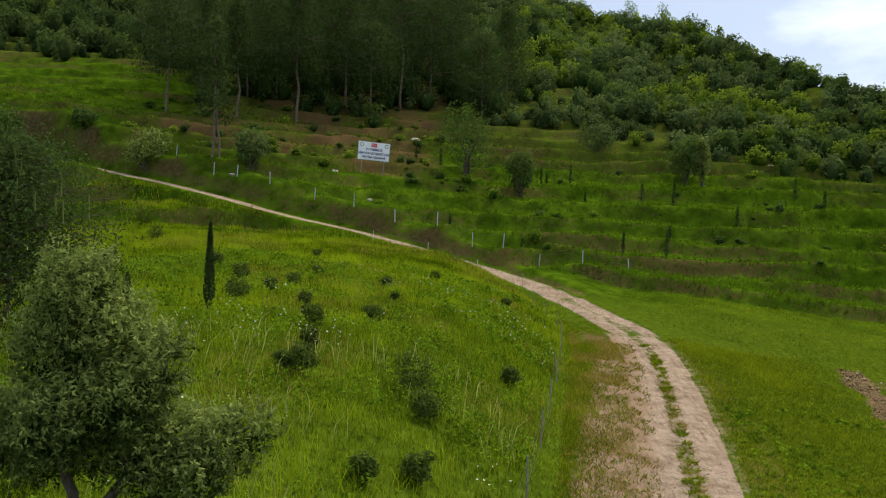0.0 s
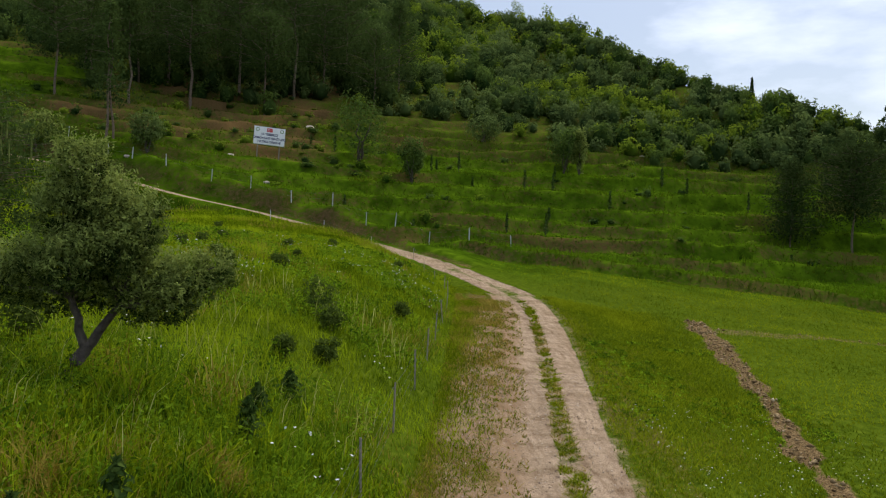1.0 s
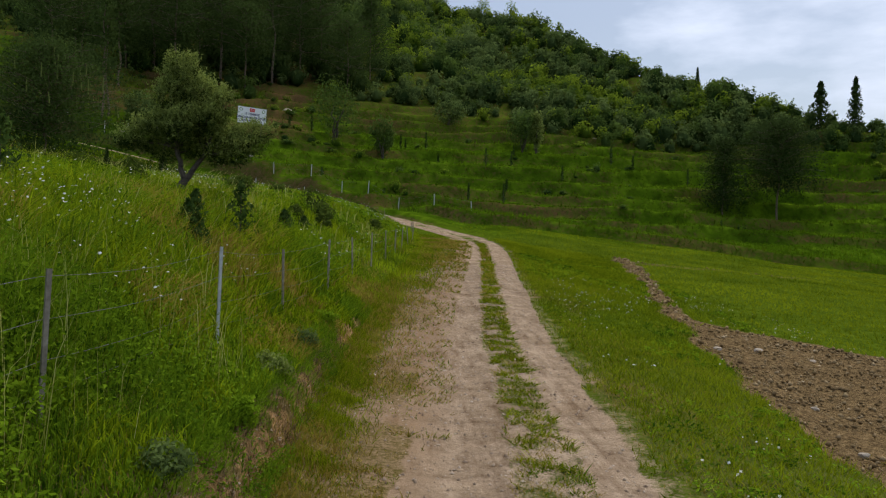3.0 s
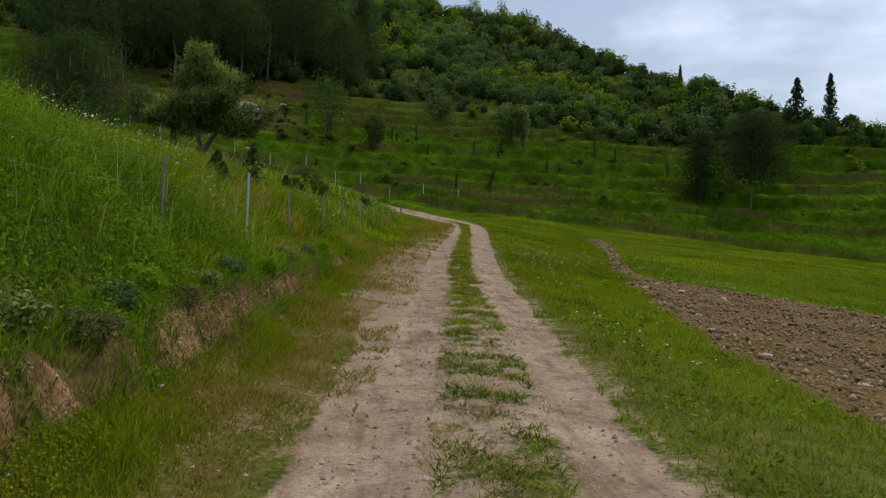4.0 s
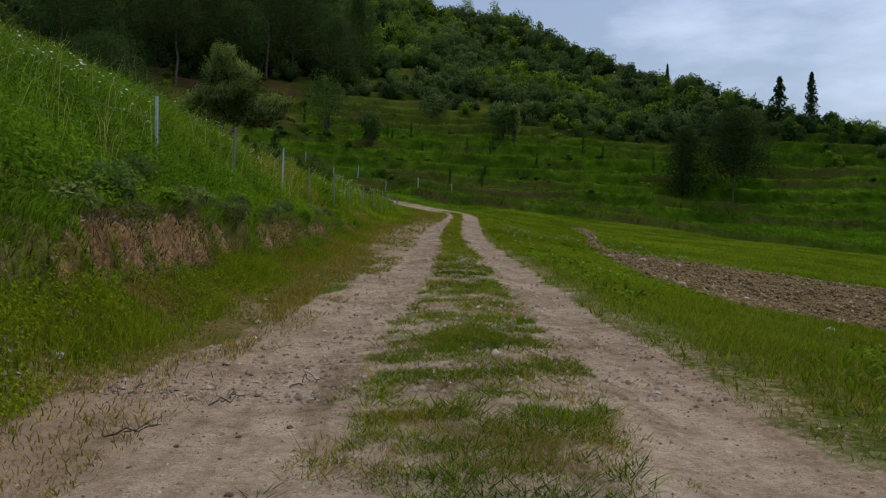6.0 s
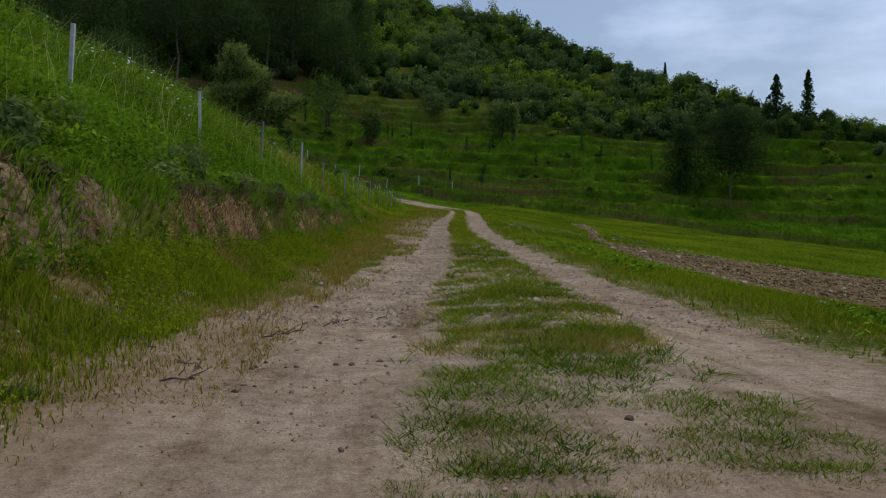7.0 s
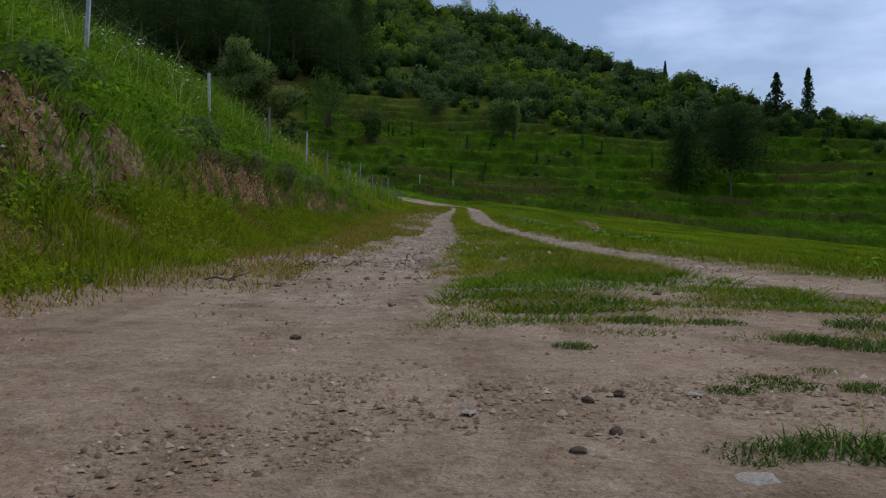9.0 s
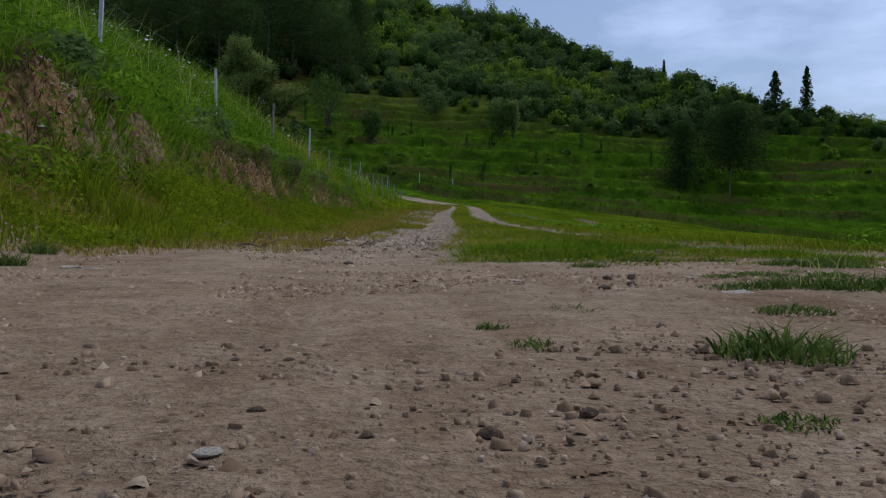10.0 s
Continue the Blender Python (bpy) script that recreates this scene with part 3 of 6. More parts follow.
def leaf_quads(rng, p, out, long, wide, loose=0.8):
    """Pointed leaves at p that face about outwards."""
    n = len(p)
    normal = unit(out + rng.normal(0, loose, (n, 3)))
    along = unit(np.cross(normal, rng.normal(0, 1, (n, 3))))
    across = np.cross(normal, along)
    long, wide = np.broadcast_to(long, n)[:, None], np.broadcast_to(wide, n)[:, None]
    v = np.stack([p - along * long / 2, p + across * wide / 2, p + along * long / 2, p - across * wide / 2], 1)
    return v.reshape(-1, 3), np.arange(4 * n).reshape(-1, 4)


def leaf_tris(rng, p, out, long, wide, loose=0.8):
    """Small three-cornered leaves at p that face about outwards."""
    v, _ = leaf_quads(rng, p, out, long, wide, loose)
    v = v.reshape(-1, 4, 3)[:, [1, 2, 3]].reshape(-1, 3)
    return v, np.arange(len(v)).reshape(-1, 3)


def clump_points(rng, lobes, n):
    """Points in the outer shells of ellipsoid lobes (x, y, z, rx, rz), with uneven outlines."""
    lobes = np.array(lobes, float)
    weight = lobes[:, 3] ** 2 * lobes[:, 4]
    pick = rng.choice(len(lobes), n, p=weight / weight.sum())
    way = unit(rng.normal(0, 1, (n, 3)))
    deep = 1 - 0.45 * rng.random(n) ** 1.6
    bumpy = 1 + 0.22 * np.sin(way[:, 0] * 5 + pick) * np.cos(way[:, 1] * 6 + 2 * pick) + 0.12 * np.sin(11 * way[:, 2] + pick)
    size = lobes[pick][:, [3, 3, 4]]
    return lobes[pick, :3] + way * size * (deep * bumpy)[:, None], way, deep


def tube(path, radii, sides=8):
    """A tapered tube along a list of points."""
    path = np.array(path, float)
    way = unit(np.gradient(path, axis=0))
    ref = np.where(np.abs(way[:, 2:3]) > 0.9, [[1.0, 0, 0]], [[0, 0, 1.0]])
    a = unit(np.cross(way, ref))
    b = np.cross(way, a)
    ring = np.linspace(0, 2 * np.pi, sides, endpoint=False)
    circle = np.cos(ring)[None, :, None] * a[:, None] + np.sin(ring)[None, :, None] * b[:, None]
    v = (path[:, None] + circle * np.array(radii)[:, None, None]).reshape(-1, 3)
    f = []
    for i in range(len(path) - 1):
        for j in range(sides):
            k = (j + 1) % sides
            f.append((i * sides + j, i * sides + k, (i + 1) * sides + k, (i + 1) * sides + j))
    return v, np.array(f)


def joined(pieces):
    verts, faces, base = [], [], 0
    for v, f in pieces:
        verts.append(v)
        faces.append(f + base)
        base += len(v)
    return np.concatenate(verts), np.concatenate(faces)


def bent_path(rng, a, b, steps, wobble):
    a, b = np.array(a, float), np.array(b, float)
    t = np.linspace(0, 1, steps)[:, None]
    p = a + (b - a) * t
    shake = rng.normal(0, wobble, (steps, 3)) * np.sin(np.pi * t)
    return p + shake


def stone_mesh(name, rng, mat, squash=0.65, rough=0.22, level=1):
    bm = bmesh.new()
    bmesh.ops.create_icosphere(bm, subdivisions=level, radius=1.0)
    for v in bm.verts:
        v.co *= 1 + rng.normal(0, rough)
        v.co.z *= squash
    me = bpy.data.meshes.new(name)
    bm.to_mesh(me)
    bm.free()
    me.materials.append(mat)
    return me


# ---- ground ----
def graded(stops):
    """Grid lines from (start, step) stops to the last start; steps grow smoothly when the step is a pair."""
    lines = [stops[0][0]]
    for (a, step), (b, _) in zip(stops[:-1], stops[1:]):
        if isinstance(step, tuple):
            s = step[0]
            while lines[-1] + s < b:
                lines.append(lines[-1] + s)
                s *= step[1]
            lines.append(b)
        else:
            lines.extend(np.linspace(a, b, max(2, int(round((b - a) / step)) + 1))[1:])
    return np.array(lines)


SEAM = 66.0
NEAR_Y = np.concatenate([-graded([(12, (1.0, 1.25)), (3000, 1)])[::-1], graded(
    [(-12, 0.6), (-0.6, 0.06), (0.0, 0.012), (0.75, 0.04), (4, 0.11), (12, 0.22), (32, 0.42), (SEAM, 1)])[1:]])
NEAR_U = np.concatenate([-graded([(30, (1.0, 1.2)), (3000, 1)])[::-1], graded(
    [(-30, 0.8), (-9, 0.3), (-4.2, 0.1), (-2.95, 0.032), (-1.05, 0.034), (0.0, 0.085), (2.6, 0.16), (6, 0.3), (18, 0.9), (40, 2.0), (95, (2.0, 1.3)), (3000, 1)])[1:]])
FAR_Y = graded([(SEAM, 0.5), (74, 0.27), (122, 0.5), (150, 1.4), (200, (2.0, 1.2)), (3000, 1)])
FAR_U = np.concatenate([-graded([(75, (1.0, 1.2)), (3000, 1)])[::-1], graded([(-75, 0.8), (-12, 0.45), (12, 0.7), (75, 1.2), (95, (1.5, 1.25)), (3000, 1)])[1:]])


def ground_band(lines_y, lines_u):
    """Grid places of one band of the ground, bent along the road."""
    yy, uu = np.meshgrid(lines_y, lines_u, indexing="ij")
    shift = np.interp(lines_y, [-40, 0, 60, 90], [0, 1, 1, 0])[:, None]
    return uu + road_x(yy) * shift, yy, uu


def dressed(xx, yy, uu):
    """Height with the fine relief, and the four masks."""
    zz = height(xx, yy)
    dirt, plough, bank, dry = masks(xx, yy)
    # rough olive growth on the steep terrace faces, which also colours in their shade
    steep = np.clip((height(xx, yy + 0.5) - height(xx, yy - 0.5) - 0.3) / 0.5, 0, 1) * smooth01((yy - 74) / 4)
    dry = np.maximum(dry, steep * (0.15 + 0.42 * vnoise(xx / 6, yy / 2, 203)))
    close = smooth01((9 - yy) / 4) * (np.abs(uu) < 8)
    zz = zz + close * (0.004 * fbm(xx, yy, 0.16, 3, 2) + 0.002 * fbm(xx, yy, 0.07, 4, 1)) * smooth01((np.hypot(xx, yy) - 0.1) / 0.3)
    zz = zz + smooth01((1.3 - yy) / 0.5) * (yy > -0.3) * (np.abs(uu + 0.5) < 0.8) * (0.0022 * fbm(xx, yy, 0.045, 13, 3) + 0.0012 * fbm(xx, yy, 0.02, 14, 1))
    zz = zz + plough * 0.09 * fbm(xx, yy, 0.6, 6, 2)
    return zz, np.stack([dirt, plough, bank, dry], -1)


def build_ground():
    xa, ya, ua = ground_band(NEAR_Y, NEAR_U)
    xb, yb, ub = ground_band(FAR_Y, FAR_U)
    za, ma = dressed(xa, ya, ua)
    zb, mb = dressed(xb, yb, ub)
    za[-1] = np.interp(xa[-1], xb[0], zb[0])
    ii = np.arange(xa.size).reshape(xa.shape)
    jj = xa.size + np.arange(xb.size).reshape(xb.shape)
    quads = np.concatenate([np.stack([k[:-1, :-1], k[:-1, 1:], k[1:, 1:], k[1:, :-1]], -1).reshape(-1, 4) for k in (ii, jj)])
    verts = np.concatenate([np.stack([x, y, z], -1).reshape(-1, 3) for x, y, z in ((xa, ya, za), (xb, yb, zb))])
    mask = np.concatenate([ma.reshape(-1, 4), mb.reshape(-1, 4)])
    mid = verts[quads].mean(1)
    d, _ = far_road(mid[:, 0], mid[:, 1])
    u = mid[:, 0] - road_x(mid[:, 1])
    on_road = ((np.abs(u + 0.15) < 1.6) & (mid[:, 1] < 60) & (mid[:, 1] > -12)) | ((np.abs(d) < 1.7) & (mid[:, 1] >= 60))
    for name, keep, label in (("ground", ~on_road, "green valley meadow, ploughed strip and terraced grassy hillside"),
                              ("road", on_road, "pale dirt track with two wheel ruts and a grassy crown")):
        faces = quads[keep]
        used, flat = np.unique(faces, return_inverse=True)
        me = mesh_from(name, verts[used], flat.reshape(-1, 4), M_GROUND, smooth=True)
        layer = me.attributes.new("mask", "FLOAT_COLOR", "POINT")
        layer.data.foreach_set("color", mask[used].astype(np.float32).ravel())
        tagged(new(name, me), label, "ground" if name == "ground" else "dirt road", kind="structure")


build_ground()


# ---- trees ----
def olive_tree(at, seed=3):
    rng = np.random.default_rng(seed)
    tree = thing("olive_tree", at, "bushy grey-green olive tree with a forked leaning trunk in tall grass", "tree")
    fork = np.array([0.24, 0.05, 0.46])
    trunk = [tube([(-0.10, -0.02, -0.25), (-0.02, 0, 0.1), (0.10, 0.02, 0.28), fork], [0.15, 0.12, 0.105, 0.095], 10),
             tube(bent_path(rng, fork, (0.02, 0.02, 1.25), 6, 0.010), np.linspace(0.075, 0.05, 6), 9),
             tube(bent_path(rng, fork, (0.72, 0.12, 1.15), 6, 0.010), np.linspace(0.08, 0.05, 6), 9)]
    part("trunk", *joined(trunk), M_BARK, tree, "dark furrowed forked trunk", smooth=True)
    lobes = [(0.12, 0.1, 3.05, 0.46, 0.50), (0.42, 0.1, 2.65, 0.52, 0.46), (-0.12, 0.0, 2.55, 0.40, 0.42), (0.30, 0.25, 2.05, 0.62, 0.50),
             (1.02, 0.0, 2.35, 0.36, 0.42), (0.78, -0.15, 2.0, 0.40, 0.40), (-0.70, 0.1, 1.62, 0.44, 0.42), (-1.10, -0.05, 1.45, 0.34, 0.28), (-0.45, -0.2, 1.85, 0.30, 0.32),
             (1.30, 0.1, 1.60, 0.40, 0.34), (1.80, 0.0, 1.58, 0.38, 0.34), (2.12, 0.1, 1.75, 0.26, 0.24), (1.62, -0.15, 1.28, 0.34, 0.26), (0.85, 0.2, 1.45, 0.42, 0.34),
             (0.25, 0.55, 1.7, 0.48, 0.45), (0.15, -0.4, 1.75, 0.42, 0.42), (-0.35, 0.3, 1.25, 0.38, 0.30), (0.0, 0.0, 3.45, 0.22, 0.22), (0.35, 0.1, 3.38, 0.20, 0.20), (1.2, 0.1, 2.62, 0.20, 0.20),
             (1.05, 0.05, 1.12, 0.36, 0.25), (1.50, 0.0, 1.10, 0.32, 0.24), (0.30, 0.35, 1.30, 0.40, 0.26)]
    for x, y, z, rx, rz in lobes:
        end = np.array([x, y, z])
        start = np.array((0.02, 0.02, 1.25)) if x < 0.4 else np.array((0.72, 0.12, 1.15))
        p = bent_path(rng, start, end, 6, 0.06)
        part("limb", *tube(p, np.linspace(0.042, 0.010, 6), 7), M_BARK, tree, smooth=True)
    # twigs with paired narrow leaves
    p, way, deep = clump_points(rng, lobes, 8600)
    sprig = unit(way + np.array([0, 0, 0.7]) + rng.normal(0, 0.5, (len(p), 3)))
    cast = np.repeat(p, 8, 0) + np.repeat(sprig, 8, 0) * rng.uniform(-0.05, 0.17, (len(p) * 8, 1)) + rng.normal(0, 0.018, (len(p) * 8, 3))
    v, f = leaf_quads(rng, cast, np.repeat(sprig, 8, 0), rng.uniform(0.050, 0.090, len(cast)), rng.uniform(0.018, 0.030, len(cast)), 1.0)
    # inner leaves darker, upward ones lighter: light and shade put into the tone
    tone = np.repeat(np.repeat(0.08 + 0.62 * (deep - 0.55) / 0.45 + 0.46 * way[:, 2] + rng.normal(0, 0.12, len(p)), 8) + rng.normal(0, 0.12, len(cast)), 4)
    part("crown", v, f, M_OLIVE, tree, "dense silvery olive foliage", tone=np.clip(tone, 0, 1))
    return tree


def pine_tree(at, tall, wide, bare, seed, name="pine_tree", label="tall dark pine with a bare slender trunk", leaf=0.5, count=1500, mat=None, group="pines", lean=0.0, dome=False):
    rng = np.random.default_rng(seed)
    tree = thing(name, at, label, "tree", group)
    top = np.array([lean * tall, rng.normal(0, 0.02) * tall, tall])
    p = bent_path(rng, (0, 0, -0.4), top * 0.97, 8, 0.012 * tall)
    part("trunk", *tube(p, np.linspace(0.011 * tall, 0.003 * tall, 8), 8), M_PINEBARK, tree, smooth=True)
    arms = max(14, int(count / 55))
    pts, outs = [], []
    for k in range(arms):
        s = bare + (1 - bare) * (k + rng.random()) / arms
        base = np.array([np.interp(s, np.linspace(0, 1, 8), p[:, c]) for c in range(3)])
        reach = wide / 2 * (1.05 - ((s - bare) / (1 - bare)) ** 1.4) * rng.uniform(0.55, 1.15)
        if dome:
            reach = wide / 2 * math.sqrt(max(0.04, 1 - ((s - bare) / (1 - bare)) ** 2.2)) * rng.uniform(0.6, 1.05)
        turn = k * 2.4 + rng.normal(0, 0.4)
        end = base + np.array([math.cos(turn), math.sin(turn), rng.uniform(-0.05, 0.45)]) * reach
        if reach > 0.5 and k % 3 == 0 and s > bare + 0.12:
            part("branch", *tube(bent_path(rng, base, end, 4, 0.05 * reach), np.linspace(0.0035 * tall, 0.0012 * tall, 4), 5), M_PINEBARK, tree)
        n = max(8, int(count / arms))
        t = rng.random(n) ** 0.7
        q = base + (end - base) * t[:, None] + rng.normal(0, 0.10 * wide / 2 + 0.12 * reach, (n, 3)) * np.array([1, 1, 0.7])
        pts.append(q)
        outs.append(np.tile(unit((end - base)[None])[0], (n, 1)) + np.array([0, 0, 0.6]))
    pts, outs = np.concatenate(pts), np.concatenate(outs)
    # needle tufts: tapered blades that point out along the branch
    v, _ = leaf_quads(rng, pts, outs, rng.uniform(0.7, 1.3, len(pts)) * leaf, rng.uniform(0.22, 0.42, len(pts)) * leaf, 0.9)
    v = v.reshape(-1, 4, 3)[:, [0, 1, 3]].reshape(-1, 3)
    # needles darken down the crown: its shade is painted through the tone
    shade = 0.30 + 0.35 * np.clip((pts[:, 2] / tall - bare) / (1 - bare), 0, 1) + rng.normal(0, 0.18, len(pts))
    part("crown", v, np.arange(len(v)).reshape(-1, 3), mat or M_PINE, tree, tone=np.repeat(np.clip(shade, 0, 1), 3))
    return tree


def cypress(at, tall, wide, seed, leaf=0.25, count=1600, name="cypress_tree", label="dark narrow cypress standing on the ridge", group="cypresses", gaps=0.25, mat=None):
    rng = np.random.default_rng(seed)
    tree = thing(name, at, label, "tree", group)
    part("trunk", *tube([(0, 0, -0.3), (0, 0, tall * 0.5), (0, 0, tall * 0.93)], [0.02 * tall, 0.012 * tall, 0.004 * tall], 7), M_BARK, tree, smooth=True)
    s = rng.random(count) ** 0.8
    turn = rng.uniform(0, 2 * np.pi, count)
    ragged = 1 - gaps * (0.5 + 0.5 * np.sin(s * 30 + 2 * np.sin(turn * 2 + seed)))
    reach = wide / 2 * np.minimum(1, 6 * s + 0.15) * (1 - s) ** 0.62 * ragged * rng.uniform(0.55, 1.0, count) ** 0.5
    p = np.stack([np.cos(turn) * reach, np.sin(turn) * reach, (0.05 + 0.95 * s) * tall], 1)
    out = np.stack([np.cos(turn), np.sin(turn), np.full(count, 0.5)], 1)
    v, f = leaf_quads(rng, p, out, rng.uniform(0.7, 1.4, count) * leaf, rng.uniform(0.3, 0.5, count) * leaf, 0.6)
    part("crown", v, f, mat or M_PINE, tree, tone=np.repeat(np.clip(0.35 + rng.normal(0, 0.18, count), 0, 1), 4))
    return tree


def bush(at, wide, tall, seed, mat, leaf, count, name, label, category, group="", trunk=True, lobes=6):
    rng = np.random.default_rng(seed)
    ob = thing(name, at, label, category, group)
    balls = [(0, 0, tall * 0.52, wide * 0.36, tall * 0.42)]
    for k in range(lobes):
        a = rng.uniform(0, 2 * np.pi)
        r = rng.uniform(0.18, 0.34) * wide
        balls.append((math.cos(a) * r, math.sin(a) * r, tall * rng.uniform(0.28, 0.8), wide * rng.uniform(0.14, 0.25), tall * rng.uniform(0.14, 0.25)))
    if trunk:
        for k in range(3):
            x, y, z = balls[k][:3]
            part("stem", *tube(bent_path(rng, (rng.normal(0, 0.02), rng.normal(0, 0.02), -0.15), (x, y, z), 5, 0.03 * tall), np.linspace(0.022 * tall, 0.006 * tall, 5), 6), M_BARK, ob)
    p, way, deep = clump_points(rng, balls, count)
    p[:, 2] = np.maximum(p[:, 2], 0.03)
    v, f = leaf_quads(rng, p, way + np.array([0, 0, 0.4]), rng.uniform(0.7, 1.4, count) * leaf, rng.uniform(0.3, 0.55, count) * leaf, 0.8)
    # tone carries painted shade: dark within the bush, lighter outside and above
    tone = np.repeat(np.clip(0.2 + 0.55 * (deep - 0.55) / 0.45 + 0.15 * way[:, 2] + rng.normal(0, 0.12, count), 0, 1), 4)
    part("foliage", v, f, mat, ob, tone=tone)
    return ob


def on_ground(x, y, sink=0.0):
    return (x, y, ground_at(x, y) - sink)


olive_tree(on_ground(-4.62, 29.1))

# pines of the upper slope, base x, y, height, width, bare share of the trunk
PINES = [(-38.5, 106.8, 15, 8.5, 0.36), (-26.2, 115.0, 17, 8.5, 0.38), (-15.4, 124.8, 15, 8, 0.40), (-34, 120, 16, 9, 0.3),
         (-20, 131, 16, 9, 0.25), (-9.5, 134, 14, 8, 0.3), (-29, 129, 16, 9, 0.25),
         (-13, 140, 15, 9, 0.2), (-23, 141, 16, 9, 0.2), (-39, 133, 17, 10, 0.15), (-32, 111, 14, 7, 0.4),
         (-22, 122, 15, 7, 0.35), (-5, 128, 13, 8, 0.12), (-31, 122, 17, 9, 0.15), (-41, 121, 16, 9, 0.12), (-18, 118, 15, 7.5, 0.42),
         (-37, 113, 15, 8, 0.25), (-12, 129, 14, 8, 0.15), (-26, 127, 17, 9, 0.12), (-2, 138, 13, 8, 0.2)]
for k, (x, y, tall, wide, bare) in enumerate(PINES):
    pine_tree(on_ground(x, y), tall * (0.85, 1.0, 1.1)[k % 3], wide * (1.35, 1.1, 1.25)[k % 3], bare, 100 + k, leaf=0.50, count=7600, dome=k % 3 != 1)
pine_tree(on_ground(-28.1, 93.6), 13, 5.5, 0.28, 131, label="young pine with twin pale trunks on the brown slope", leaf=0.6, count=1500, lean=0.02)
pine_tree(on_ground(-27.5, 93.9), 11, 4, 0.34, 132, label="young pine with twin pale trunks on the brown slope", leaf=0.55, count=900, lean=-0.03)
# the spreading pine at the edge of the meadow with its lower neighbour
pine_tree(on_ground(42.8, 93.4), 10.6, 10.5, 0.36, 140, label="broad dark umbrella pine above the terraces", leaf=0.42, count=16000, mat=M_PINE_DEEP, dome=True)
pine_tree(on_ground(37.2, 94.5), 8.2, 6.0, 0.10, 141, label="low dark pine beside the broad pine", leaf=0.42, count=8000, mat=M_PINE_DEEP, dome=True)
# the bushy pine in the meadow, with upright pale new shoots
near_pine = pine_tree(on_ground(-11.6, 38.7), 4.5, 5.6, 0.20, 150, label="bushy dark pine with pale new shoots in the meadow", leaf=0.17, count=26000, dome=True)
rng_p = np.random.default_rng(151)
for k in range(46):
    a, r = rng_p.uniform(0, 2 * np.pi), 2.5 * math.sqrt(rng_p.random())
    foot = 0.9 + 3.2 * math.sqrt(max(0.02, 1 - (r / 2.7) ** 2)) * rng_p.uniform(0.75, 1.0)
    tip = (math.cos(a) * r + rng_p.normal(0, 0.02), math.sin(a) * r, foot + rng_p.uniform(0.18, 0.42))
    part("new_shoot", *tube([(math.cos(a) * r, math.sin(a) * r, foot - 0.15), tip], [0.030, 0.014], 5), M_SHOOT, near_pine, "pale upright pine shoot")

for x, y, tall, wide, seed in ((63.5, 114, 8.0, 3.0, 1), (59.7, 116, 7.0, 3.8, 2)):
    cypress(on_ground(x, y), tall, wide, seed, 0.5, 1300, gaps=0.85)
cypress(on_ground(48.8, 132.4), 4.6, 1.0, 3, 0.35, 500)
cypress(on_ground(-9.0, 44.6), 2.75, 0.42, 4, 0.09, 2600, label="slim columnar cypress in the meadow", gaps=0.1)
cypress(on_ground(-10.9, 43.2), 1.15, 0.42, 5, 0.09, 900, label="small young cypress in the meadow")

# bushes of the terraces: x, y, width, height, material
SLOPE_BUSHES = [(-34.5, 94.0, 5.0, 4.2, M_OLIVE), (-24.3, 93.7, 3.6, 4.2, M_WOOD_GREY), (-43, 98, 3.0, 2.2, M_WOOD_DARK),
                (-5.4, 104.2, 7.5, 8.5, M_WOOD_DARK), (0.4, 101.2, 3.6, 5.2, M_WOOD_DARK), (9.0, 119, 6.0, 4.0, M_WOOD_GREY),
                (17.5, 108.8, 4.6, 5.4, M_WOOD_DARK), (19.3, 108.4, 2.2, 5.6, M_OLIVE), (-48, 92, 4.5, 4.0, M_WOOD_DARK), (-41, 86, 3.5, 3.4, M_WOOD_GREY)]
for k, (x, y, wide, tall, mat) in enumerate(SLOPE_BUSHES):
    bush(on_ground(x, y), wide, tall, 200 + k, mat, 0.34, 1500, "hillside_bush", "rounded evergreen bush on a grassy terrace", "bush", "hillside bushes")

# small trees and bushes of the terraces, planted in rows
rng_rows = np.random.default_rng(12)
for k in range(24):
    x, y = rng_rows.uniform(-12, 48), rng_rows.uniform(84, 108)
    if abs(x - 42) < 7 and y < 99:
        continue
    tall = rng_rows.uniform(0.9, 2.3)
    cypress(on_ground(x, y), tall, tall * rng_rows.uniform(0.22, 0.4), 300 + k, 0.24, 150, mat=M_WOOD_DARK, gaps=0.6, name="sapling", label="young evergreen sapling planted on a terrace", group="saplings")

# dark bushes of the meadow: x, y, width
MEADOW_BUSHES = [(-22.8, 70.8, 1.2), (-10.9, 53.0, 0.9), (-8.8, 53.2, 0.75), (-9.0, 47.0, 1.05), (-7.1, 48.7, 0.6), (-5.9, 45.2, 0.85),
                 (-5.2, 42.1, 0.6), (-4.6, 39.1, 0.85), (-4.4, 47.5, 0.8), (-5.5, 56.4, 0.65), (-8.8, 57.4, 0.6), (-11.5, 67.7, 0.6),
                 (-2.1, 40.3, 1.3), (-1.7, 38.9, 0.8), (-0.2, 60.7, 0.55), (-4.6, 53.3, 0.4), (0.2, 45.6, 0.75), (-5.0, 39.0, 0.55),
                 (-9.0, 50.8, 0.65), (-4.0, 63.2, 0.6), (-2.2, 34.4, 0.6), (-1.4, 35.3, 0.7), (-13.5, 57.0, 0.9), (-16.0, 52.0, 1.0), (-7.96, 32.2, 0.75), (-6.1, 30.7, 0.9)]
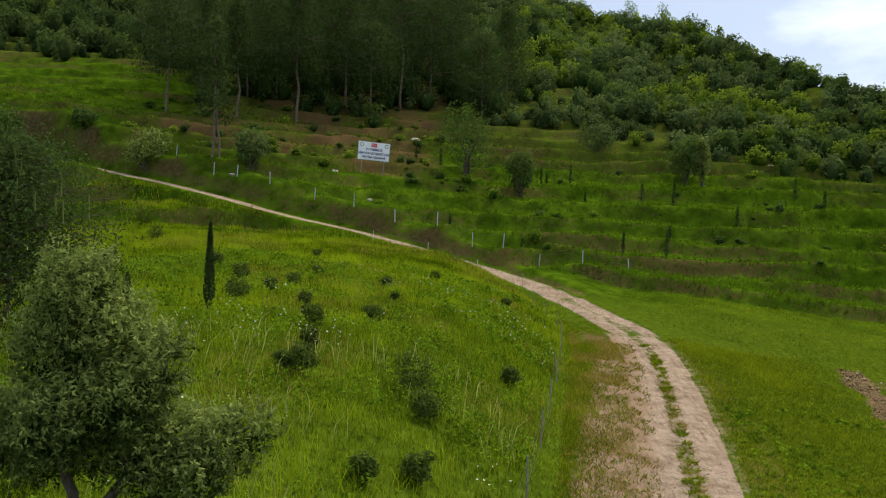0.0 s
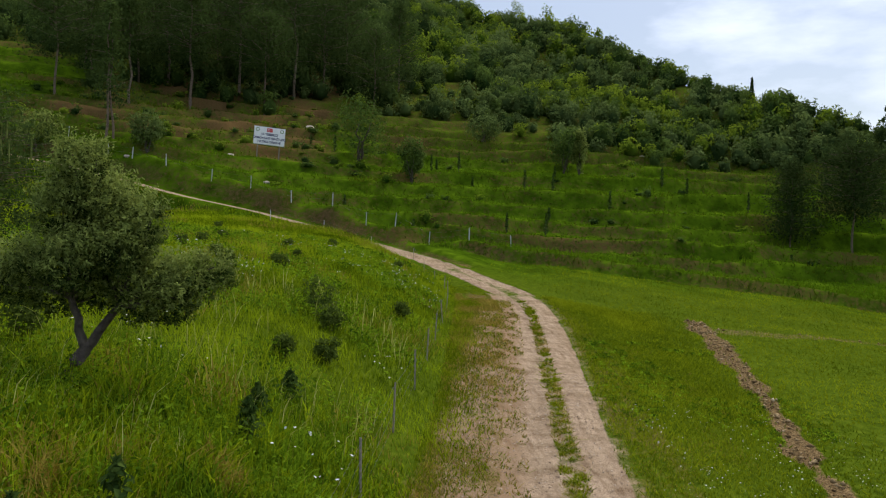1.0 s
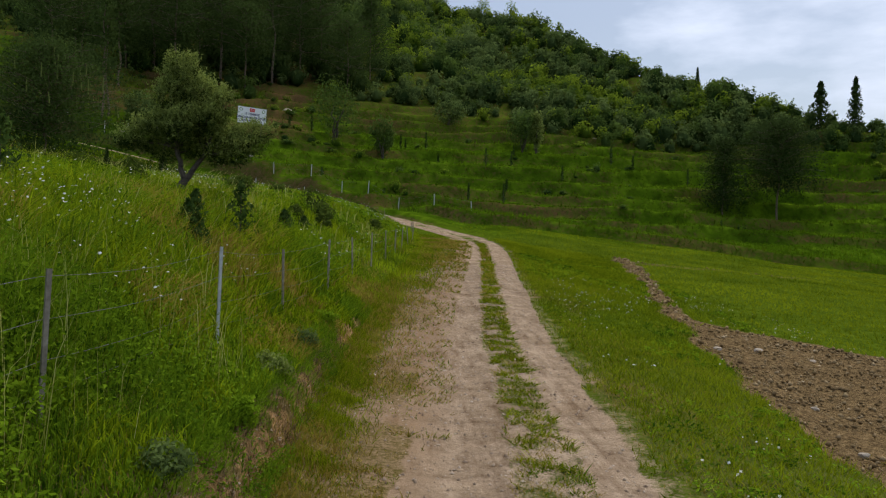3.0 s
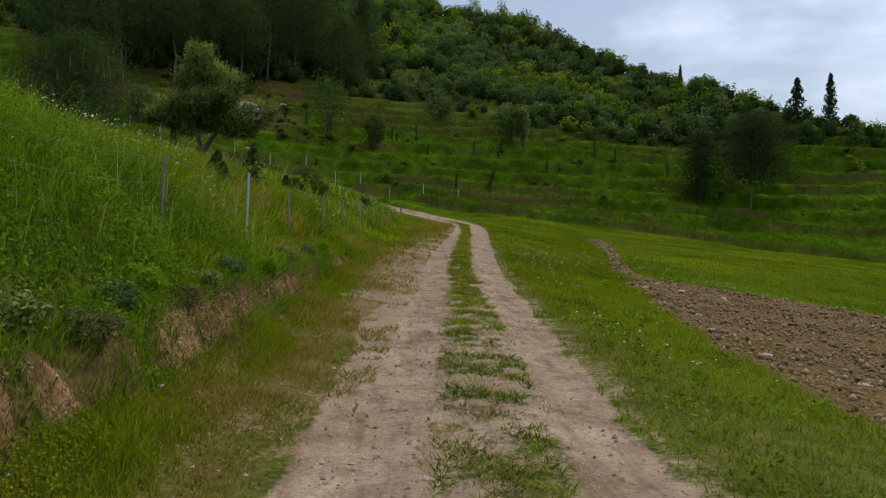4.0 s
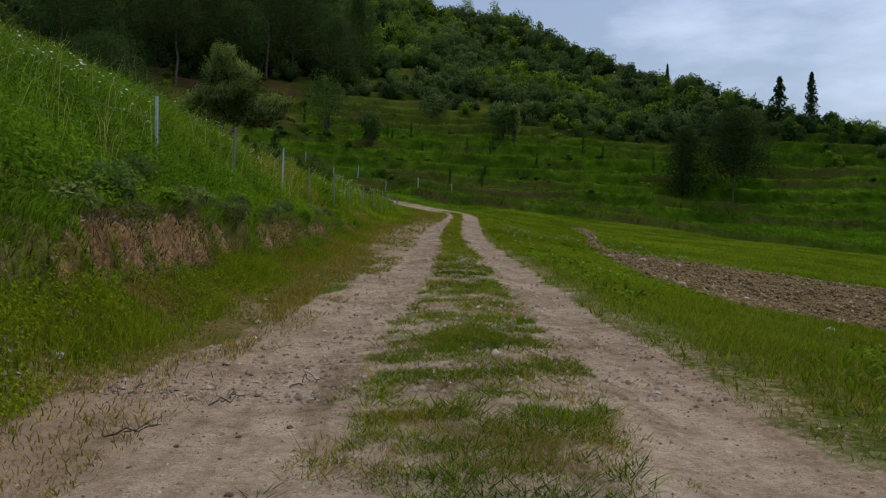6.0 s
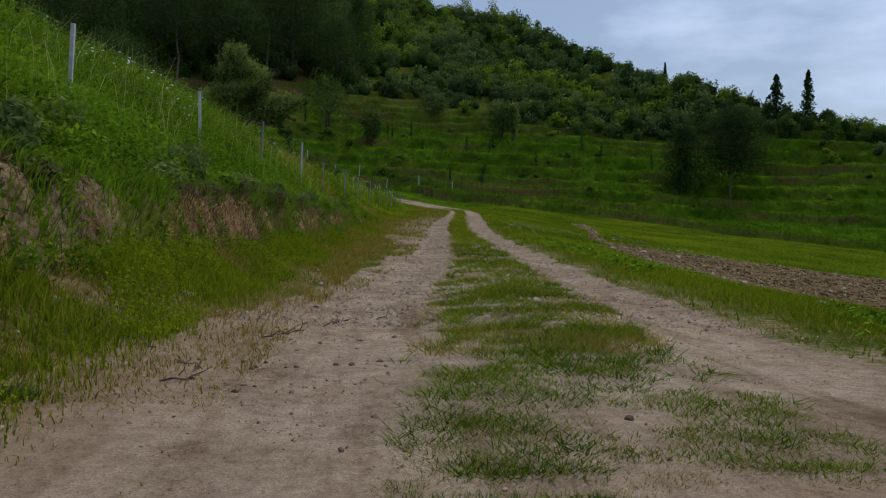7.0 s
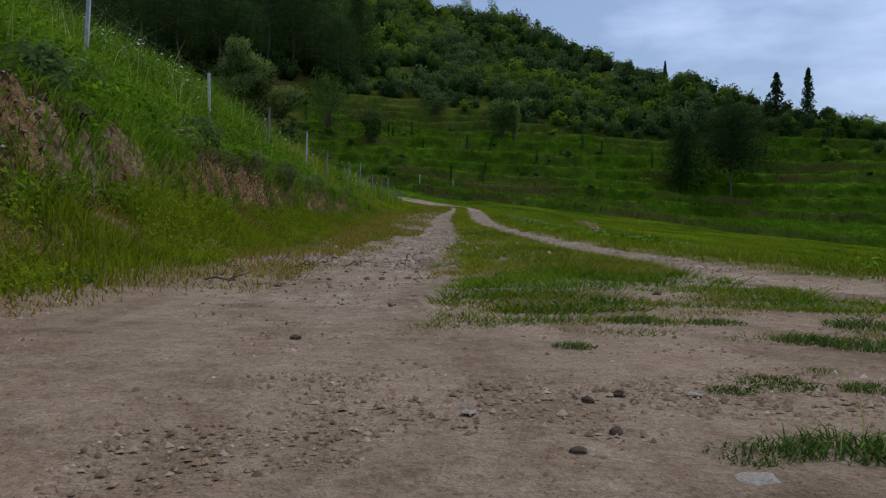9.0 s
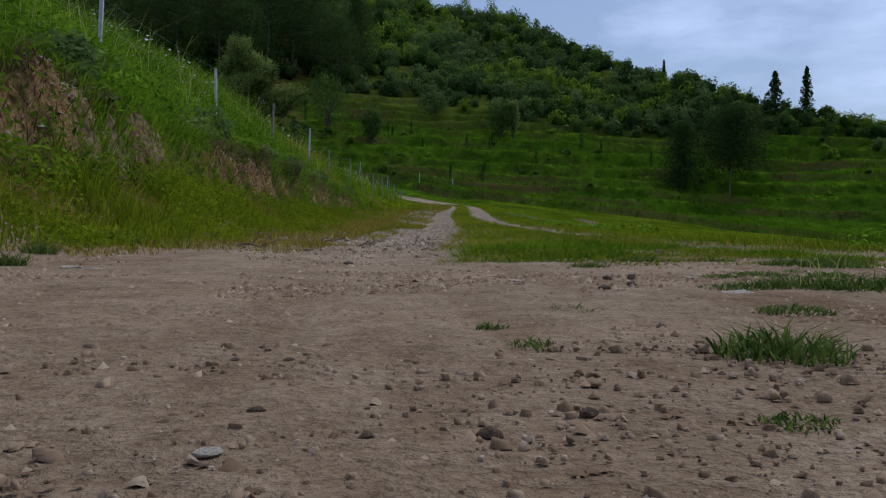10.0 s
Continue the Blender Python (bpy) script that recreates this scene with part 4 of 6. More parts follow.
for k, (x, y, wide) in enumerate(MEADOW_BUSHES):
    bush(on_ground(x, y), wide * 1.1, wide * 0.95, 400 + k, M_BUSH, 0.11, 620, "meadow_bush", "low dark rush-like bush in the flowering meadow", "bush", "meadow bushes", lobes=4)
for k, (x, y, tall, wide) in enumerate([(-2.9, 23.8, 0.75, 0.32), (-2.15, 24.2, 1.3, 0.5), (-1.9, 29.0, 0.75, 0.36), (-2.85, 23.0, 0.65, 0.32),
                                        (-1.7, 31.9, 0.55, 0.4), (-2.3, 21.2, 0.7, 0.36), (-2.0, 30.3, 0.6, 0.3), (-4.9, 20.5, 1.2, 0.6)]):
    cypress(on_ground(x, y), tall, wide * 1.9, 500 + k, 0.12, 340, mat=M_WOOD_DARK, name="cypress_sapling", label="young dark cypress sapling in tall grass", group="cypress saplings", gaps=0.85)
# shrubs on the road bank
for k, (y, back, wide, tall) in enumerate([(3.9, 0.28, 0.5, 0.34), (4.9, 0.35, 0.55, 0.36), (6.1, 0.22, 0.45, 0.32), (7.0, 0.38, 0.6, 0.4), (8.0, 0.24, 0.42, 0.3), (9.1, 0.3, 0.5, 0.34),
                                           (10.3, 0.2, 0.42, 0.3), (11.2, 0.34, 0.5, 0.36), (12.6, 0.22, 0.42, 0.3), (13.8, 0.3, 0.5, 0.34), (15.6, 0.24, 0.45, 0.32), (17.4, 0.3, 0.5, 0.34),
                                           (19.6, 0.26, 0.5, 0.36), (22.0, 0.3, 0.5, 0.36), (5.5, 0.75, 0.6, 0.4), (8.8, 0.8, 0.6, 0.4)]):
    x = float(bank_foot(np.array([y]))[0]) - back - 0.08
    bush(on_ground(x, y, 0.05), wide, tall, 600 + k, (M_WOOD_GREY, M_LUSH, M_OLIVE)[k % 3], 0.045, 800, "bank_shrub", "small wiry shrub hanging over the eroded bank", "shrub", "bank shrubs", lobes=4)
for k, (x, y, wide, tall) in enumerate([(-1.10, 8.05, 0.42, 0.27), (-0.86, 9.5, 0.40, 0.32), (-0.84, 11.75, 0.42, 0.26), (-1.22, 3.85, 0.26, 0.18), (-1.10, 6.9, 0.36, 0.22)]):
    bush(on_ground(x, y, 0.08), wide, tall, 640 + k, M_WITHER, 0.030, 950, "withered_shrub", "dark withered shrub on the edge of the bank", "shrub", "withered shrubs", lobes=5)


# ---- woodland ----
def shrub_template(rng, n):
    lobes = [(0, 0, 0.62, 0.40, 0.42)]
    for _ in range(6):
        a, r = rng.uniform(0, 2 * np.pi), rng.uniform(0.2, 0.42)
        lobes.append((math.cos(a) * r, math.sin(a) * r, rng.uniform(0.3, 0.95), rng.uniform(0.16, 0.28), rng.uniform(0.14, 0.26)))
    for k in range(3):
        a = rng.uniform(0, 2 * np.pi)
        lobes.append((math.cos(a) * 0.38, math.sin(a) * 0.38, rng.uniform(0.14, 0.3), rng.uniform(0.2, 0.3), rng.uniform(0.16, 0.26)))
    p, way, deep = clump_points(rng, lobes, n)
    p[:, 2] = np.maximum(p[:, 2], 0.05)
    v, f = leaf_quads(rng, p, way + np.array([0, 0, 0.5]), rng.uniform(0.12, 0.23, n) * (240 / n) ** 0.4, rng.uniform(0.11, 0.20, n) * (240 / n) ** 0.4, 0.6)
    v = v.reshape(-1, 4, 3)[:, :3].reshape(-1, 3)
    f = np.arange(3 * n).reshape(-1, 3)
    # inner and low leaves get a darker tone in place of shade
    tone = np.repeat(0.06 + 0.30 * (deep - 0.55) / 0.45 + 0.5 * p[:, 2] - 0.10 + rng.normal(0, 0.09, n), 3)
    # added dark core; fills leaf gaps with painted shade, darkest at its foot
    bm = bmesh.new()
    bmesh.ops.create_icosphere(bm, subdivisions=1, radius=1.0)
    core = np.array([c.co[:] for c in bm.verts])
    tris = np.array([[c.index for c in t.verts] for t in bm.faces])
    bm.free()
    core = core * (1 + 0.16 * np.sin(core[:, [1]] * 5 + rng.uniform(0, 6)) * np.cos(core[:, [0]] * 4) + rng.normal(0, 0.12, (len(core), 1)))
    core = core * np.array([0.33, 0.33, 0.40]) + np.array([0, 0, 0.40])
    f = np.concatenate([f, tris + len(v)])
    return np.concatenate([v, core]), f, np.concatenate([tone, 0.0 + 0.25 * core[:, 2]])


def woodland(name, label, mat, spots, seed, n=190):
    rng = np.random.default_rng(seed)
    templates = [shrub_template(rng, n) for _ in range(7)]
    verts, faces, tones, base = [], [], [], 0
    for x, y, z, wide, tall in spots:
        v, f, tone = templates[rng.integers(7)]
        a = rng.uniform(0, 2 * np.pi)
        c, s = math.cos(a), math.sin(a)
        q = np.stack([(v[:, 0] * c - v[:, 1] * s) * wide + x, (v[:, 0] * s + v[:, 1] * c) * wide + y, v[:, 2] * tall + z - 0.15], 1)
        verts.append(q)
        faces.append(f + base)
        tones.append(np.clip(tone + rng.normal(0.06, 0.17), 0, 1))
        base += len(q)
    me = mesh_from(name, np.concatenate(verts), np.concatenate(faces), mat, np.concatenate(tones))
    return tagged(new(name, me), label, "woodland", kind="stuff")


rng_w = np.random.default_rng(77)
n_w = 7200
wx, wy = rng_w.uniform(-135, 100, n_w), rng_w.uniform(98, 240, n_w)
crest_w = crest_y(wx)
edge_w = interp_soft(wx, [-140, -50, -40, -25, -9, 6, 15, 21, 38, 46, 59, 66, 100], [134, 128, 121, 119, 126, 125, 120, 117, 117.5, 118, 112, 108, 100], 2.0) + 3.5 * fbm(wx, wy, 9, 95, 2)
strays = (wy > edge_w - 9) & (rng_w.random(n_w) < 0.06)
keep_w = ((wy > edge_w) | strays) & (wy < crest_w + 5)
keep_w &= (rng_w.random(n_w) < np.where(wy > 170, 0.75, 1.0)) & (wx > -0.75 * wy + 20) & ((wx > -3) | (rng_w.random(n_w) < 0.75))
wx, wy = wx[keep_w], wy[keep_w]
# a denser fringe of low shrubs along the crest
cx = rng_w.uniform(22, 98, 300)
cy = crest_y(cx) + rng_w.uniform(-7, 3, 300)
gx, gy = rng_w.uniform(34, 74, 420), rng_w.uniform(104, 140, 420)
gap = (gy < crest_y(gx) + 2) & (gy > 119 - 0.4 * (gx - 40))
wx, wy = np.concatenate([wx, gx[gap]]), np.concatenate([wy, gy[gap]])
crest_row = np.concatenate([np.zeros(len(wx), bool), np.ones(300, bool)])
wx, wy = np.concatenate([wx, cx]), np.concatenate([wy, cy])
wz = height(wx, wy)
kind_w = vnoise(wx / 9, wy / 9, 120) + rng_w.normal(0, 0.22, len(wx)) - 0.5 * smooth01((4 - wx) / 16) - 0.22 * smooth01((wx - 16) / 8) * smooth01((150 - wy) / 20)
pine_w = (kind_w < 0.30 - 0.22 * smooth01((wx + 34) / 12)) & (wx < 2)
size_w = rng_w.uniform(1.5, 3.3, len(wx)) * np.where(wy > 160, 1.25, 1.0)
size_w = np.where(crest_row, rng_w.uniform(1.2, 2.4, len(wx)) * np.where(wy > 150, 1.4, 1.0), size_w)
size_w = size_w * np.where(wx > 56, 0.72, 1.0)
tall_w = size_w * rng_w.uniform(0.8, 1.25, len(wx)) * np.where(pine_w, 1.25, 1.0)
spots_w = np.stack([wx, wy, wz, size_w, tall_w], 1)
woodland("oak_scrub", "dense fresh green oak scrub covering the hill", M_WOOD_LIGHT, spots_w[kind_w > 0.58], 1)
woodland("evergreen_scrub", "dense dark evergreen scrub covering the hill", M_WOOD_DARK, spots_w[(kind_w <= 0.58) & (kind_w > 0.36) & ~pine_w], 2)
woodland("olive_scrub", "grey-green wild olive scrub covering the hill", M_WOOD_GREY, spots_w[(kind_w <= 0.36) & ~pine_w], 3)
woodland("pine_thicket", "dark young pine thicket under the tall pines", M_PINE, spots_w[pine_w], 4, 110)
ux, uy = np.concatenate([rng_w.uniform(-42, -4, 170), rng_w.uniform(-12, 64, 70)]), np.concatenate([rng_w.uniform(97, 124, 170), rng_w.uniform(84, 118, 70)])
keep_u = (np.abs(far_road(ux, uy)[0]) > 3.5) & (np.hypot(ux + 14.1, (uy - 98.5) / 2) > 3.0)
ux, uy = ux[keep_u], uy[keep_u]
size_u = rng_w.uniform(0.45, 1.25, len(ux))
spots_u = np.stack([ux, uy, height(ux, uy), size_u * rng_w.uniform(1.0, 1.7, len(ux)), size_u * rng_w.uniform(0.6, 1.0, len(ux))], 1)
half_u = rng_w.random(len(ux)) < 0.5
woodland("low_scrub", "low green scrub scattered over the terraces", M_WOOD_DARK, spots_u[half_u], 5, 90)
woodland("low_bright_scrub", "low bright green scrub scattered over the terraces", M_WOOD_LIGHT, spots_u[~half_u], 6, 90)
# uneven trees along the crest
for k, (x, y, tall, wide) in enumerate([(36, 175, 4.4, 2.2), (33.5, 181, 5.0, 3.2), (29, 196, 6.5, 4.0), (40, 160, 3.6, 2.4), (43, 152, 3.4, 2.6), (46, 143, 3.2, 2.4),
                                        (24, 210, 7, 4.5), (52.5, 129, 3.0, 2.4), (56, 124, 3.0, 2.6), (67, 115, 2.0, 2.2), (72, 113, 1.8, 2.0), (79, 111, 2.2, 2.2), (84, 109, 2.0, 2.2)]):
    bush(on_ground(x, y), wide, tall, 700 + k, M_WOOD_DARK if k % 2 else M_WOOD_LIGHT, 0.5, 420, "ridge_tree", "small tree standing out along the hill crest", "tree", "ridge trees")


# ---- grass ----
def grass(name, label, mat, p, tall, wide, seed, lean=0.35, bent=False, spread=0.27, drift=(0.0, 0.0), tint=None, root=0.2):
    rng = np.random.default_rng(seed)
    v, f, k = blades(rng, p, tall, wide, lean, bent, drift)
    tone = 0.45 + rng.normal(0, spread, len(p))
    if tint is not None:
        tone = tone + tint
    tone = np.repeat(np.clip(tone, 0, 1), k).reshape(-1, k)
    # blade feet darkened by root: shade deep in the grass, painted as tone
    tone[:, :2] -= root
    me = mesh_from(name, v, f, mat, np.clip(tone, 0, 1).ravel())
    return tagged(new(name, me), label, "grass", kind="stuff")


def stand(x, y, sink=0.01):
    return np.stack([x, y, height(x, y) - sink], 1)


def scatter(rng, n, x0, x1, y0, y1, power=1.0):
    return rng.uniform(x0, x1, n), y0 + (y1 - y0) * rng.random(n) ** power


rng_g = np.random.default_rng(2024)
# tall grass on the slope above the road bank
x, y = scatter(rng_g, 95000, -9, 0.5, 1.5, 17)
dirt, plough, bare, dry = masks(x, y)
w = bank_foot(y) - x
keep = (w > np.where(bank_gap(y) + 0.06 * smooth01((y - 2) / 2) * smooth01((8 - y) / 2) < 0.29, -0.10, 0.22 + 0.10 * vnoise(x / 0.2, y / 0.25, 49))) & (bare < 0.12 + 0.12 * rng_g.random(len(x))) & (rng_g.random(len(x)) < np.where(w > 4, 0.45, 1.0) * smooth01((x + 9) / 3 + 0.5 * fbm(x, y, 2, 136, 2)) * smooth01((17.5 - y) / 3))
x, y, w = x[keep], y[keep], w[keep]
patch = vnoise(x / 0.9, y / 0.9, 130)
tall = 0.8 * np.clip(0.16 + 0.28 * smooth01((w - 0.3) / 1.2) + 0.25 * (patch - 0.4) + 0.28 * smooth01((fence_x(y) - x) / 0.8), 0.08, 0.95) * rng_g.uniform(0.5, 1.2, len(x))
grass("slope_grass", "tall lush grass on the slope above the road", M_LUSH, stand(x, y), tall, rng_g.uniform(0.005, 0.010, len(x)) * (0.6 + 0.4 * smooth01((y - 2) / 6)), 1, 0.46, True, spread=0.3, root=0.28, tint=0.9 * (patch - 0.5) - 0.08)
# grass hanging over the edge of the bank
w, y = scatter(rng_g, 28000, -0.04, 0.45, 1.5, 26)
x = bank_foot(y) - w
bare = masks(x, y)[2]
keep = (bare < 0.25) | ((w > 0.19) & (vnoise(x / 0.4, y / 0.45, 135) > 0.3))
x, y = x[keep], y[keep]
p = stand(x, y)
p[:, 2] += 0.02
grass("overhanging_grass", "matted grass hanging over the edge of the bank", M_LUSH, p, rng_g.uniform(0.05, 0.15, len(x)), rng_g.uniform(0.005, 0.010, len(x)), 17, 0.5, True, drift=(0.4, 0.0), tint=0.1)
# herbs creeping over the bank
w, y = scatter(rng_g, 34000, -0.12, 0.5, 1.2, 20)
x = bank_foot(y) - w
keep = 0.6 * vnoise(x / 0.35, y / 0.35, 143) + 0.4 * vnoise(x / 0.1, y / 0.1, 144) > 0.55
x, y = x[keep], y[keep]
p = stand(x, y, 0.0)
p[:, 2] += rng_g.uniform(0.0, 0.13, len(x))
v, f = leaf_quads(rng_g, p, np.array([0.7, -0.3, 0.8]) + 0 * p, rng_g.uniform(0.018, 0.05, len(x)), rng_g.uniform(0.010, 0.022, len(x)), 0.7)
tagged(new("bank_herbs", mesh_from("bank_herbs", v, f, M_LUSH, np.repeat(np.clip(0.1 + 0.6 * vnoise(x / 0.4, y / 0.4, 145) + rng_g.normal(0, 0.16, len(x)), 0, 1), 4))),
       "small-leaved herbs creeping over the earth bank", "weeds", kind="stuff")
w, y = scatter(rng_g, 26000, -0.55, 0.06, 0.9, 9, 1.3)
x = bank_foot(y) - w
keep = vnoise(x / 0.3, y / 0.3, 146) + 0.25 * smooth01((w + 0.55) / 0.4) > 0.66
x, y, w = x[keep], y[keep], w[keep]
p = stand(x, y, 0.0)
p[:, 2] += rng_g.uniform(0.0, 0.15, len(x)) * (0.3 + 0.7 * smooth01((w + 0.5) / 0.3))
leafy = np.clip(0.38 + 0.12 * y, 0.4, 1.0)
v, f = leaf_tris(rng_g, p, np.array([0.6, -0.5, 0.8]) + 0 * p, rng_g.uniform(0.016, 0.040, len(x)) * leafy, rng_g.uniform(0.012, 0.024, len(x)) * leafy, 0.8)
tagged(new("foot_herbs", mesh_from("foot_herbs", v, f, M_SHORT, np.repeat(np.clip(0.10 + 0.6 * vnoise(x / 0.3, y / 0.3, 147) + rng_g.normal(0, 0.16, len(x)), 0, 1), 3))),
       "leafy weeds along the foot of the bank", "weeds", kind="stuff")
# dry roots and dead stalks hanging on the bare face of the bank
w, y = scatter(rng_g, 42000, -0.10, 0.34, 1.5, 22)
x = bank_foot(y) - w
keep = (masks(x, y)[2] > 0.3) & (0.5 * vnoise(x / 0.2, y / 0.25, 148) + 0.5 * rng_g.random(len(x)) > 0.48)
x, y = x[keep], y[keep]
p = stand(x, y, 0.0)
p[:, 2] += 0.015
grass("bank_roots", "dry roots and dead stalks on the earth bank", M_ROOT, p, rng_g.uniform(0.02, 0.10, len(x)), rng_g.uniform(0.003, 0.007, len(x)), 18, 1.1, True, drift=(0.35, -0.15), spread=0.3)
# dead grass along the edge of the road below the bank
w, y = scatter(rng_g, 30000, -0.95, -0.1, 1.5, 16, 1.3)
x = bank_foot(y) - w
keep = vnoise(x / 0.3, y / 0.5, 149) + rng_g.normal(0, 0.1, len(x)) > 0.50
x, y = x[keep], y[keep]
grass("dead_foot_grass", "brownish dead grass below the bank", M_STRAW, stand(x, y), rng_g.uniform(0.02, 0.09, len(x)) * (0.3 + 0.7 * smooth01((y - 1) / 5)), rng_g.uniform(0.003, 0.006, len(x)) * (0.6 + y / 12), 19, 0.7, True, tint=-0.15)
# leafy weeds among it
x, y = scatter(rng_g, 165000, -6, 0.4, 1.5, 17)
w = bank_foot(y) - x
keep = (w > np.where(bank_gap(y) + 0.06 * smooth01((y - 2) / 2) * smooth01((8 - y) / 2) < 0.29, -0.05, 0.26)) & (vnoise(x / 1.0, y / 1.0, 140) > 0.30) & (rng_g.random(len(x)) < smooth01((x + 6) / 3) * smooth01((17.5 - y) / 4))
x, y = x[keep], y[keep]
p = stand(x, y)
p[:, 2] += rng_g.uniform(0.05, 0.45, len(x)) * smooth01((bank_foot(y) - x + 0.2) / 1.0) + rng_g.uniform(0, 0.3, len(x)) * smooth01((fence_x(y) - x) / 0.8)
v, f = leaf_quads(rng_g, p, np.array([0.3, -0.3, 1.0]) + 0 * p, rng_g.uniform(0.025, 0.065, len(x)), rng_g.uniform(0.013, 0.030, len(x)), 0.8)
tagged(new("leafy_weeds", mesh_from("leafy_weeds", v, f, M_LUSH, np.repeat(np.clip(0.05 + 0.5 * vnoise(x / 0.5, y / 0.5, 141) + 0.45 * vnoise(x / 1.6, y / 1.6, 142) + rng_g.normal(0, 0.18, len(x)), 0, 1), 4))),
       "broad-leaved weeds among the slope grass", "weeds", kind="stuff")
# low dry and green grass between the bank and the wheel track
u, y = scatter(rng_g, 190000, -4.2, -0.95, 1.5, 66, 1.5)
x = road_x(y) + u
dirt, plough, bare, dry = masks(x, y)
w = bank_foot(y) - x
keep = (w < 0.0) & (rng_g.random(len(x)) > 1.25 * dirt) & (vnoise(x / 0.35, y / 0.35, 150) > 0.25 + 0.5 * dirt)
x, y, w = x[keep], y[keep], w[keep]
tall = (0.04 + 0.09 * smooth01((0.75 + w) / 0.7)) * rng_g.uniform(0.6, 1.3, len(x))
straw = vnoise(x / 0.8, y / 1.2, 151) > 0.50
for name, pick, mat in (("verge_grass", ~straw, M_SHORT), ("dry_verge_grass", straw, M_STRAW)):
    grass(name, "low grass between the road and the bank" if mat is M_SHORT else "reddish dry grass between the road and the bank", mat,
          stand(x[pick], y[pick]), tall[pick] * (0.6 if mat is M_STRAW else 1.0), rng_g.uniform(0.004, 0.009, pick.sum()) * (1 + y[pick] / 14), 2, 0.6, False)
# fresh grass along the foot of the bank
w, y = scatter(rng_g, 60000, -0.75, 0.02, 0.9, 27, 1.4)
x = bank_foot(y) - w
thick = vnoise(x / 0.5, y / 0.5, 155)
keep = rng_g.random(len(x)) < smooth01((w + 0.72) / 0.35) * smooth01((thick - 0.12) / 0.3)
x, y, w, thick = x[keep], y[keep], w[keep], thick[keep]
grass("bank_foot_grass", "olive grass along the foot of the bank", M_SHORT, stand(x, y), (0.025 + 0.16 * thick * thick * smooth01((w + 0.75) / 0.5)) * rng_g.uniform(0.6, 1.3, len(x)),
      rng_g.uniform(0.003, 0.006, len(x)) * (0.8 + y / 12), 13, 0.38, True, tint=0.3 * (thick - 0.5))
# grassy crown between the ruts, in patches
u, y = scatter(rng_g, 320000, -0.9, 1.25, 1.6, 60, 1.9)
x = road_x(y) + u
clump = vnoise(x / 0.09, y / 0.08, 160) * 0.5 + vnoise(x / 0.26, y / 0.22, 161) * 0.5
_, inner_l, inner_r, _ = track(y)
inside = np.minimum(u - inner_l, inner_r - u) + 0.16 * fbm(x, y, 0.6, 162, 3)
keep = (inside > 0) & (rng_g.random(len(x)) < 0.8 * smooth01((clump - 0.47 + 0.05 * smooth01(inside / 0.3) - 0.16 * smooth01((1.5 - y) / 0.6) - 0.12 * smooth01((y - 30) / 10)) / 0.11))
x, y, clump = x[keep], y[keep], clump[keep]
tall = rng_g.uniform(0.014, 0.042, len(x)) * (1 + 0.4 * smooth01((5 - y) / 3)) * (0.26 + 0.74 * smooth01((y - 0.8) / 3.2)) * (0.6 + 3.0 * np.clip(clump - 0.42, 0, 0.25)) * (1 + y / 25)
deep = (0.5 * vnoise(x / 0.7, y / 0.7, 167) + 0.5 * rng_g.random(len(x)) > 0.40 + 0.2 * smooth01((y - 3) / 3)) & (y < 16)
for name, pick, mat, label in (("crown_grass", ~deep, M_SHORT, "patchy low grass on the crown of the track"), ("crown_clover", deep, M_LUSH, "dark green low mats on the crown of the track")):
    grass(name, label, mat, stand(x[pick], y[pick]), tall[pick], rng_g.uniform(0.003, 0.0065, pick.sum()) * (0.7 + y[pick] / 6), 3, 1.2,
          tint=0.6 * (vnoise(x[pick] / 0.3, y[pick] / 0.3, 166) - 0.6) - 0.15 * deep[pick])
# thick low mats on the crown beside the landing place
u, y = scatter(rng_g, 210000, -0.75, 0.75, 1.15, 6.5, 1.25)
x = road_x(y) + u
_, inner_l, inner_r, _ = track(y)
inside = np.minimum(u - inner_l, inner_r - u) + 0.18 * fbm(x, y, 0.5, 162, 3)
mat_n = 0.45 * vnoise(x / 0.085, y / 0.085, 195) + 0.55 * vnoise(x / 0.24, y / 0.24, 196)
keep = (inside > 0) & (mat_n > 0.475 - 0.04 * smooth01(inside / 0.3) + 0.08 * smooth01((1.6 - y) / 0.5) + rng_g.normal(0, 0.02, len(x))) & (rng_g.random(len(x)) < 0.75)
x, y, mat_n = x[keep], y[keep], mat_n[keep]
sort = 0.5 * vnoise(x / 0.35, y / 0.35, 197) + 0.5 * rng_g.random(len(x))
for name, pick, mat, label in (("crown_mats", sort < 0.47, M_LUSH, "dark green tufted mats on the crown of the track"), ("crown_tufts", (sort >= 0.47) & (sort < 0.65), M_SHORT, "olive tufts on the crown of the track"),
                               ("withered_tufts", sort >= 0.65, M_STRAW, "withered tufts on the crown of the track")):
    grass(name, label, mat, stand(x[pick], y[pick]), rng_g.uniform(0.014, 0.040, pick.sum()) * (0.6 + 3.0 * np.clip(mat_n[pick] - 0.46, 0, 0.25)) * (0.45 + 0.55 * smooth01((y[pick] - 1) / 2.5)),
          rng_g.uniform(0.0024, 0.0055, pick.sum()) * (0.7 + 0.1 * y[pick]), 33, 0.85, tint=-0.16, root=0.12)
u, y = scatter(rng_g, 60000, -0.9, 0.9, 3, 58, 1.5)
x = road_x(y) + u
_, inner_l, inner_r, _ = track(y)
keep = (u > inner_l - 0.05) & (u < inner_r + 0.05) & (vnoise(x / 0.3, y / 0.3, 165) > 0.52)
x, y = x[keep], y[keep]
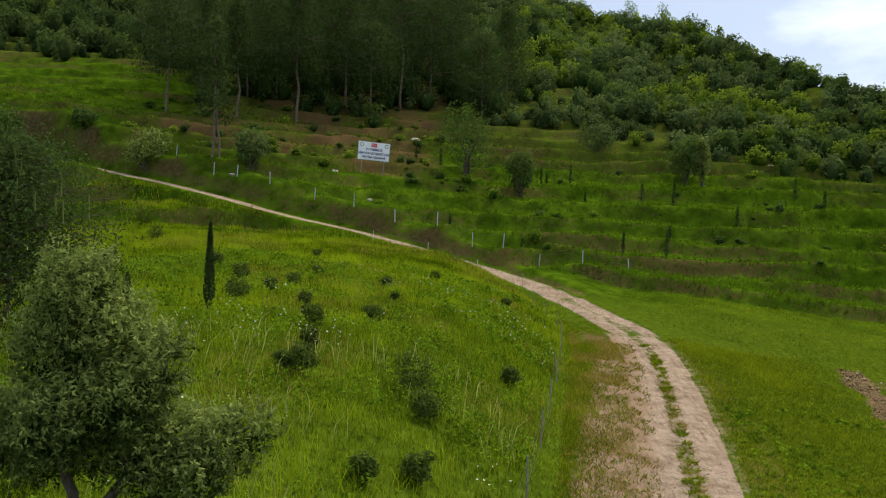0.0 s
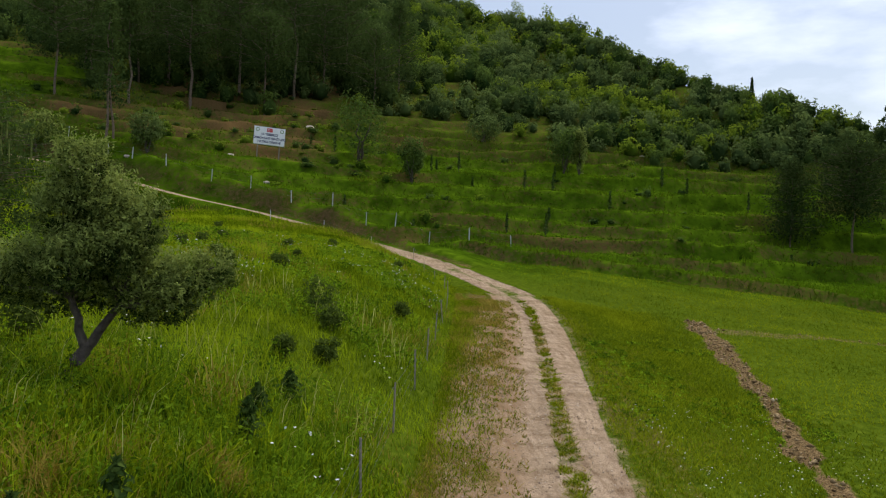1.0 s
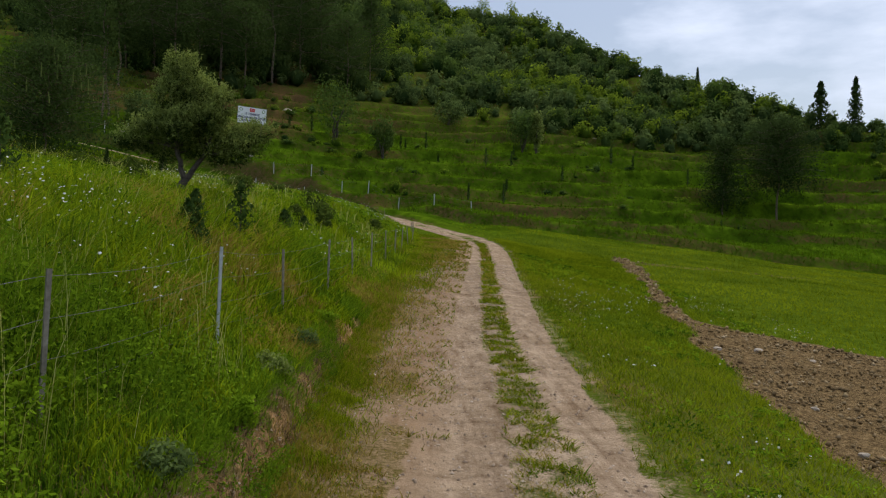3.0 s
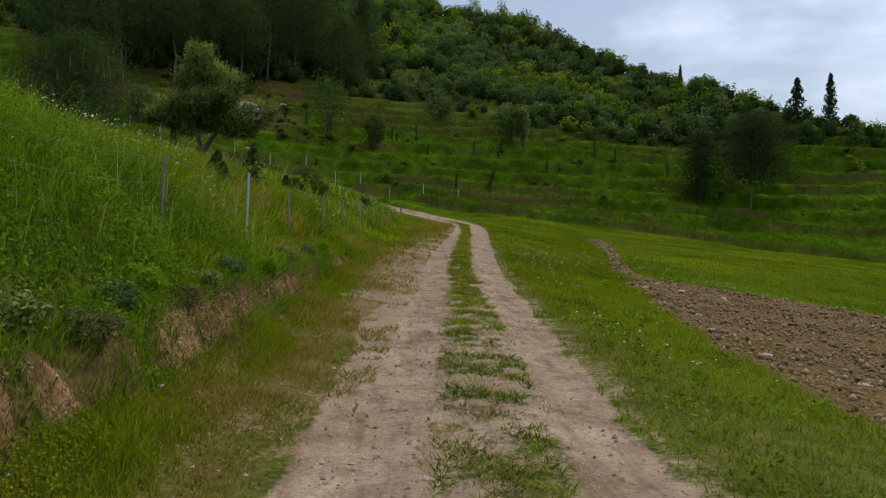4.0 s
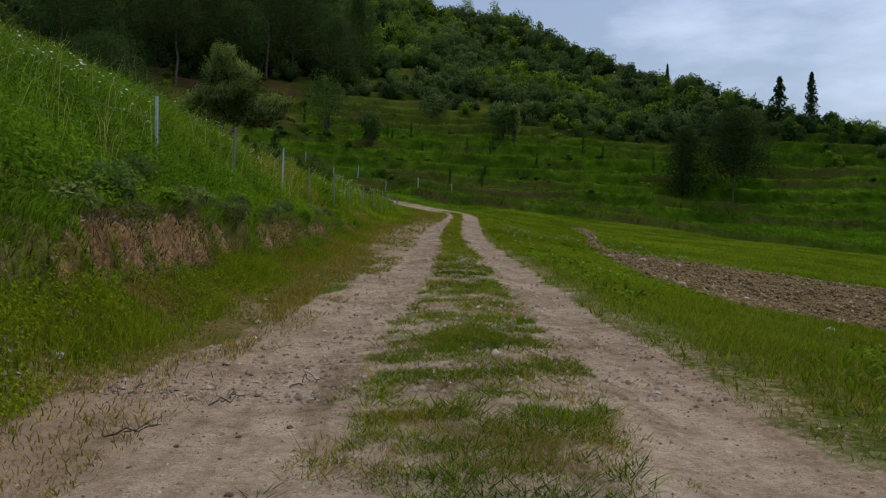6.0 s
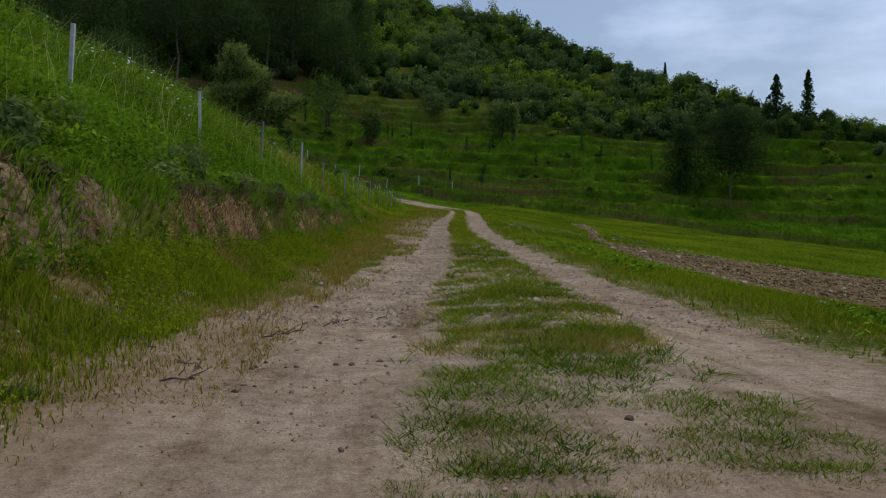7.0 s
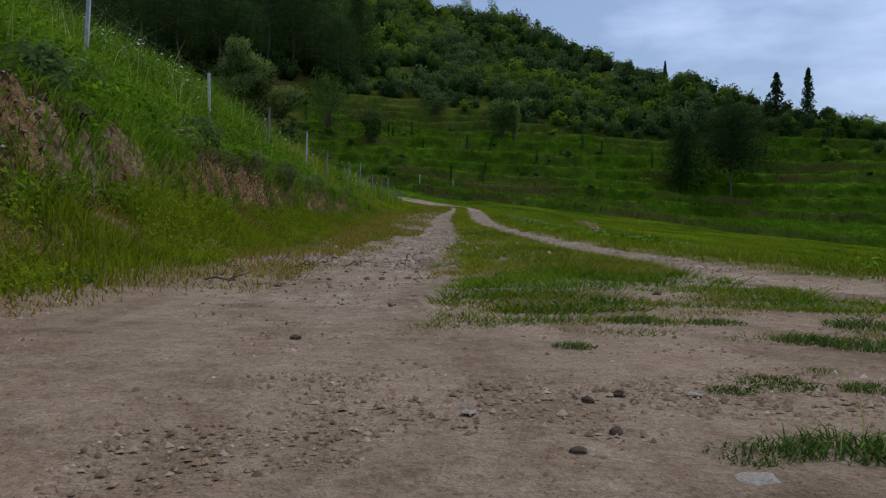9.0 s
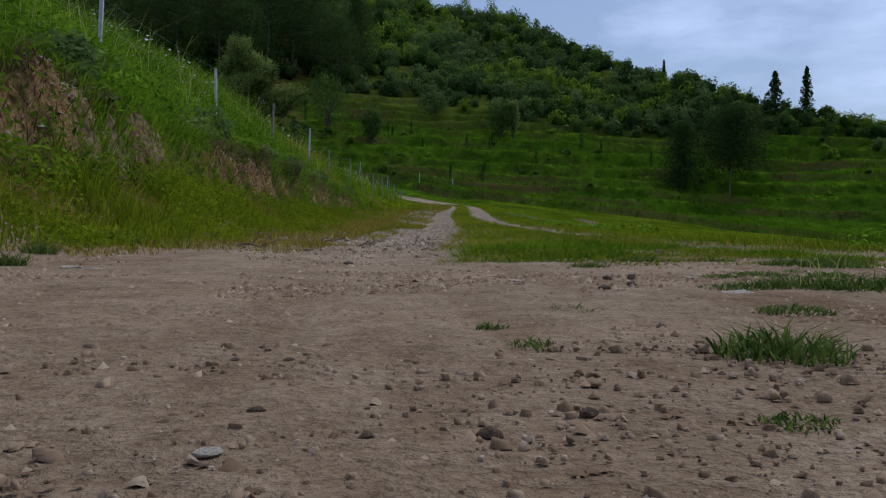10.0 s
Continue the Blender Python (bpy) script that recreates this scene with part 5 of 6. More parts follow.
grass("dry_crown_grass", "withered grass on the crown of the track", M_STRAW, stand(x, y), rng_g.uniform(0.015, 0.05, len(x)) * (1 + y / 25),
      rng_g.uniform(0.0025, 0.005, len(x)) * (1 + y / 9), 4, 0.9)
# turf right of the track
u, y = scatter(rng_g, 230000, 0.9, 9, 0.3, 62, 1.6)
x = road_x(y) + u
dirt, plough, bare, dry = masks(x, y)
keep = (u > track(y)[3] - 0.05) & (rng_g.random(len(x)) > smooth01((u - 4.5) / 4.5)) & (rng_g.random(len(x)) > 1.3 * np.maximum(dirt, plough)) & (0.6 * vnoise(x / 0.25, y / 0.25, 170) + 0.4 * vnoise(x / 0.9, y / 0.9, 173) > 0.5 * smooth01((1.7 - u) / 0.7))
x, y, u = x[keep], y[keep], u[keep]
lush = vnoise(x / 2.2, y / 4, 171)
grass("meadow_turf", "short bright turf along the road", M_SHORT, stand(x, y), rng_g.uniform(0.03, 0.09, len(x)) * (0.6 + 0.8 * lush) * (0.3 + 0.7 * smooth01(y / 6)) * (1 + y / 60),
      rng_g.uniform(0.004, 0.009, len(x)) * (1 + y / 11), 5, 0.5, spread=0.28, tint=0.5 * (lush - 0.5) + 0.05 - 0.25 * smooth01((8 - y) / 6))
u, y = scatter(rng_g, 90000, 0.85, 4.2, 0.5, 9, 1.2)
x = road_x(y) + u
dirt, plough, bare, dry = masks(x, y)
keep = (u > track(y)[3] - 0.05) & (rng_g.random(len(x)) > 1.2 * dirt) & (0.6 * vnoise(x / 0.18, y / 0.18, 175) + 0.4 * vnoise(x / 0.7, y / 0.7, 174) > 0.5 * smooth01((1.7 - u) / 0.7))
x, y = x[keep], y[keep]
grass("near_turf", "short turf at the edge of the track", M_SHORT, stand(x, y), rng_g.uniform(0.018, 0.055, len(x)) * (0.35 + 0.65 * smooth01(y / 5)),
      rng_g.uniform(0.003, 0.006, len(x)), 15, 0.6, tint=0.4 * (vnoise(x / 0.8, y / 0.8, 176) - 0.5) - 0.22 * smooth01((7 - y) / 5))
# withered blades in the turf beside the rut
u, y = scatter(rng_g, 60000, 1.0, 5, 1.5, 50, 1.5)
x = road_x(y) + u
keep = (vnoise(x / 0.8, y / 1.6, 179) + 0.3 * smooth01((2.6 - u) / 1.2) + rng_g.normal(0, 0.1, len(x)) > 0.60) & (rng_g.random(len(x)) > masks(x, y)[0])
x, y = x[keep], y[keep]
grass("dry_turf", "withered yellow blades in the turf", M_STRAW, stand(x, y), rng_g.uniform(0.02, 0.06, len(x)) * (0.4 + 0.6 * smooth01(y / 5)), rng_g.uniform(0.004, 0.008, len(x)) * (1 + y / 11), 25, 0.6)
# weeds with pale leaves in the turf
u, y = scatter(rng_g, 2600, 1.3, 7.5, 3, 50, 1.2)
x = road_x(y) + u
keep = (vnoise(x / 2, y / 3, 177) > 0.45) & (masks(x, y)[1] < 0.3)
x, y = np.repeat(x[keep], 14), np.repeat(y[keep], 14)
spread = rng_g.uniform(0.03, 0.11, len(x) // 14).repeat(14)
x, y = x + rng_g.normal(0, 1, len(x)) * spread, y + rng_g.normal(0, 1, len(x)) * spread
p = stand(x, y, 0.0)
p[:, 2] += rng_g.uniform(0.03, 0.10, len(x))
v, f = leaf_quads(rng_g, p, np.array([0, 0, 1.0]) + 0 * p, rng_g.uniform(0.02, 0.045, len(x)) * (1 + y / 25), rng_g.uniform(0.012, 0.022, len(x)) * (1 + y / 25), 0.5)
tagged(new("turf_weeds", mesh_from("turf_weeds", v, f, M_LUSH, np.repeat(np.clip(rng_g.choice([0.1, 0.3, 0.9], len(x) // 14).repeat(14) + rng_g.normal(0, 0.15, len(x)), 0, 1), 4))),
       "pale broad-leaved weeds in the turf", "weeds", kind="stuff")
# withered litter on the gravel beside the left rut
u, y = scatter(rng_g, 120000, -3.0, -0.95, 2.2, 60, 1.4)
x = road_x(y) + u
clump = 0.6 * vnoise(x / 0.25, y / 0.25, 178) + 0.4 * vnoise(x / 1.1, y / 1.1, 179)
keep = (clump > 0.52) & (bank_foot(y) < x) & (rng_g.random(len(x)) < 1 - 0.72 * smooth01((y - 13) / 9))
x, y = x[keep], y[keep]
green = rng_g.random(len(x)) < 0.45
for name, pick, mat in (("gravel_weeds", green, M_SHORT), ("gravel_litter", ~green, M_STRAW)):
    grass(name, "low weeds in the gravel beside the rut" if mat is M_SHORT else "brown withered litter on the gravel beside the rut", mat, stand(x[pick], y[pick]),
          rng_g.uniform(0.015, 0.06, pick.sum()) * (0.45 + 0.55 * smooth01((y[pick] - 2) / 8)) * (1 + y[pick] / 30), rng_g.uniform(0.004, 0.008, pick.sum()) * (0.4 + y[pick] / 8), 16, 0.9, tint=-0.15)
# orange withered grass between the fence and the far stretch of the road
u, y = scatter(rng_g, 60000, -4.0, -1.75, 15, 60, 1.2)
x = road_x(y) + u
keep = (rng_g.random(len(x)) > 1.3 * masks(x, y)[0]) & (x > fence_x(y) - 0.3) & (bank_foot(y) < x + 0.1)
x, y = x[keep], y[keep]
dryer = vnoise(x / 0.9, y / 2, 185) + rng_g.normal(0, 0.15, len(x)) > 0.54
for name, pick, mat, label in (("withered_verge", dryer, M_STRAW, "orange withered grass beside the road"), ("green_verge", ~dryer, M_SHORT, "green grass among the withered verge")):
    grass(name, label, mat, stand(x[pick], y[pick]), rng_g.uniform(0.05, 0.16, pick.sum()), rng_g.uniform(0.006, 0.011, pick.sum()) * (y[pick] / 12), 19, 0.45)
# the field beyond
x, y = scatter(rng_g, 130000, 4, 62, 16, 82, 0.9)
dirt, plough, bare, dry = masks(x, y)
u = x - road_x(y)
keep = (u > 3) & (y < foot_y(x) + 0.3) & (rng_g.random(len(x)) > np.where(y > 30, 0.85, 1.25) * plough) & (rng_g.random(len(x)) < 0.15 + 0.85 * smooth01((u - 3) / 4))
x, y = x[keep], y[keep]
grass("field_grass", "mown green field grass", M_SHORT, stand(x, y), rng_g.uniform(0.06, 0.17, len(x)), rng_g.uniform(0.03, 0.07, len(x)), 6, 0.5, spread=0.12, root=0.08,
      tint=0.05 + 0.6 * (vnoise(x / 5, y / 5, 172) - 0.5) + 0.7 * (vnoise(x / 1.3, y / 1.3, 168) - 0.5))
# grass of the slope and the verges behind and beside the landing place
x, y = scatter(rng_g, 50000, -24, 6, -9, 15)
dirt, plough, bare, dry = masks(x, y)
w, u = bank_foot(y) - x, x - road_x(y)
ragged = fbm(x, y, 1.5, 137, 2)
left = (w > 0.1) & ((x < -6 + 1.5 * ragged) | (y < 2 + 0.6 * ragged))
right = (u > 1.3) & (y < 1.2 + 0.5 * ragged)
keep = (left | right) & (rng_g.random(len(x)) > 1.2 * np.maximum.reduce([dirt, plough, bare])) & (rng_g.random(len(x)) < smooth01((24 + x) / 6) * smooth01((y + 9) / 4))
x, y = x[keep], y[keep]
tall = np.where(x < road_x(y), 0.25 + 0.3 * vnoise(x / 1.5, y / 1.5, 138), 0.07) * rng_g.uniform(0.6, 1.2, len(x))
grass("outer_grass", "tall grass farther up the near slope", M_GRASS, stand(x, y), tall, rng_g.uniform(0.016, 0.028, len(x)), 30, 0.4, tint=-0.1)
# flowering meadow left of the fence
x, y = scatter(rng_g, 340000, -36, 3, 12, 90, 1.3)
w = fence_x(y) - x
d_far, _ = far_road(x, y)
keep = ((w > -0.7) | ((y > 26) & (x - road_x(y) < -2.3))) & (w < 6 + 0.45 * y) & ((d_far < -1.9) | (y < 62))
x, y, w = x[keep], y[keep], w[keep]
patch, big = vnoise(x / 1.2, y / 1.2, 180), vnoise(x / 6, y / 6, 181)
tall = (0.22 + 0.25 * patch + 0.1 * big + 0.2 * smooth01(w / 0.8) * smooth01((32 - y) / 8)) * rng_g.uniform(0.6, 1.3, len(x)) * np.where(w < 0, 0.6, 1.0)
wide = rng_g.uniform(0.007, 0.014, len(x)) * np.maximum(1, y / 15)
brown = (vnoise(x / 2.5, y / 3.5, 182) + 0.15 * smooth01((32 - y) / 8) > 0.62) & (rng_g.random(len(x)) < 0.28)
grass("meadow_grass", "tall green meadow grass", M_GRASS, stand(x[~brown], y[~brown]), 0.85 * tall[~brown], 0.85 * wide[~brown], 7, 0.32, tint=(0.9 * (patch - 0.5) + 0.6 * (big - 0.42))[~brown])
grass("dry_meadow_grass", "reddish dry stalks in the meadow", M_STRAW, stand(x[brown], y[brown]), tall[brown] * 0.9, wide[brown] * 0.7, 8, 0.3)
# low leafy clumps all over the meadow
x, y = scatter(rng_g, 9000, -17, 2, 20, 66, 1.4)
w = fence_x(y) - x
keep = (w > 0.2) & (0.6 * vnoise(x / 2.2, y / 2.2, 193) + 0.4 * vnoise(x / 0.8, y / 0.8, 194) > 0.46)
x, y = np.repeat(x[keep], 11), np.repeat(y[keep], 11)
spread = rng_g.uniform(0.08, 0.26, len(x) // 11).repeat(11)
x, y = x + rng_g.normal(0, 1, len(x)) * spread, y + rng_g.normal(0, 1, len(x)) * spread
p = stand(x, y, 0.0)
p[:, 2] += rng_g.uniform(0.10, 0.42, len(x))
v, f = leaf_quads(rng_g, p, np.array([0.0, -0.4, 1.0]) + 0 * p, rng_g.uniform(0.04, 0.09, len(x)) * (0.6 + y / 40), rng_g.uniform(0.02, 0.04, len(x)) * (0.6 + y / 40), 0.8)
tagged(new("meadow_herbs", mesh_from("meadow_herbs", v, f, M_LUSH, np.repeat(np.clip(rng_g.uniform(0.05, 0.95, len(x) // 11).repeat(11) + rng_g.normal(0, 0.12, len(x)), 0, 1), 4))),
       "leafy green herbs in clumps all over the meadow", "weeds", kind="stuff")
# denser mixed growth along the fence
x, y = scatter(rng_g, 150000, -8, 0.6, 11, 32, 1.2)
w = fence_x(y) - x
keep = (w > -0.75) & (w < 5) & (rng_g.random(len(x)) < (1 - 0.2 * np.maximum(w, 0)) * smooth01((y - 10.5) / 3) * smooth01((33 - y) / 6))
x, y, w = x[keep], y[keep], w[keep]
kind = 0.6 * vnoise(x / 0.9, y / 1.3, 186) + 0.4 * vnoise(x / 0.3, y / 0.3, 187) + rng_g.normal(0, 0.06, len(x))
tall = (0.12 + 0.36 * vnoise(x / 0.7, y / 0.7, 188)) * rng_g.uniform(0.55, 1.2, len(x)) * np.where(w < 0, 0.55, 1.0 + 0.5 * smooth01(w / 0.8))
for name, pick, mat, label in (("fence_grass", (kind > 0.42) & (kind < 0.66), M_GRASS, "bright tall grass along the wire fence"), ("orange_grass", kind >= 0.66, M_STRAW, "orange ripening grass along the wire fence"),
                               ("deep_grass", kind <= 0.42, M_LUSH, "deep green herbs along the wire fence")):
    grass(name, label, mat, stand(x[pick], y[pick]), tall[pick], rng_g.uniform(0.009, 0.018, pick.sum()) * np.maximum(1, y[pick] / 15), 29, 0.48, True, spread=0.3, root=0.2)
x, y = scatter(rng_g, 5600, -8, 0.2, 7, 32, 1.3)
w = fence_x(y) - x
keep = (w > -0.4) & (vnoise(x / 1.4, y / 1.4, 189) + 0.22 * smooth01((16 - y) / 4) > 0.48)
x, y = np.repeat(x[keep], 26), np.repeat(y[keep], 26)
spread = rng_g.uniform(0.06, 0.2, len(x) // 26).repeat(26)
x, y = x + rng_g.normal(0, 1, len(x)) * spread, y + rng_g.normal(0, 1, len(x)) * spread
p = stand(x, y, 0.0)
p[:, 2] += rng_g.uniform(0.10, 0.48, len(x)) * (0.6 + 0.6 * vnoise(x / 0.5, y / 0.5, 192))
v, f = leaf_tris(rng_g, p, np.array([0.2, -0.3, 1.0]) + 0 * p, rng_g.uniform(0.035, 0.080, len(x)), rng_g.uniform(0.014, 0.030, len(x)), 0.9)
tagged(new("fence_herbs", mesh_from("fence_herbs", v, f, M_LUSH, np.repeat(np.clip(0.22 + 0.4 * (spread - 0.06) / 0.14 + rng_g.normal(0, 0.2, len(x)), 0, 1), 3))),
       "leafy green herbs along the wire fence", "weeds", kind="stuff")
# pale bending seed stalks
x, y = scatter(rng_g, 4500, -16, 0.5, 4, 44, 0.9)
w = fence_x(y) - x
keep = (w > 0.1) & (vnoise(x / 1.8, y / 1.8, 190) > 0.5)
x, y = x[keep], y[keep]
grass("seed_stalks", "pale bending oat stalks above the meadow", M_SEED, stand(x, y), rng_g.uniform(0.5, 0.95, len(x)), rng_g.uniform(0.006, 0.010, len(x)) * np.maximum(1, y / 20), 9, 0.38, True, drift=(0.15, -0.05))
x, y = scatter(rng_g, 1700, -6, -0.6, 3, 17)
w = fence_x(y) - x
keep = (w > -0.5) & (vnoise(x / 1.5, y / 1.5, 191) > 0.4)
x, y = x[keep], y[keep]
grass("oat_stalks", "pale bending oat stalks on the slope", M_SEED, stand(x, y), rng_g.uniform(0.55, 1.05, len(x)), rng_g.uniform(0.003, 0.006, len(x)), 26, 0.24, True, drift=(0.06, -0.03))
# terraces
x, y = scatter(rng_g, 150000, -72, 92, 74, 130)
d_far, _ = far_road(x, y)
edge = 121 + 5 * fbm(x, y, 14, 95, 2) + np.where(x < -5, 0.18 * np.minimum(0, x + 5), 0)
woods = (x < -3) & (x > -42) & (y > 96)
keep = (np.abs(d_far) > 2.0) & (y < edge) & (y > foot_y(x)) & ~((d_far > 0) & (d_far < 3.2) & (rng_g.random(len(x)) < 0.75) & (y > 80))
keep &= rng_g.random(len(x)) < np.where(woods, 0.08 + 0.75 * smooth01((vnoise(x / 4, y / 2.5, 98) * -1 + 0.75) / 0.4), 1.0)
x, y = x[keep], y[keep]
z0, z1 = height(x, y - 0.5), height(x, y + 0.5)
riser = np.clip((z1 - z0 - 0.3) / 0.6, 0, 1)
patch, lump = vnoise(x / 6, y / 3, 200), vnoise(x / 1.7, y / 1.1, 201)
rough = rng_g.random(len(x)) < 0.06 + 0.55 * riser * (0.4 + 0.8 * vnoise(x / 7, y / 2, 202)) + 0.5 * woods[keep]
_, _, phase = hill_form(x, y)
phase = phase - np.floor(phase)
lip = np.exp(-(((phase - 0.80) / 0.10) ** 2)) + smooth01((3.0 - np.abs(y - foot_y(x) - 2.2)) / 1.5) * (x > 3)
tall = (0.08 + 0.20 * lump * lump + 0.10 * patch + 0.26 * np.minimum(lip, 1) * (0.3 + lump)) * rng_g.uniform(0.6, 1.3, len(x))
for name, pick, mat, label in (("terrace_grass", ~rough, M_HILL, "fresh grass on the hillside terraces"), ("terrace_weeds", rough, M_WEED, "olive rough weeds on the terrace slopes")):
    # tint darkens risers and brightens lips: light and shade put into the colour
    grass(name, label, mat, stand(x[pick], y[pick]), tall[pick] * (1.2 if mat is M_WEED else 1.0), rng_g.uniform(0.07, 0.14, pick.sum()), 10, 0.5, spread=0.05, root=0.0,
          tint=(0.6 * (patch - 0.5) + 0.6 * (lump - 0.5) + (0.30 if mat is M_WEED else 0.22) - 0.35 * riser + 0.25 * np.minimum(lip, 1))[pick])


# ---- flowers ----
def flowers(name, label, x, y, lift, size, seed):
    """White flower heads: a small tilted six-petal disc on each stalk."""
    rng = np.random.default_rng(seed)
    n = len(x)
    c = stand(x, y)
    c[:, 2] += lift
    normal = unit(np.array([0, -0.3, 1.0]) + rng.normal(0, 0.35, (n, 3)))
    a = unit(np.cross(normal, rng.normal(0, 1, (n, 3))))
    b = np.cross(normal, a)
    turn = np.arange(12) * np.pi / 6
    reach = np.where(np.arange(12) % 2 == 0, 1.0, 0.55)[None, :, None] * (size / 2)[:, None, None]
    ring = c[:, None] + (np.cos(turn)[None, :, None] * a[:, None] + np.sin(turn)[None, :, None] * b[:, None]) * reach
    v = np.concatenate([c[:, None] + normal[:, None] * (0.12 * size)[:, None, None], ring], 1).reshape(-1, 3)
    tri = np.array([[0, 1 + k, 1 + (k + 1) % 12] for k in range(12)])
    f = (tri[None] + 13 * np.arange(n)[:, None, None]).reshape(-1, 3)
    tone = np.repeat(np.clip(0.6 + rng.normal(0, 0.2, n), 0, 1), 13)
    return tagged(new(name, mesh_from(name, v, f, M_PETAL, tone)), label, "flowers", kind="stuff")


x, y = scatter(rng_g, 1300, -6, -1.2, 10.2, 21, 1.2)
keep = (fence_x(y) - x > 0.1) & (vnoise(x / 1.1, y / 1.1, 210) > 0.56)
flowers("wild_carrot_flowers", "white umbel flowers in the grass behind the fence", x[keep], y[keep], rng_g.uniform(0.38, 0.72, keep.sum()), rng_g.uniform(0.016, 0.050, keep.sum()), 11)
x, y = scatter(rng_g, 1500, -9, 2, 26, 62)
keep = (fence_x(y) - x > 0.2) & (vnoise(x / 2.6, y / 2.6, 211) > 0.66)
flowers("meadow_daisies", "white daisies scattered over the meadow", x[keep], y[keep], rng_g.uniform(0.35, 0.6, keep.sum()), rng_g.uniform(0.035, 0.07, keep.sum()), 12)


x, y = scatter(rng_g, 2600, 3, 13, 12, 40)
u = x - road_x(y)
keep = (u > 1.5) & (masks(x, y)[1] < 0.2) & (vnoise(x / 1.3, y / 2.2, 212) > 0.60)
flowers("turf_daisies", "small white daisies in the turf beside the road", x[keep], y[keep], rng_g.uniform(0.05, 0.10, keep.sum()), rng_g.uniform(0.018, 0.045, keep.sum()), 14)


# ---- fences ----
def angle_post(tall, wide=0.04, thick=0.006):
    """An L-section steel post."""
    bm = bmesh.new()
    outline = [(0, 0), (wide, 0), (wide, thick), (thick, thick), (thick, wide), (0, wide)]
    low = [bm.verts.new((x, y, -0.3)) for x, y in outline]
    high = [bm.verts.new((x, y, tall)) for x, y in outline]
    for k in range(6):
        j = (k + 1) % 6
        bm.faces.new((low[k], low[j], high[j], high[k]))
    bm.faces.new(high)
    bm.faces.new(low[::-1])
    return bm


def fence(name, label, posts, wires, mats, seed, wire_r=0.0015, wide=0.030):
    """Posts (x, y, height above ground) with sagging wires between them."""
    rng = np.random.default_rng(seed)
    x0, y0, _ = posts[0]
    ob = thing(name, on_ground(x0, y0), label, "fence")
    base = np.array(ob.location)
    tops = []
    for k, (x, y, tall) in enumerate(posts):
        post = part_bm("post", angle_post(tall, wide), mats[k % len(mats)], ob)
        at = np.array(on_ground(x, y)) - base
        lean = (rng.normal(0, 2.2), rng.normal(1.5, 2.0))
        post.matrix_local = pose(*at, lean[0], lean[1], rng.uniform(0, 90))
        up = post.matrix_local.to_3x3() @ Vector((0, 0, 1))
        tops.append((at, np.array(up), tall))
    for share in wires:
        for (a, ua, ta), (b, ub, tb) in zip(tops[:-1], tops[1:]):
            t = np.linspace(0, 1, 7)[:, None]
            p = a + ua * ta * share + (b + ub * tb * share - a - ua * ta * share) * t
            p[:, 2] -= 0.05 * np.sin(np.pi * t[:, 0]) * rng.uniform(0.3, 1.3)
            part("wire", *tube(p, np.full(7, wire_r), 4), M_WIRE, ob)
    return ob


NEAR_POSTS = [(-2.78, 0.6, 1.1), (-2.5, 3.9, 1.1), (-2.27, 7.2, 0.86), (-1.87, 10.5, 0.86), (-1.57, 13.7, 1.0), (-1.24, 17.5, 1.06), (-0.96, 21.2, 1.02), (-0.55, 25.2, 1.08),
              (-0.2, 29.3, 1.05), (0.22, 33.3, 1.05), (0.66, 37.4, 1.05), (1.05, 41.5, 1.0), (1.42, 45.6, 1.0), (1.85, 50.3, 1.0), (2.25, 55.0, 1.0),
              (2.45, 58.5, 1.0), (2.4, 63.0, 0.9), (2.0, 67.2, 0.8), (1.4, 72.0, 0.8), (0.7, 76.9, 0.85), (-2.6, 80.0, 0.85), (-6.5, 82.0, 0.85), (-11, 83.4, 0.85)]
fence("wire_fence", "wire fence with thin leaning steel posts on the bank", NEAR_POSTS, (0.95, 0.68, 0.42, 0.2), [M_STEEL, M_STEEL, M_STEEL, M_STEEL, M_RUST, M_STEEL, M_RUST, M_RUST, M_RUST, M_RUST, M_RUST, M_RUST, M_RUST, M_RUST, M_RUST, M_RUST, M_RUST, M_RUST, M_RUST, M_RUST], 31)
FAR_POSTS = [(-31.5, 93.6, 1.1), (-27.3, 92.2, 1.1), (-24.9, 91.5, 1.1), (-21.6, 90.6, 1.1), (-17.4, 89.9, 1.1), (-13.8, 89.2, 1.1), (-10.1, 88.6, 1.15), (-6.4, 87.4, 1.15),
             (-3.4, 85.9, 1.15), (-0.9, 84.9, 1.1), (1.9, 83.9, 1.1), (5.2, 83.2, 1.0), (8.6, 83.0, 1.0)]
fence("hillside_fence", "pale post fence along the foot of the terraces", FAR_POSTS, (0.9, 0.5), [M_STEEL], 32, 0.003, 0.06)


# ---- sign ----
def box_bm(x0, x1, y0, y1, z0, z1, bevel=0.0):
    bm = bmesh.new()
    bmesh.ops.create_cube(bm, size=1.0)
    for v in bm.verts:
        v.co = Vector((x0 + (v.co.x + 0.5) * (x1 - x0), y0 + (v.co.y + 0.5) * (y1 - y0), z0 + (v.co.z + 0.5) * (z1 - z0)))
    if bevel:
        bmesh.ops.bevel(bm, geom=bm.edges[:], offset=bevel, segments=2, affect="EDGES")
    return bm


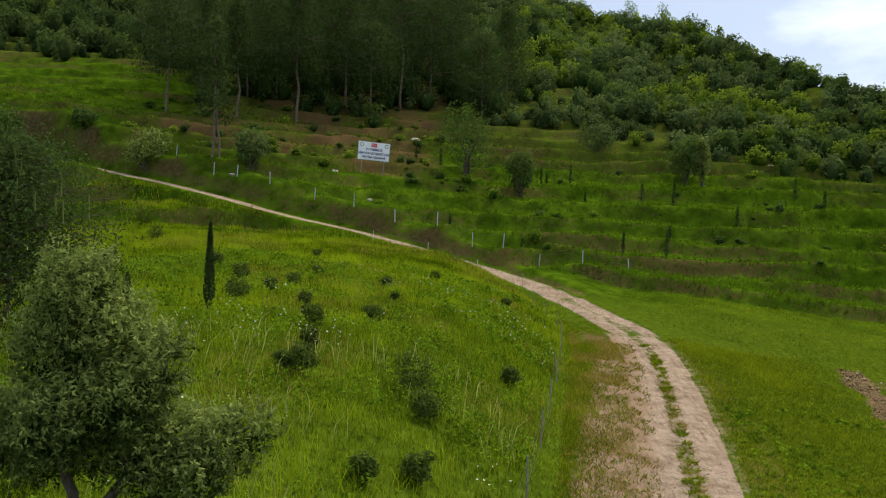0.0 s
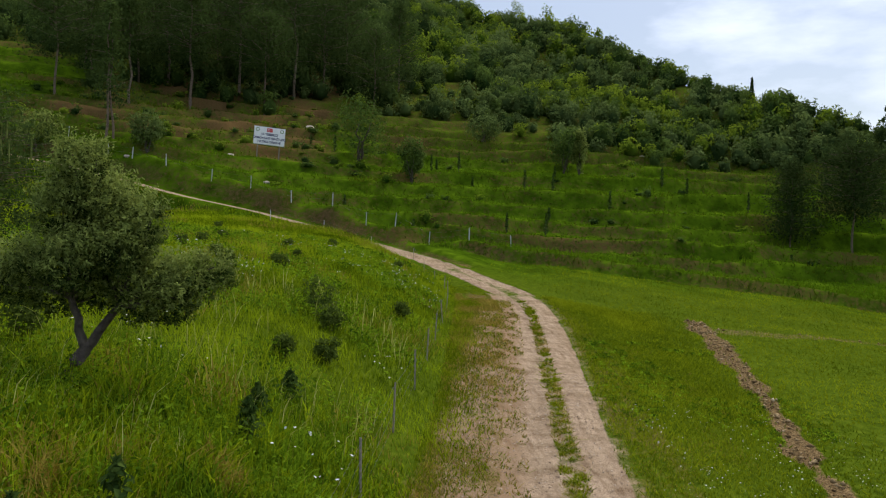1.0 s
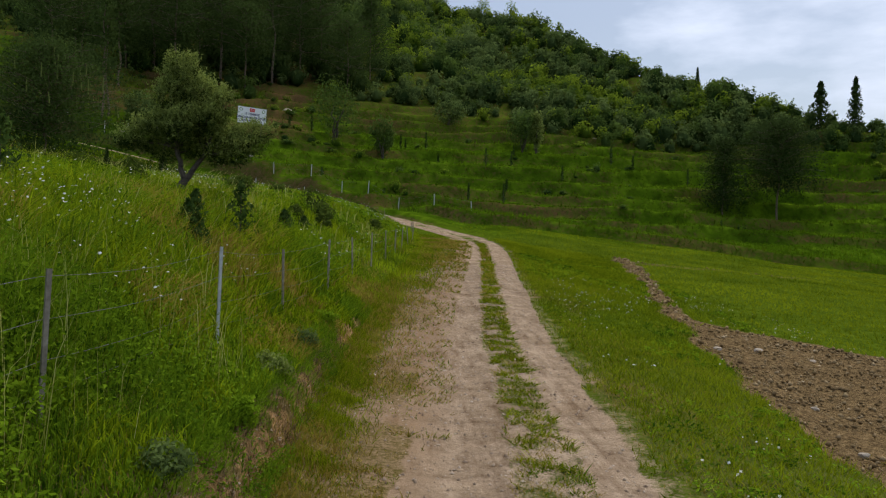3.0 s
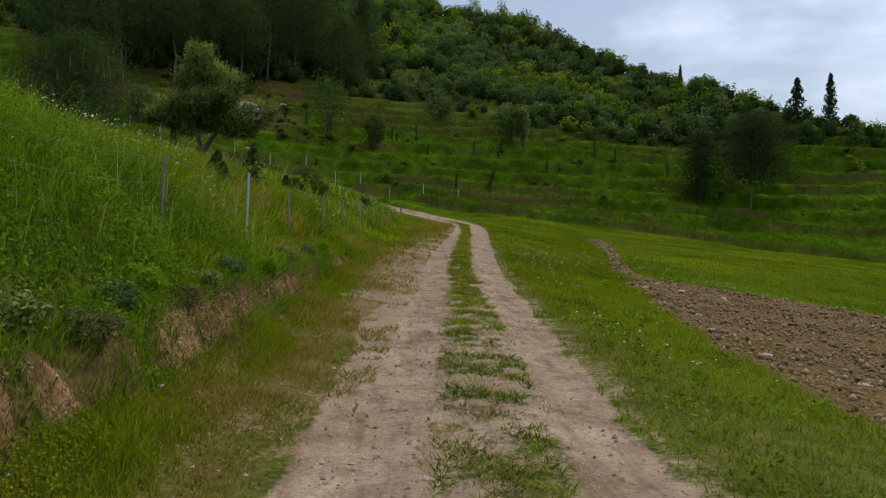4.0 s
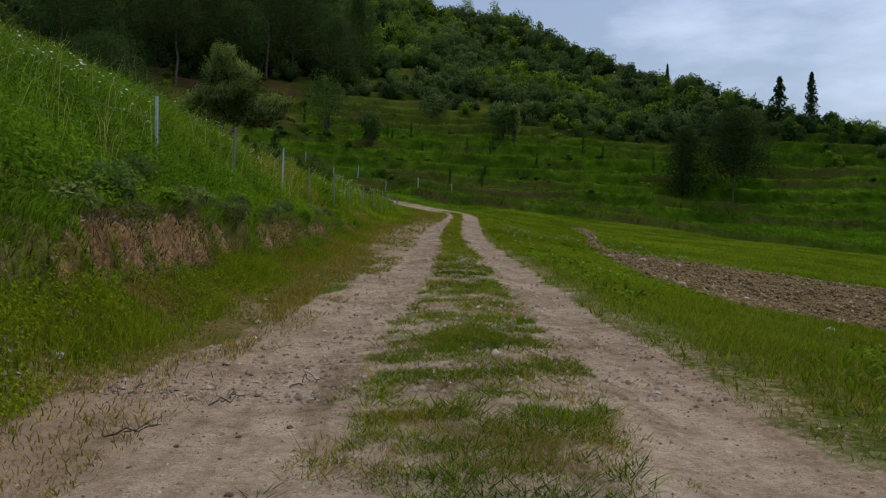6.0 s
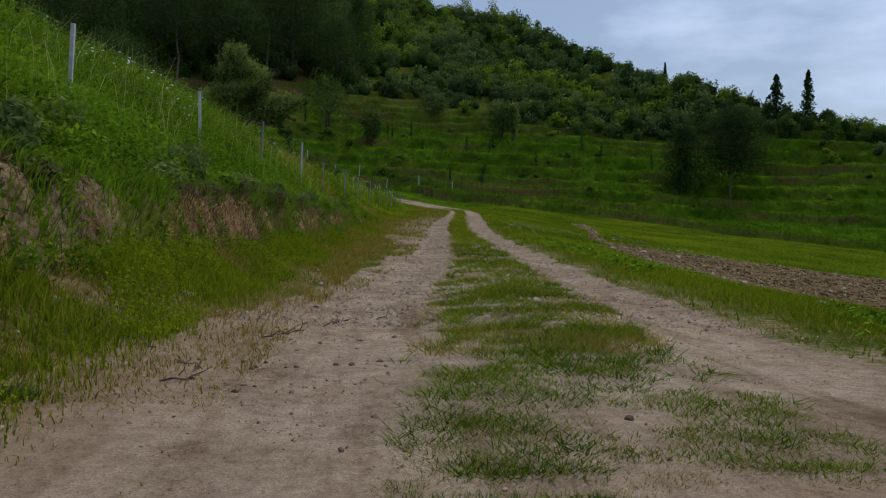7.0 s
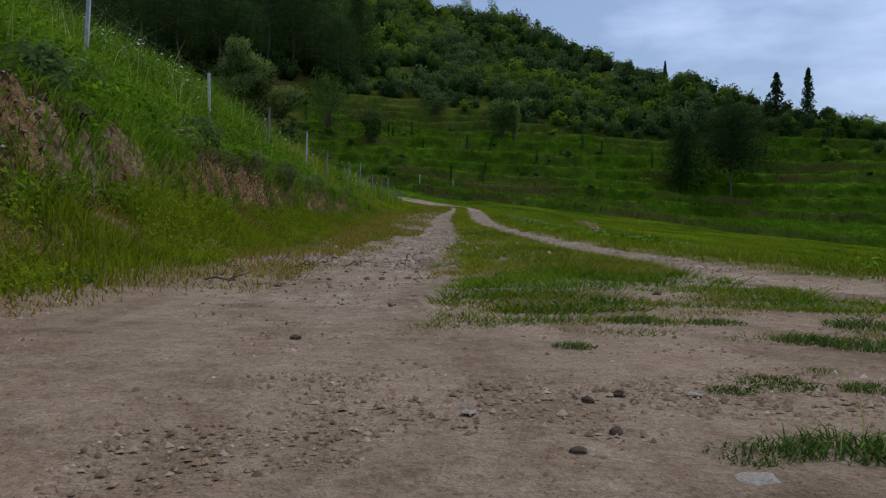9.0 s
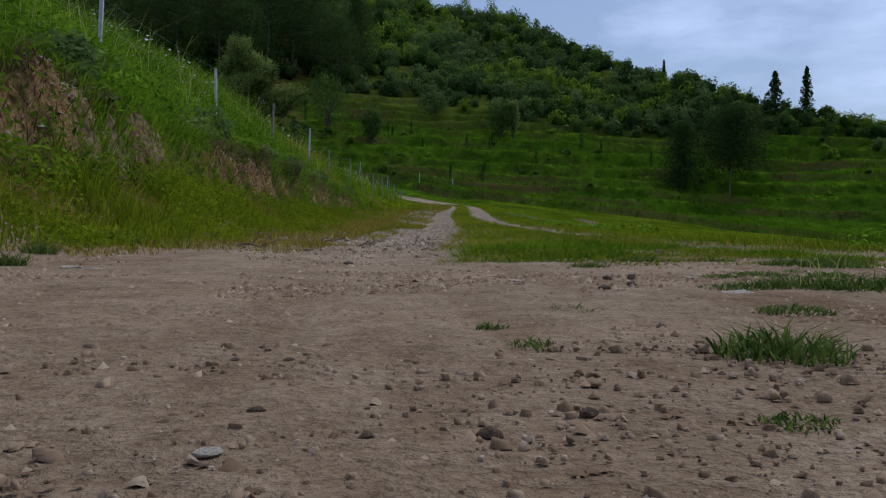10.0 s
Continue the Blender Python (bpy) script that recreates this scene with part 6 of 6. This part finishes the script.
def lettering(name, text, size, at, parent, mat):
    curve = bpy.data.curves.new(name, "FONT")
    curve.body, curve.size, curve.align_x, curve.align_y, curve.extrude, curve.offset = text, size, "CENTER", "CENTER", 0.004, 0.012
    temp = bpy.data.objects.new(name, curve)
    scene.collection.objects.link(temp)
    me = bpy.data.meshes.new_from_object(temp.evaluated_get(bpy.context.evaluated_depsgraph_get()))
    bpy.data.objects.remove(temp)
    me.materials.clear()
    me.materials.append(mat)
    ob = new(name, me)
    ob.parent = parent
    ob.matrix_local = pose(*at, 90, 0, 0)
    return ob


def disc_bm(r, x, z, y, depth, sides=28):
    bm = bmesh.new()
    ring = [bm.verts.new((x + r * math.cos(2 * math.pi * k / sides), y, z + r * math.sin(2 * math.pi * k / sides))) for k in range(sides)]
    face = bm.faces.new(ring)
    got = bmesh.ops.extrude_face_region(bm, geom=[face])
    for v in got["geom"]:
        if isinstance(v, bmesh.types.BMVert):
            v.co.y -= depth
    bmesh.ops.recalc_face_normals(bm, faces=bm.faces[:])
    return bm


def crescent_bm(r, x, z, y, depth):
    bm = bmesh.new()
    outer = [(x + r * math.cos(a), z + r * math.sin(a)) for a in np.linspace(0.62, 2 * math.pi - 0.62, 24)]
    inner = [(x + 0.26 * r + 0.78 * r * math.cos(a), z + 0.78 * r * math.sin(a)) for a in np.linspace(2 * math.pi - 0.84, 0.84, 24)]
    front = [bm.verts.new((px, y - depth, pz)) for px, pz in outer + inner]
    n = len(outer)
    for k in range(n - 1):
        bm.faces.new((front[k], front[k + 1], front[2 * n - 2 - k], front[2 * n - 1 - k]))
    return bm


sign = thing("sign_board", on_ground(-14.1, 99.1), "large white information board with a red flag on two posts", "sign")
sign.rotation_euler = (0, radians(3.2), radians(21))
SIGN_Z = 15.45 - ground_at(-14.1, 99.1)
part_bm("board", box_bm(-1.55, 1.55, -0.03, 0.03, SIGN_Z - 0.86, SIGN_Z + 0.86, 0.012), M_WHITE, sign)
for s in (-1.1, 1.1):
    part_bm("post", box_bm(s - 0.05, s + 0.05, 0.034, 0.134, -0.4, SIGN_Z + 0.7, 0.008), M_RUST, sign)
part_bm("frame", box_bm(-1.59, 1.59, 0.0, 0.033, SIGN_Z + 0.862, SIGN_Z + 0.9), M_STEEL, sign)
part_bm("frame", box_bm(-1.59, 1.59, 0.0, 0.033, SIGN_Z - 0.9, SIGN_Z - 0.862), M_STEEL, sign)
flag = part_bm("flag_panel", box_bm(-0.28, 0.28, -0.038, -0.034, SIGN_Z + 0.40, SIGN_Z + 0.78), M_RED, sign, "red flag with white crescent")
part_bm("crescent", crescent_bm(0.11, -0.07, SIGN_Z + 0.59, -0.038, 0.004), M_WHITE, flag)
part_bm("star", disc_bm(0.035, 0.09, SIGN_Z + 0.59, -0.038, 0.004, 5), M_WHITE, flag)
for s in (-1.22, 1.22):
    emblem = part_bm("emblem", disc_bm(0.19, s, SIGN_Z + 0.58, -0.032, 0.004), M_GREENINK, sign, "round faded emblem")
    part_bm("emblem_centre", disc_bm(0.12, s, SIGN_Z + 0.58, -0.037, 0.004), M_WHITE, emblem)
lettering("lettering", "15 TEMMUZ", 0.32, (0, -0.034, SIGN_Z + 0.14), sign, M_INK)
lettering("lettering", "DEMOKRASİ ŞEHİTLERİ", 0.30, (0, -0.034, SIGN_Z - 0.24), sign, M_INK)
lettering("lettering", "HATIRA ORMANI", 0.30, (0, -0.034, SIGN_Z - 0.60), sign, M_INK)


# ---- stones, clods and tufts ----
rng_s = np.random.default_rng(5)
STONES = [stone_mesh("stone", rng_s, M_STONE, 0.6, 0.14, 2) for _ in range(4)]
for k, (x, y, size) in enumerate([(-25.5, 91.8, 0.6), (-17.2, 96.6, 0.65), (-13.0, 92.4, 0.7), (28.9, 117.6, 0.95), (-12, 114.6, 1.4), (6.2, 15.4, 0.19),
                                  (6.8, 14.1, 0.18), (-1.17, 4.92, 0.07), (-0.70, 4.4, 0.085), (-0.9, 3.2, 0.06), (5.3, 9.0, 0.12), (8.2, 26.5, 0.2), (9.5, 27.2, 0.22),
                                  (10.4, 26.4, 0.2), (-0.33, 1.02, 0.035), (-0.29, 0.99, 0.025), (0.325, 0.572, 0.034), (0.39, 0.82, 0.018), (0.185, 0.76, 0.016), (0.005, 0.15, 0.008), (7.5, 21, 0.16), (6.6, 18.2, 0.14), (-0.62, 10.1, 0.1), (-0.5, 12.4, 0.1)]):
    ob = new("stone", STONES[k % 4])
    ob.matrix_world = pose(x, y, ground_at(x, y) + size * (0.12 if y > 1.2 else 0.02), 0, 0, 60 * k) @ Matrix.Diagonal((size / 2, size / 2.6, size / (2.4 if y > 1.2 else 6.5), 1))
    tagged(ob, "pale limestone lying in the grass" if y > 3 else "small pale stone on the dirt track", "stone", "loose stones")
CLODS = [stone_mesh("clod", rng_s, M_CLOD, 0.7, 0.11, 2) for _ in range(4)]
for k, (x, y) in enumerate([(0.10, 2.83), (0.15, 2.83), (0.24, 2.9), (0.31, 3.61), (0.16, 3.23), (0.17, 3.48), (0.02, 3.34), (-0.05, 3.12), (-0.13, 3.6), (-0.30, 2.68), (-0.28, 2.52),
                            (-0.14, 2.37), (-0.36, 2.88), (-0.10, 2.44), (-0.37, 2.79), (-0.14, 2.76), (-0.19, 2.84), (-0.15, 2.73), (-0.12, 2.85), (-0.15, 3.13), (-0.05, 2.77),
                            (-0.02, 2.78), (-0.15, 3.19), (-0.33, 2.86), (0.52, 4.13), (0.43, 4.88), (0.01, 1.23), (0.29, 0.80), (0.325, 0.826), (0.78, 1.99), (0.24, 0.64),
                            (0.28, 0.69), (0.21, 0.40), (0.01, 0.28), (-0.01, 0.28), (0.19, 0.37), (0.04, 0.16), (0.01, 0.19), (0.10, 0.18), (0.07, 0.16)]):
    size = rng_s.uniform(0.010, 0.027) if y > 1.5 else 0.015 if y > 1 else 0.012 if y > 0.5 else rng_s.uniform(0.004, 0.007)
    ob = new("clod", CLODS[k % 4])
    ob.matrix_world = pose(x, y, ground_at(x, y) + size * 0.02, 0, 0, 77 * k) @ Matrix.Diagonal((size / 2, size / 2.4, size / 2.2, 1))
    tagged(ob, "small dark clod of earth on the pale track", "clod", "dark clods")


def pebbles(name, label, mat, x, y, size, seed, sink=0.3, sides=8):
    """Many small broken stones in one mesh: jittered octahedra."""
    rng = np.random.default_rng(seed)
    n = len(x)
    a = rng.uniform(0, 2 * np.pi, n)
    if sides == 13:
        ring = np.arange(5) * 2 * np.pi / 5
        base = np.concatenate([np.stack([np.cos(ring), np.sin(ring), 0 * ring - 0.3], 1), np.stack([0.72 * np.cos(ring + 0.6), 0.72 * np.sin(ring + 0.6), 0 * ring + 0.5], 1)])
        tri = np.array([[k, (k + 1) % 5, 5 + k] for k in range(5)] + [[(k + 1) % 5, 5 + (k + 1) % 5, 5 + k] for k in range(5)] + [[5, 6, 7], [5, 7, 8], [5, 8, 9]])
        v = base[None] * rng.uniform(0.6, 1.25, (n, 10, 1)) * rng.uniform(0.6, 1.25, (n, 1, 3)) + rng.normal(0, 0.17, (n, 10, 3))
        return pebble_mesh(name, label, mat, x, y, size, rng, sink, v, tri, a)
    base = np.array([[1, 0, 0], [-1, 0, 0], [0, 1, 0], [0, -1, 0], [0, 0, 0.8], [0, 0, -0.8]])
    tri = np.array([[0, 2, 4], [2, 1, 4], [1, 3, 4], [3, 0, 4], [2, 0, 5], [1, 2, 5], [3, 1, 5], [0, 3, 5]])[:sides]
    v = base[None] * rng.uniform(0.6, 1.3, (n, 6, 1)) + rng.normal(0, 0.12, (n, 6, 3))
    return pebble_mesh(name, label, mat, x, y, size, rng, sink, v, tri, a)


def pebble_mesh(name, label, mat, x, y, size, rng, sink, v, tri, a):
    n, corners = v.shape[:2]
    c, s = np.cos(a)[:, None], np.sin(a)[:, None]
    v = np.stack([v[..., 0] * c - v[..., 1] * s, v[..., 0] * s + v[..., 1] * c, v[..., 2]], -1) * (size / 2)[:, None, None]
    p = stand(x, y, 0.0)
    p[:, 2] += size * (0.5 - sink) * 0.5
    v = (v + p[:, None]).reshape(-1, 3)
    f = (tri[None] + corners * np.arange(n)[:, None, None]).reshape(-1, 3)
    tone = np.repeat(np.clip(rng.beta(1.6, 2.4, n), 0, 1), corners)
    return tagged(new(name, mesh_from(name, v, f, mat, tone)), label, "gravel", kind="stuff")


x, y = scatter(rng_s, 30000, -1.6, 2.2, 0.06, 5, 1.7)
x2, y2 = scatter(rng_s, 6000, -0.6, 0.9, 0.07, 1.7, 1.4)
x, y = np.concatenate([x, x2]), np.concatenate([y, y2])
dirt, plough, bare, dry = masks(x, y)
keep = (rng_s.random(len(x)) < dirt + 0.1) & (np.hypot(x - 0.04, y + 0.04) > 0.1)
x, y = x[keep], y[keep]
size = rng_s.uniform(0.0012, 0.0050, len(x)) * (0.6 + 0.6 * np.minimum(y, 4)) * rng_s.choice([0.5, 0.6, 0.8, 1, 1.6], len(x))
pebbles("track_gravel", "fine gravel on the trodden track", M_CRUMB, x, y, size, 21, 0.62, 4)
x, y = scatter(rng_s, 70000, -1.5, 7, 4, 42, 1.5)
dirt, plough, bare, dry = masks(x, y)
u = x - road_x(y)
keep = (rng_s.random(len(x)) < np.maximum(0.6 * smooth01((dirt - 0.4) / 0.2), 0.12 * smooth01((0.9 - np.abs(u + 1.7)) / 0.4)) * np.where(np.abs(u) < 2.6, 1, 0))
x, y = x[keep], y[keep]
pebbles("road_stones", "loose stones along the dirt track", M_GRIT, x, y, rng_s.uniform(0.008, 0.032, len(x)) * (0.8 + y / 45) * rng_s.choice([0.6, 0.8, 1, 1.5], len(x)), 22, 0.35, 4)
x, y = scatter(rng_s, 26000, -0.5, 0.75, 0.06, 0.95, 1.35)
keep = (masks(x, y)[0] > 0.3) & (np.hypot(x - 0.04, y + 0.04) > 0.1) & (0.5 * vnoise(x / 0.05, y / 0.05, 230) + 0.5 * rng_s.random(len(x)) > 0.3)
x, y = x[keep], y[keep]
size = rng_s.uniform(0.0010, 0.0036, len(x)) * (0.7 + 1.3 * y) * rng_s.choice([0.5, 0.6, 0.8, 1, 1.7], len(x))
near = y < 0.32
pebbles("earth_crumbs", "brown crumbs of earth on the trodden ground", M_CRUMB, x[near], y[near], size[near], 27, 0.45, 13)
pebbles("track_crumbs", "brown crumbs of earth farther along the track", M_CRUMB, x[~near], y[~near], size[~near], 28, 0.62, 4)
x, y = scatter(rng_s, 120000, 5, 30, 9, 62, 1.3)
dirt, plough, bare, dry = masks(x, y)
keep = rng_s.random(len(x)) < 0.9 * (plough - 0.4)
x, y = x[keep], y[keep]
pebbles("ploughed_clods", "brown clods and stones of the ploughed strip", M_SOIL, x, y, rng_s.uniform(0.026, 0.060, len(x)) * rng_s.choice([0.5, 0.7, 0.9, 1.2, 2.0], len(x)) * (0.7 + y / 50), 23, 0.0, 8)
x, y = scatter(rng_s, 42000, -2.0, 0.5, 0.6, 18)
dirt, plough, bare, dry = masks(x, y)
keep = rng_s.random(len(x)) < bare
pebbles("bank_rubble", "crumbling earth and stones of the cut bank", M_GRIT, x[keep], y[keep], rng_s.uniform(0.008, 0.032, keep.sum()) * rng_s.choice([0.5, 0.7, 1.0, 1.3], keep.sum()), 24, 0.25, 4)

x, y = scatter(rng_s, 6000, -1.5, 2.6, 1.4, 8, 1.2)
keep = (masks(x, y)[0] > 0.5) & (vnoise(x / 0.5, y / 0.5, 231) + rng_s.normal(0, 0.15, len(x)) > 0.5)
x, y = x[keep], y[keep]
pebbles("stray_pebbles", "stray pebbles on the trodden track", M_GRIT, x, y, rng_s.uniform(0.005, 0.013, len(x)) * rng_s.choice([0.5, 0.6, 0.8, 1, 1.8], len(x)) * (0.35 + 0.15 * np.minimum(y, 5)), 29, 0.45, 13)
x, y = scatter(rng_s, 900, -1.5, 2.6, 1.6, 8, 1.2)
keep = (masks(x, y)[0] > 0.4) & (vnoise(x / 0.7, y / 0.7, 232) > 0.5)
pebbles("dark_crumbs", "dark crumbs of earth strewn over the track", M_CLOD, x[keep], y[keep], rng_s.uniform(0.006, 0.016, keep.sum()) * (0.35 + 0.13 * np.minimum(y[keep], 5)), 30, 0.3, 13)

# tufts beside the landing place: x, y, width, height
for k, (x, y, wide, tall) in enumerate([(0.206, 0.277, 0.064, 0.018), (0.112, 0.31, 0.030, 0.008), (0.103, 0.375, 0.020, 0.007), (0.163, 0.452, 0.044, 0.010), (0.152, 0.165, 0.027, 0.005),
                                        (0.30, 0.44, 0.055, 0.008), (0.41, 0.625, 0.09, 0.020), (0.345, 0.618, 0.07, 0.011), (0.375, 0.63, 0.07, 0.015), (0.445, 0.60, 0.09, 0.022), (0.49, 0.61, 0.08, 0.018), (0.676, 1.152, 0.10, 0.016), (0.66, 1.39, 0.12, 0.014), (0.55, 1.43, 0.14, 0.014), (0.56, 0.92, 0.05, 0.010), (0.362, 1.127, 0.07, 0.013), (0.556, 0.83, 0.06, 0.011), (0.49, 0.865, 0.10, 0.008), (0.43, 0.835, 0.06, 0.006),
                                        (-0.42, 1.05, 0.06, 0.03), (-0.55, 1.5, 0.07, 0.035), (-0.62, 2.2, 0.14, 0.05), (0.72, 1.1, 0.12, 0.016), (0.88, 1.35, 0.14, 0.020)]):
    rng = np.random.default_rng(900 + k)
    ob = thing("grass_tuft", on_ground(x, y), "small green grass tuft growing in the bare track", "grass tuft", "grass tufts")
    n = 300 if wide > 0.05 else 90
    r, a = wide * 0.42 * np.sqrt(rng.random(n)), rng.uniform(0, 2 * np.pi, n)
    p = np.stack([r * np.cos(a), r * np.sin(a), np.full(n, -0.001)], 1)
    v, f, kk = blades(rng, p, rng.uniform(0.35, 1.15, n) * tall * (1.1 - 0.6 * r / (wide * 0.42)), np.full(n, max(0.0008, wide * 0.018)) * rng.uniform(0.7, 1.4, n), 1.05, True)
    tone = np.repeat(np.clip(0.06 + 0.75 * rng.random(n) ** 2 + rng.normal(0, 0.08, n), 0, 1), kk)
    # the blades stand in three shoots
    third = np.sort(np.floor(a / (2 * np.pi) * 3).astype(int))
    order = np.argsort(a)
    v, tone, kk3 = v.reshape(n, kk, 3)[order], tone.reshape(n, kk)[order], len(f) // n
    for cluster in range(3):
        m = int((third == cluster).sum())
        if m:
            part("shoot", v[third == cluster].reshape(-1, 3), f[:m * kk3], M_TUFT, ob, tone=tone[third == cluster].ravel())
    if k in (6, 9, 16, 22, 23):
        n = 3
        for j in range(n):
            v, f, kk = blades(rng, p[j:j + 1], rng.uniform(1.4, 2.6, 1) * tall, np.full(1, 0.0011), 0.45, True)
            part("stalk", v, f, M_SEED, ob, "pale dry stalk", tone=np.full(kk, 0.4))
# dry twigs on the gravel
for k, (x, y, long) in enumerate([(-0.35, 2.45, 0.22), (-0.5, 3.0, 0.16), (-0.2, 3.4, 0.18), (0.0, 3.9, 0.16), (-0.62, 3.4, 0.2), (0.25, 4.3, 0.15), (-0.3, 4.0, 0.18)]):
    rng = np.random.default_rng(950 + k)
    ob = thing("twig", (x, y, ground_at(x, y) + 0.008), "thin dry grey twig on the gravel", "twig", "dry twigs")
    a = rng.uniform(0, np.pi)
    end = np.array([math.cos(a) * long, math.sin(a) * long * 0.6, 0.02])
    part("stem", *tube(bent_path(rng, (0, 0, 0), end, 6, 0.012), np.linspace(0.004, 0.0015, 6), 5), M_PINEBARK, ob)
    for s in (0.35, 0.6, 0.8):
        b = end * s + np.array([rng.normal(0, 0.04), rng.normal(0, 0.04), rng.uniform(0.01, 0.05)])
        part("side_shoot", *tube(bent_path(rng, end * s, b, 4, 0.006), np.linspace(0.0022, 0.001, 4), 4), M_PINEBARK, ob)
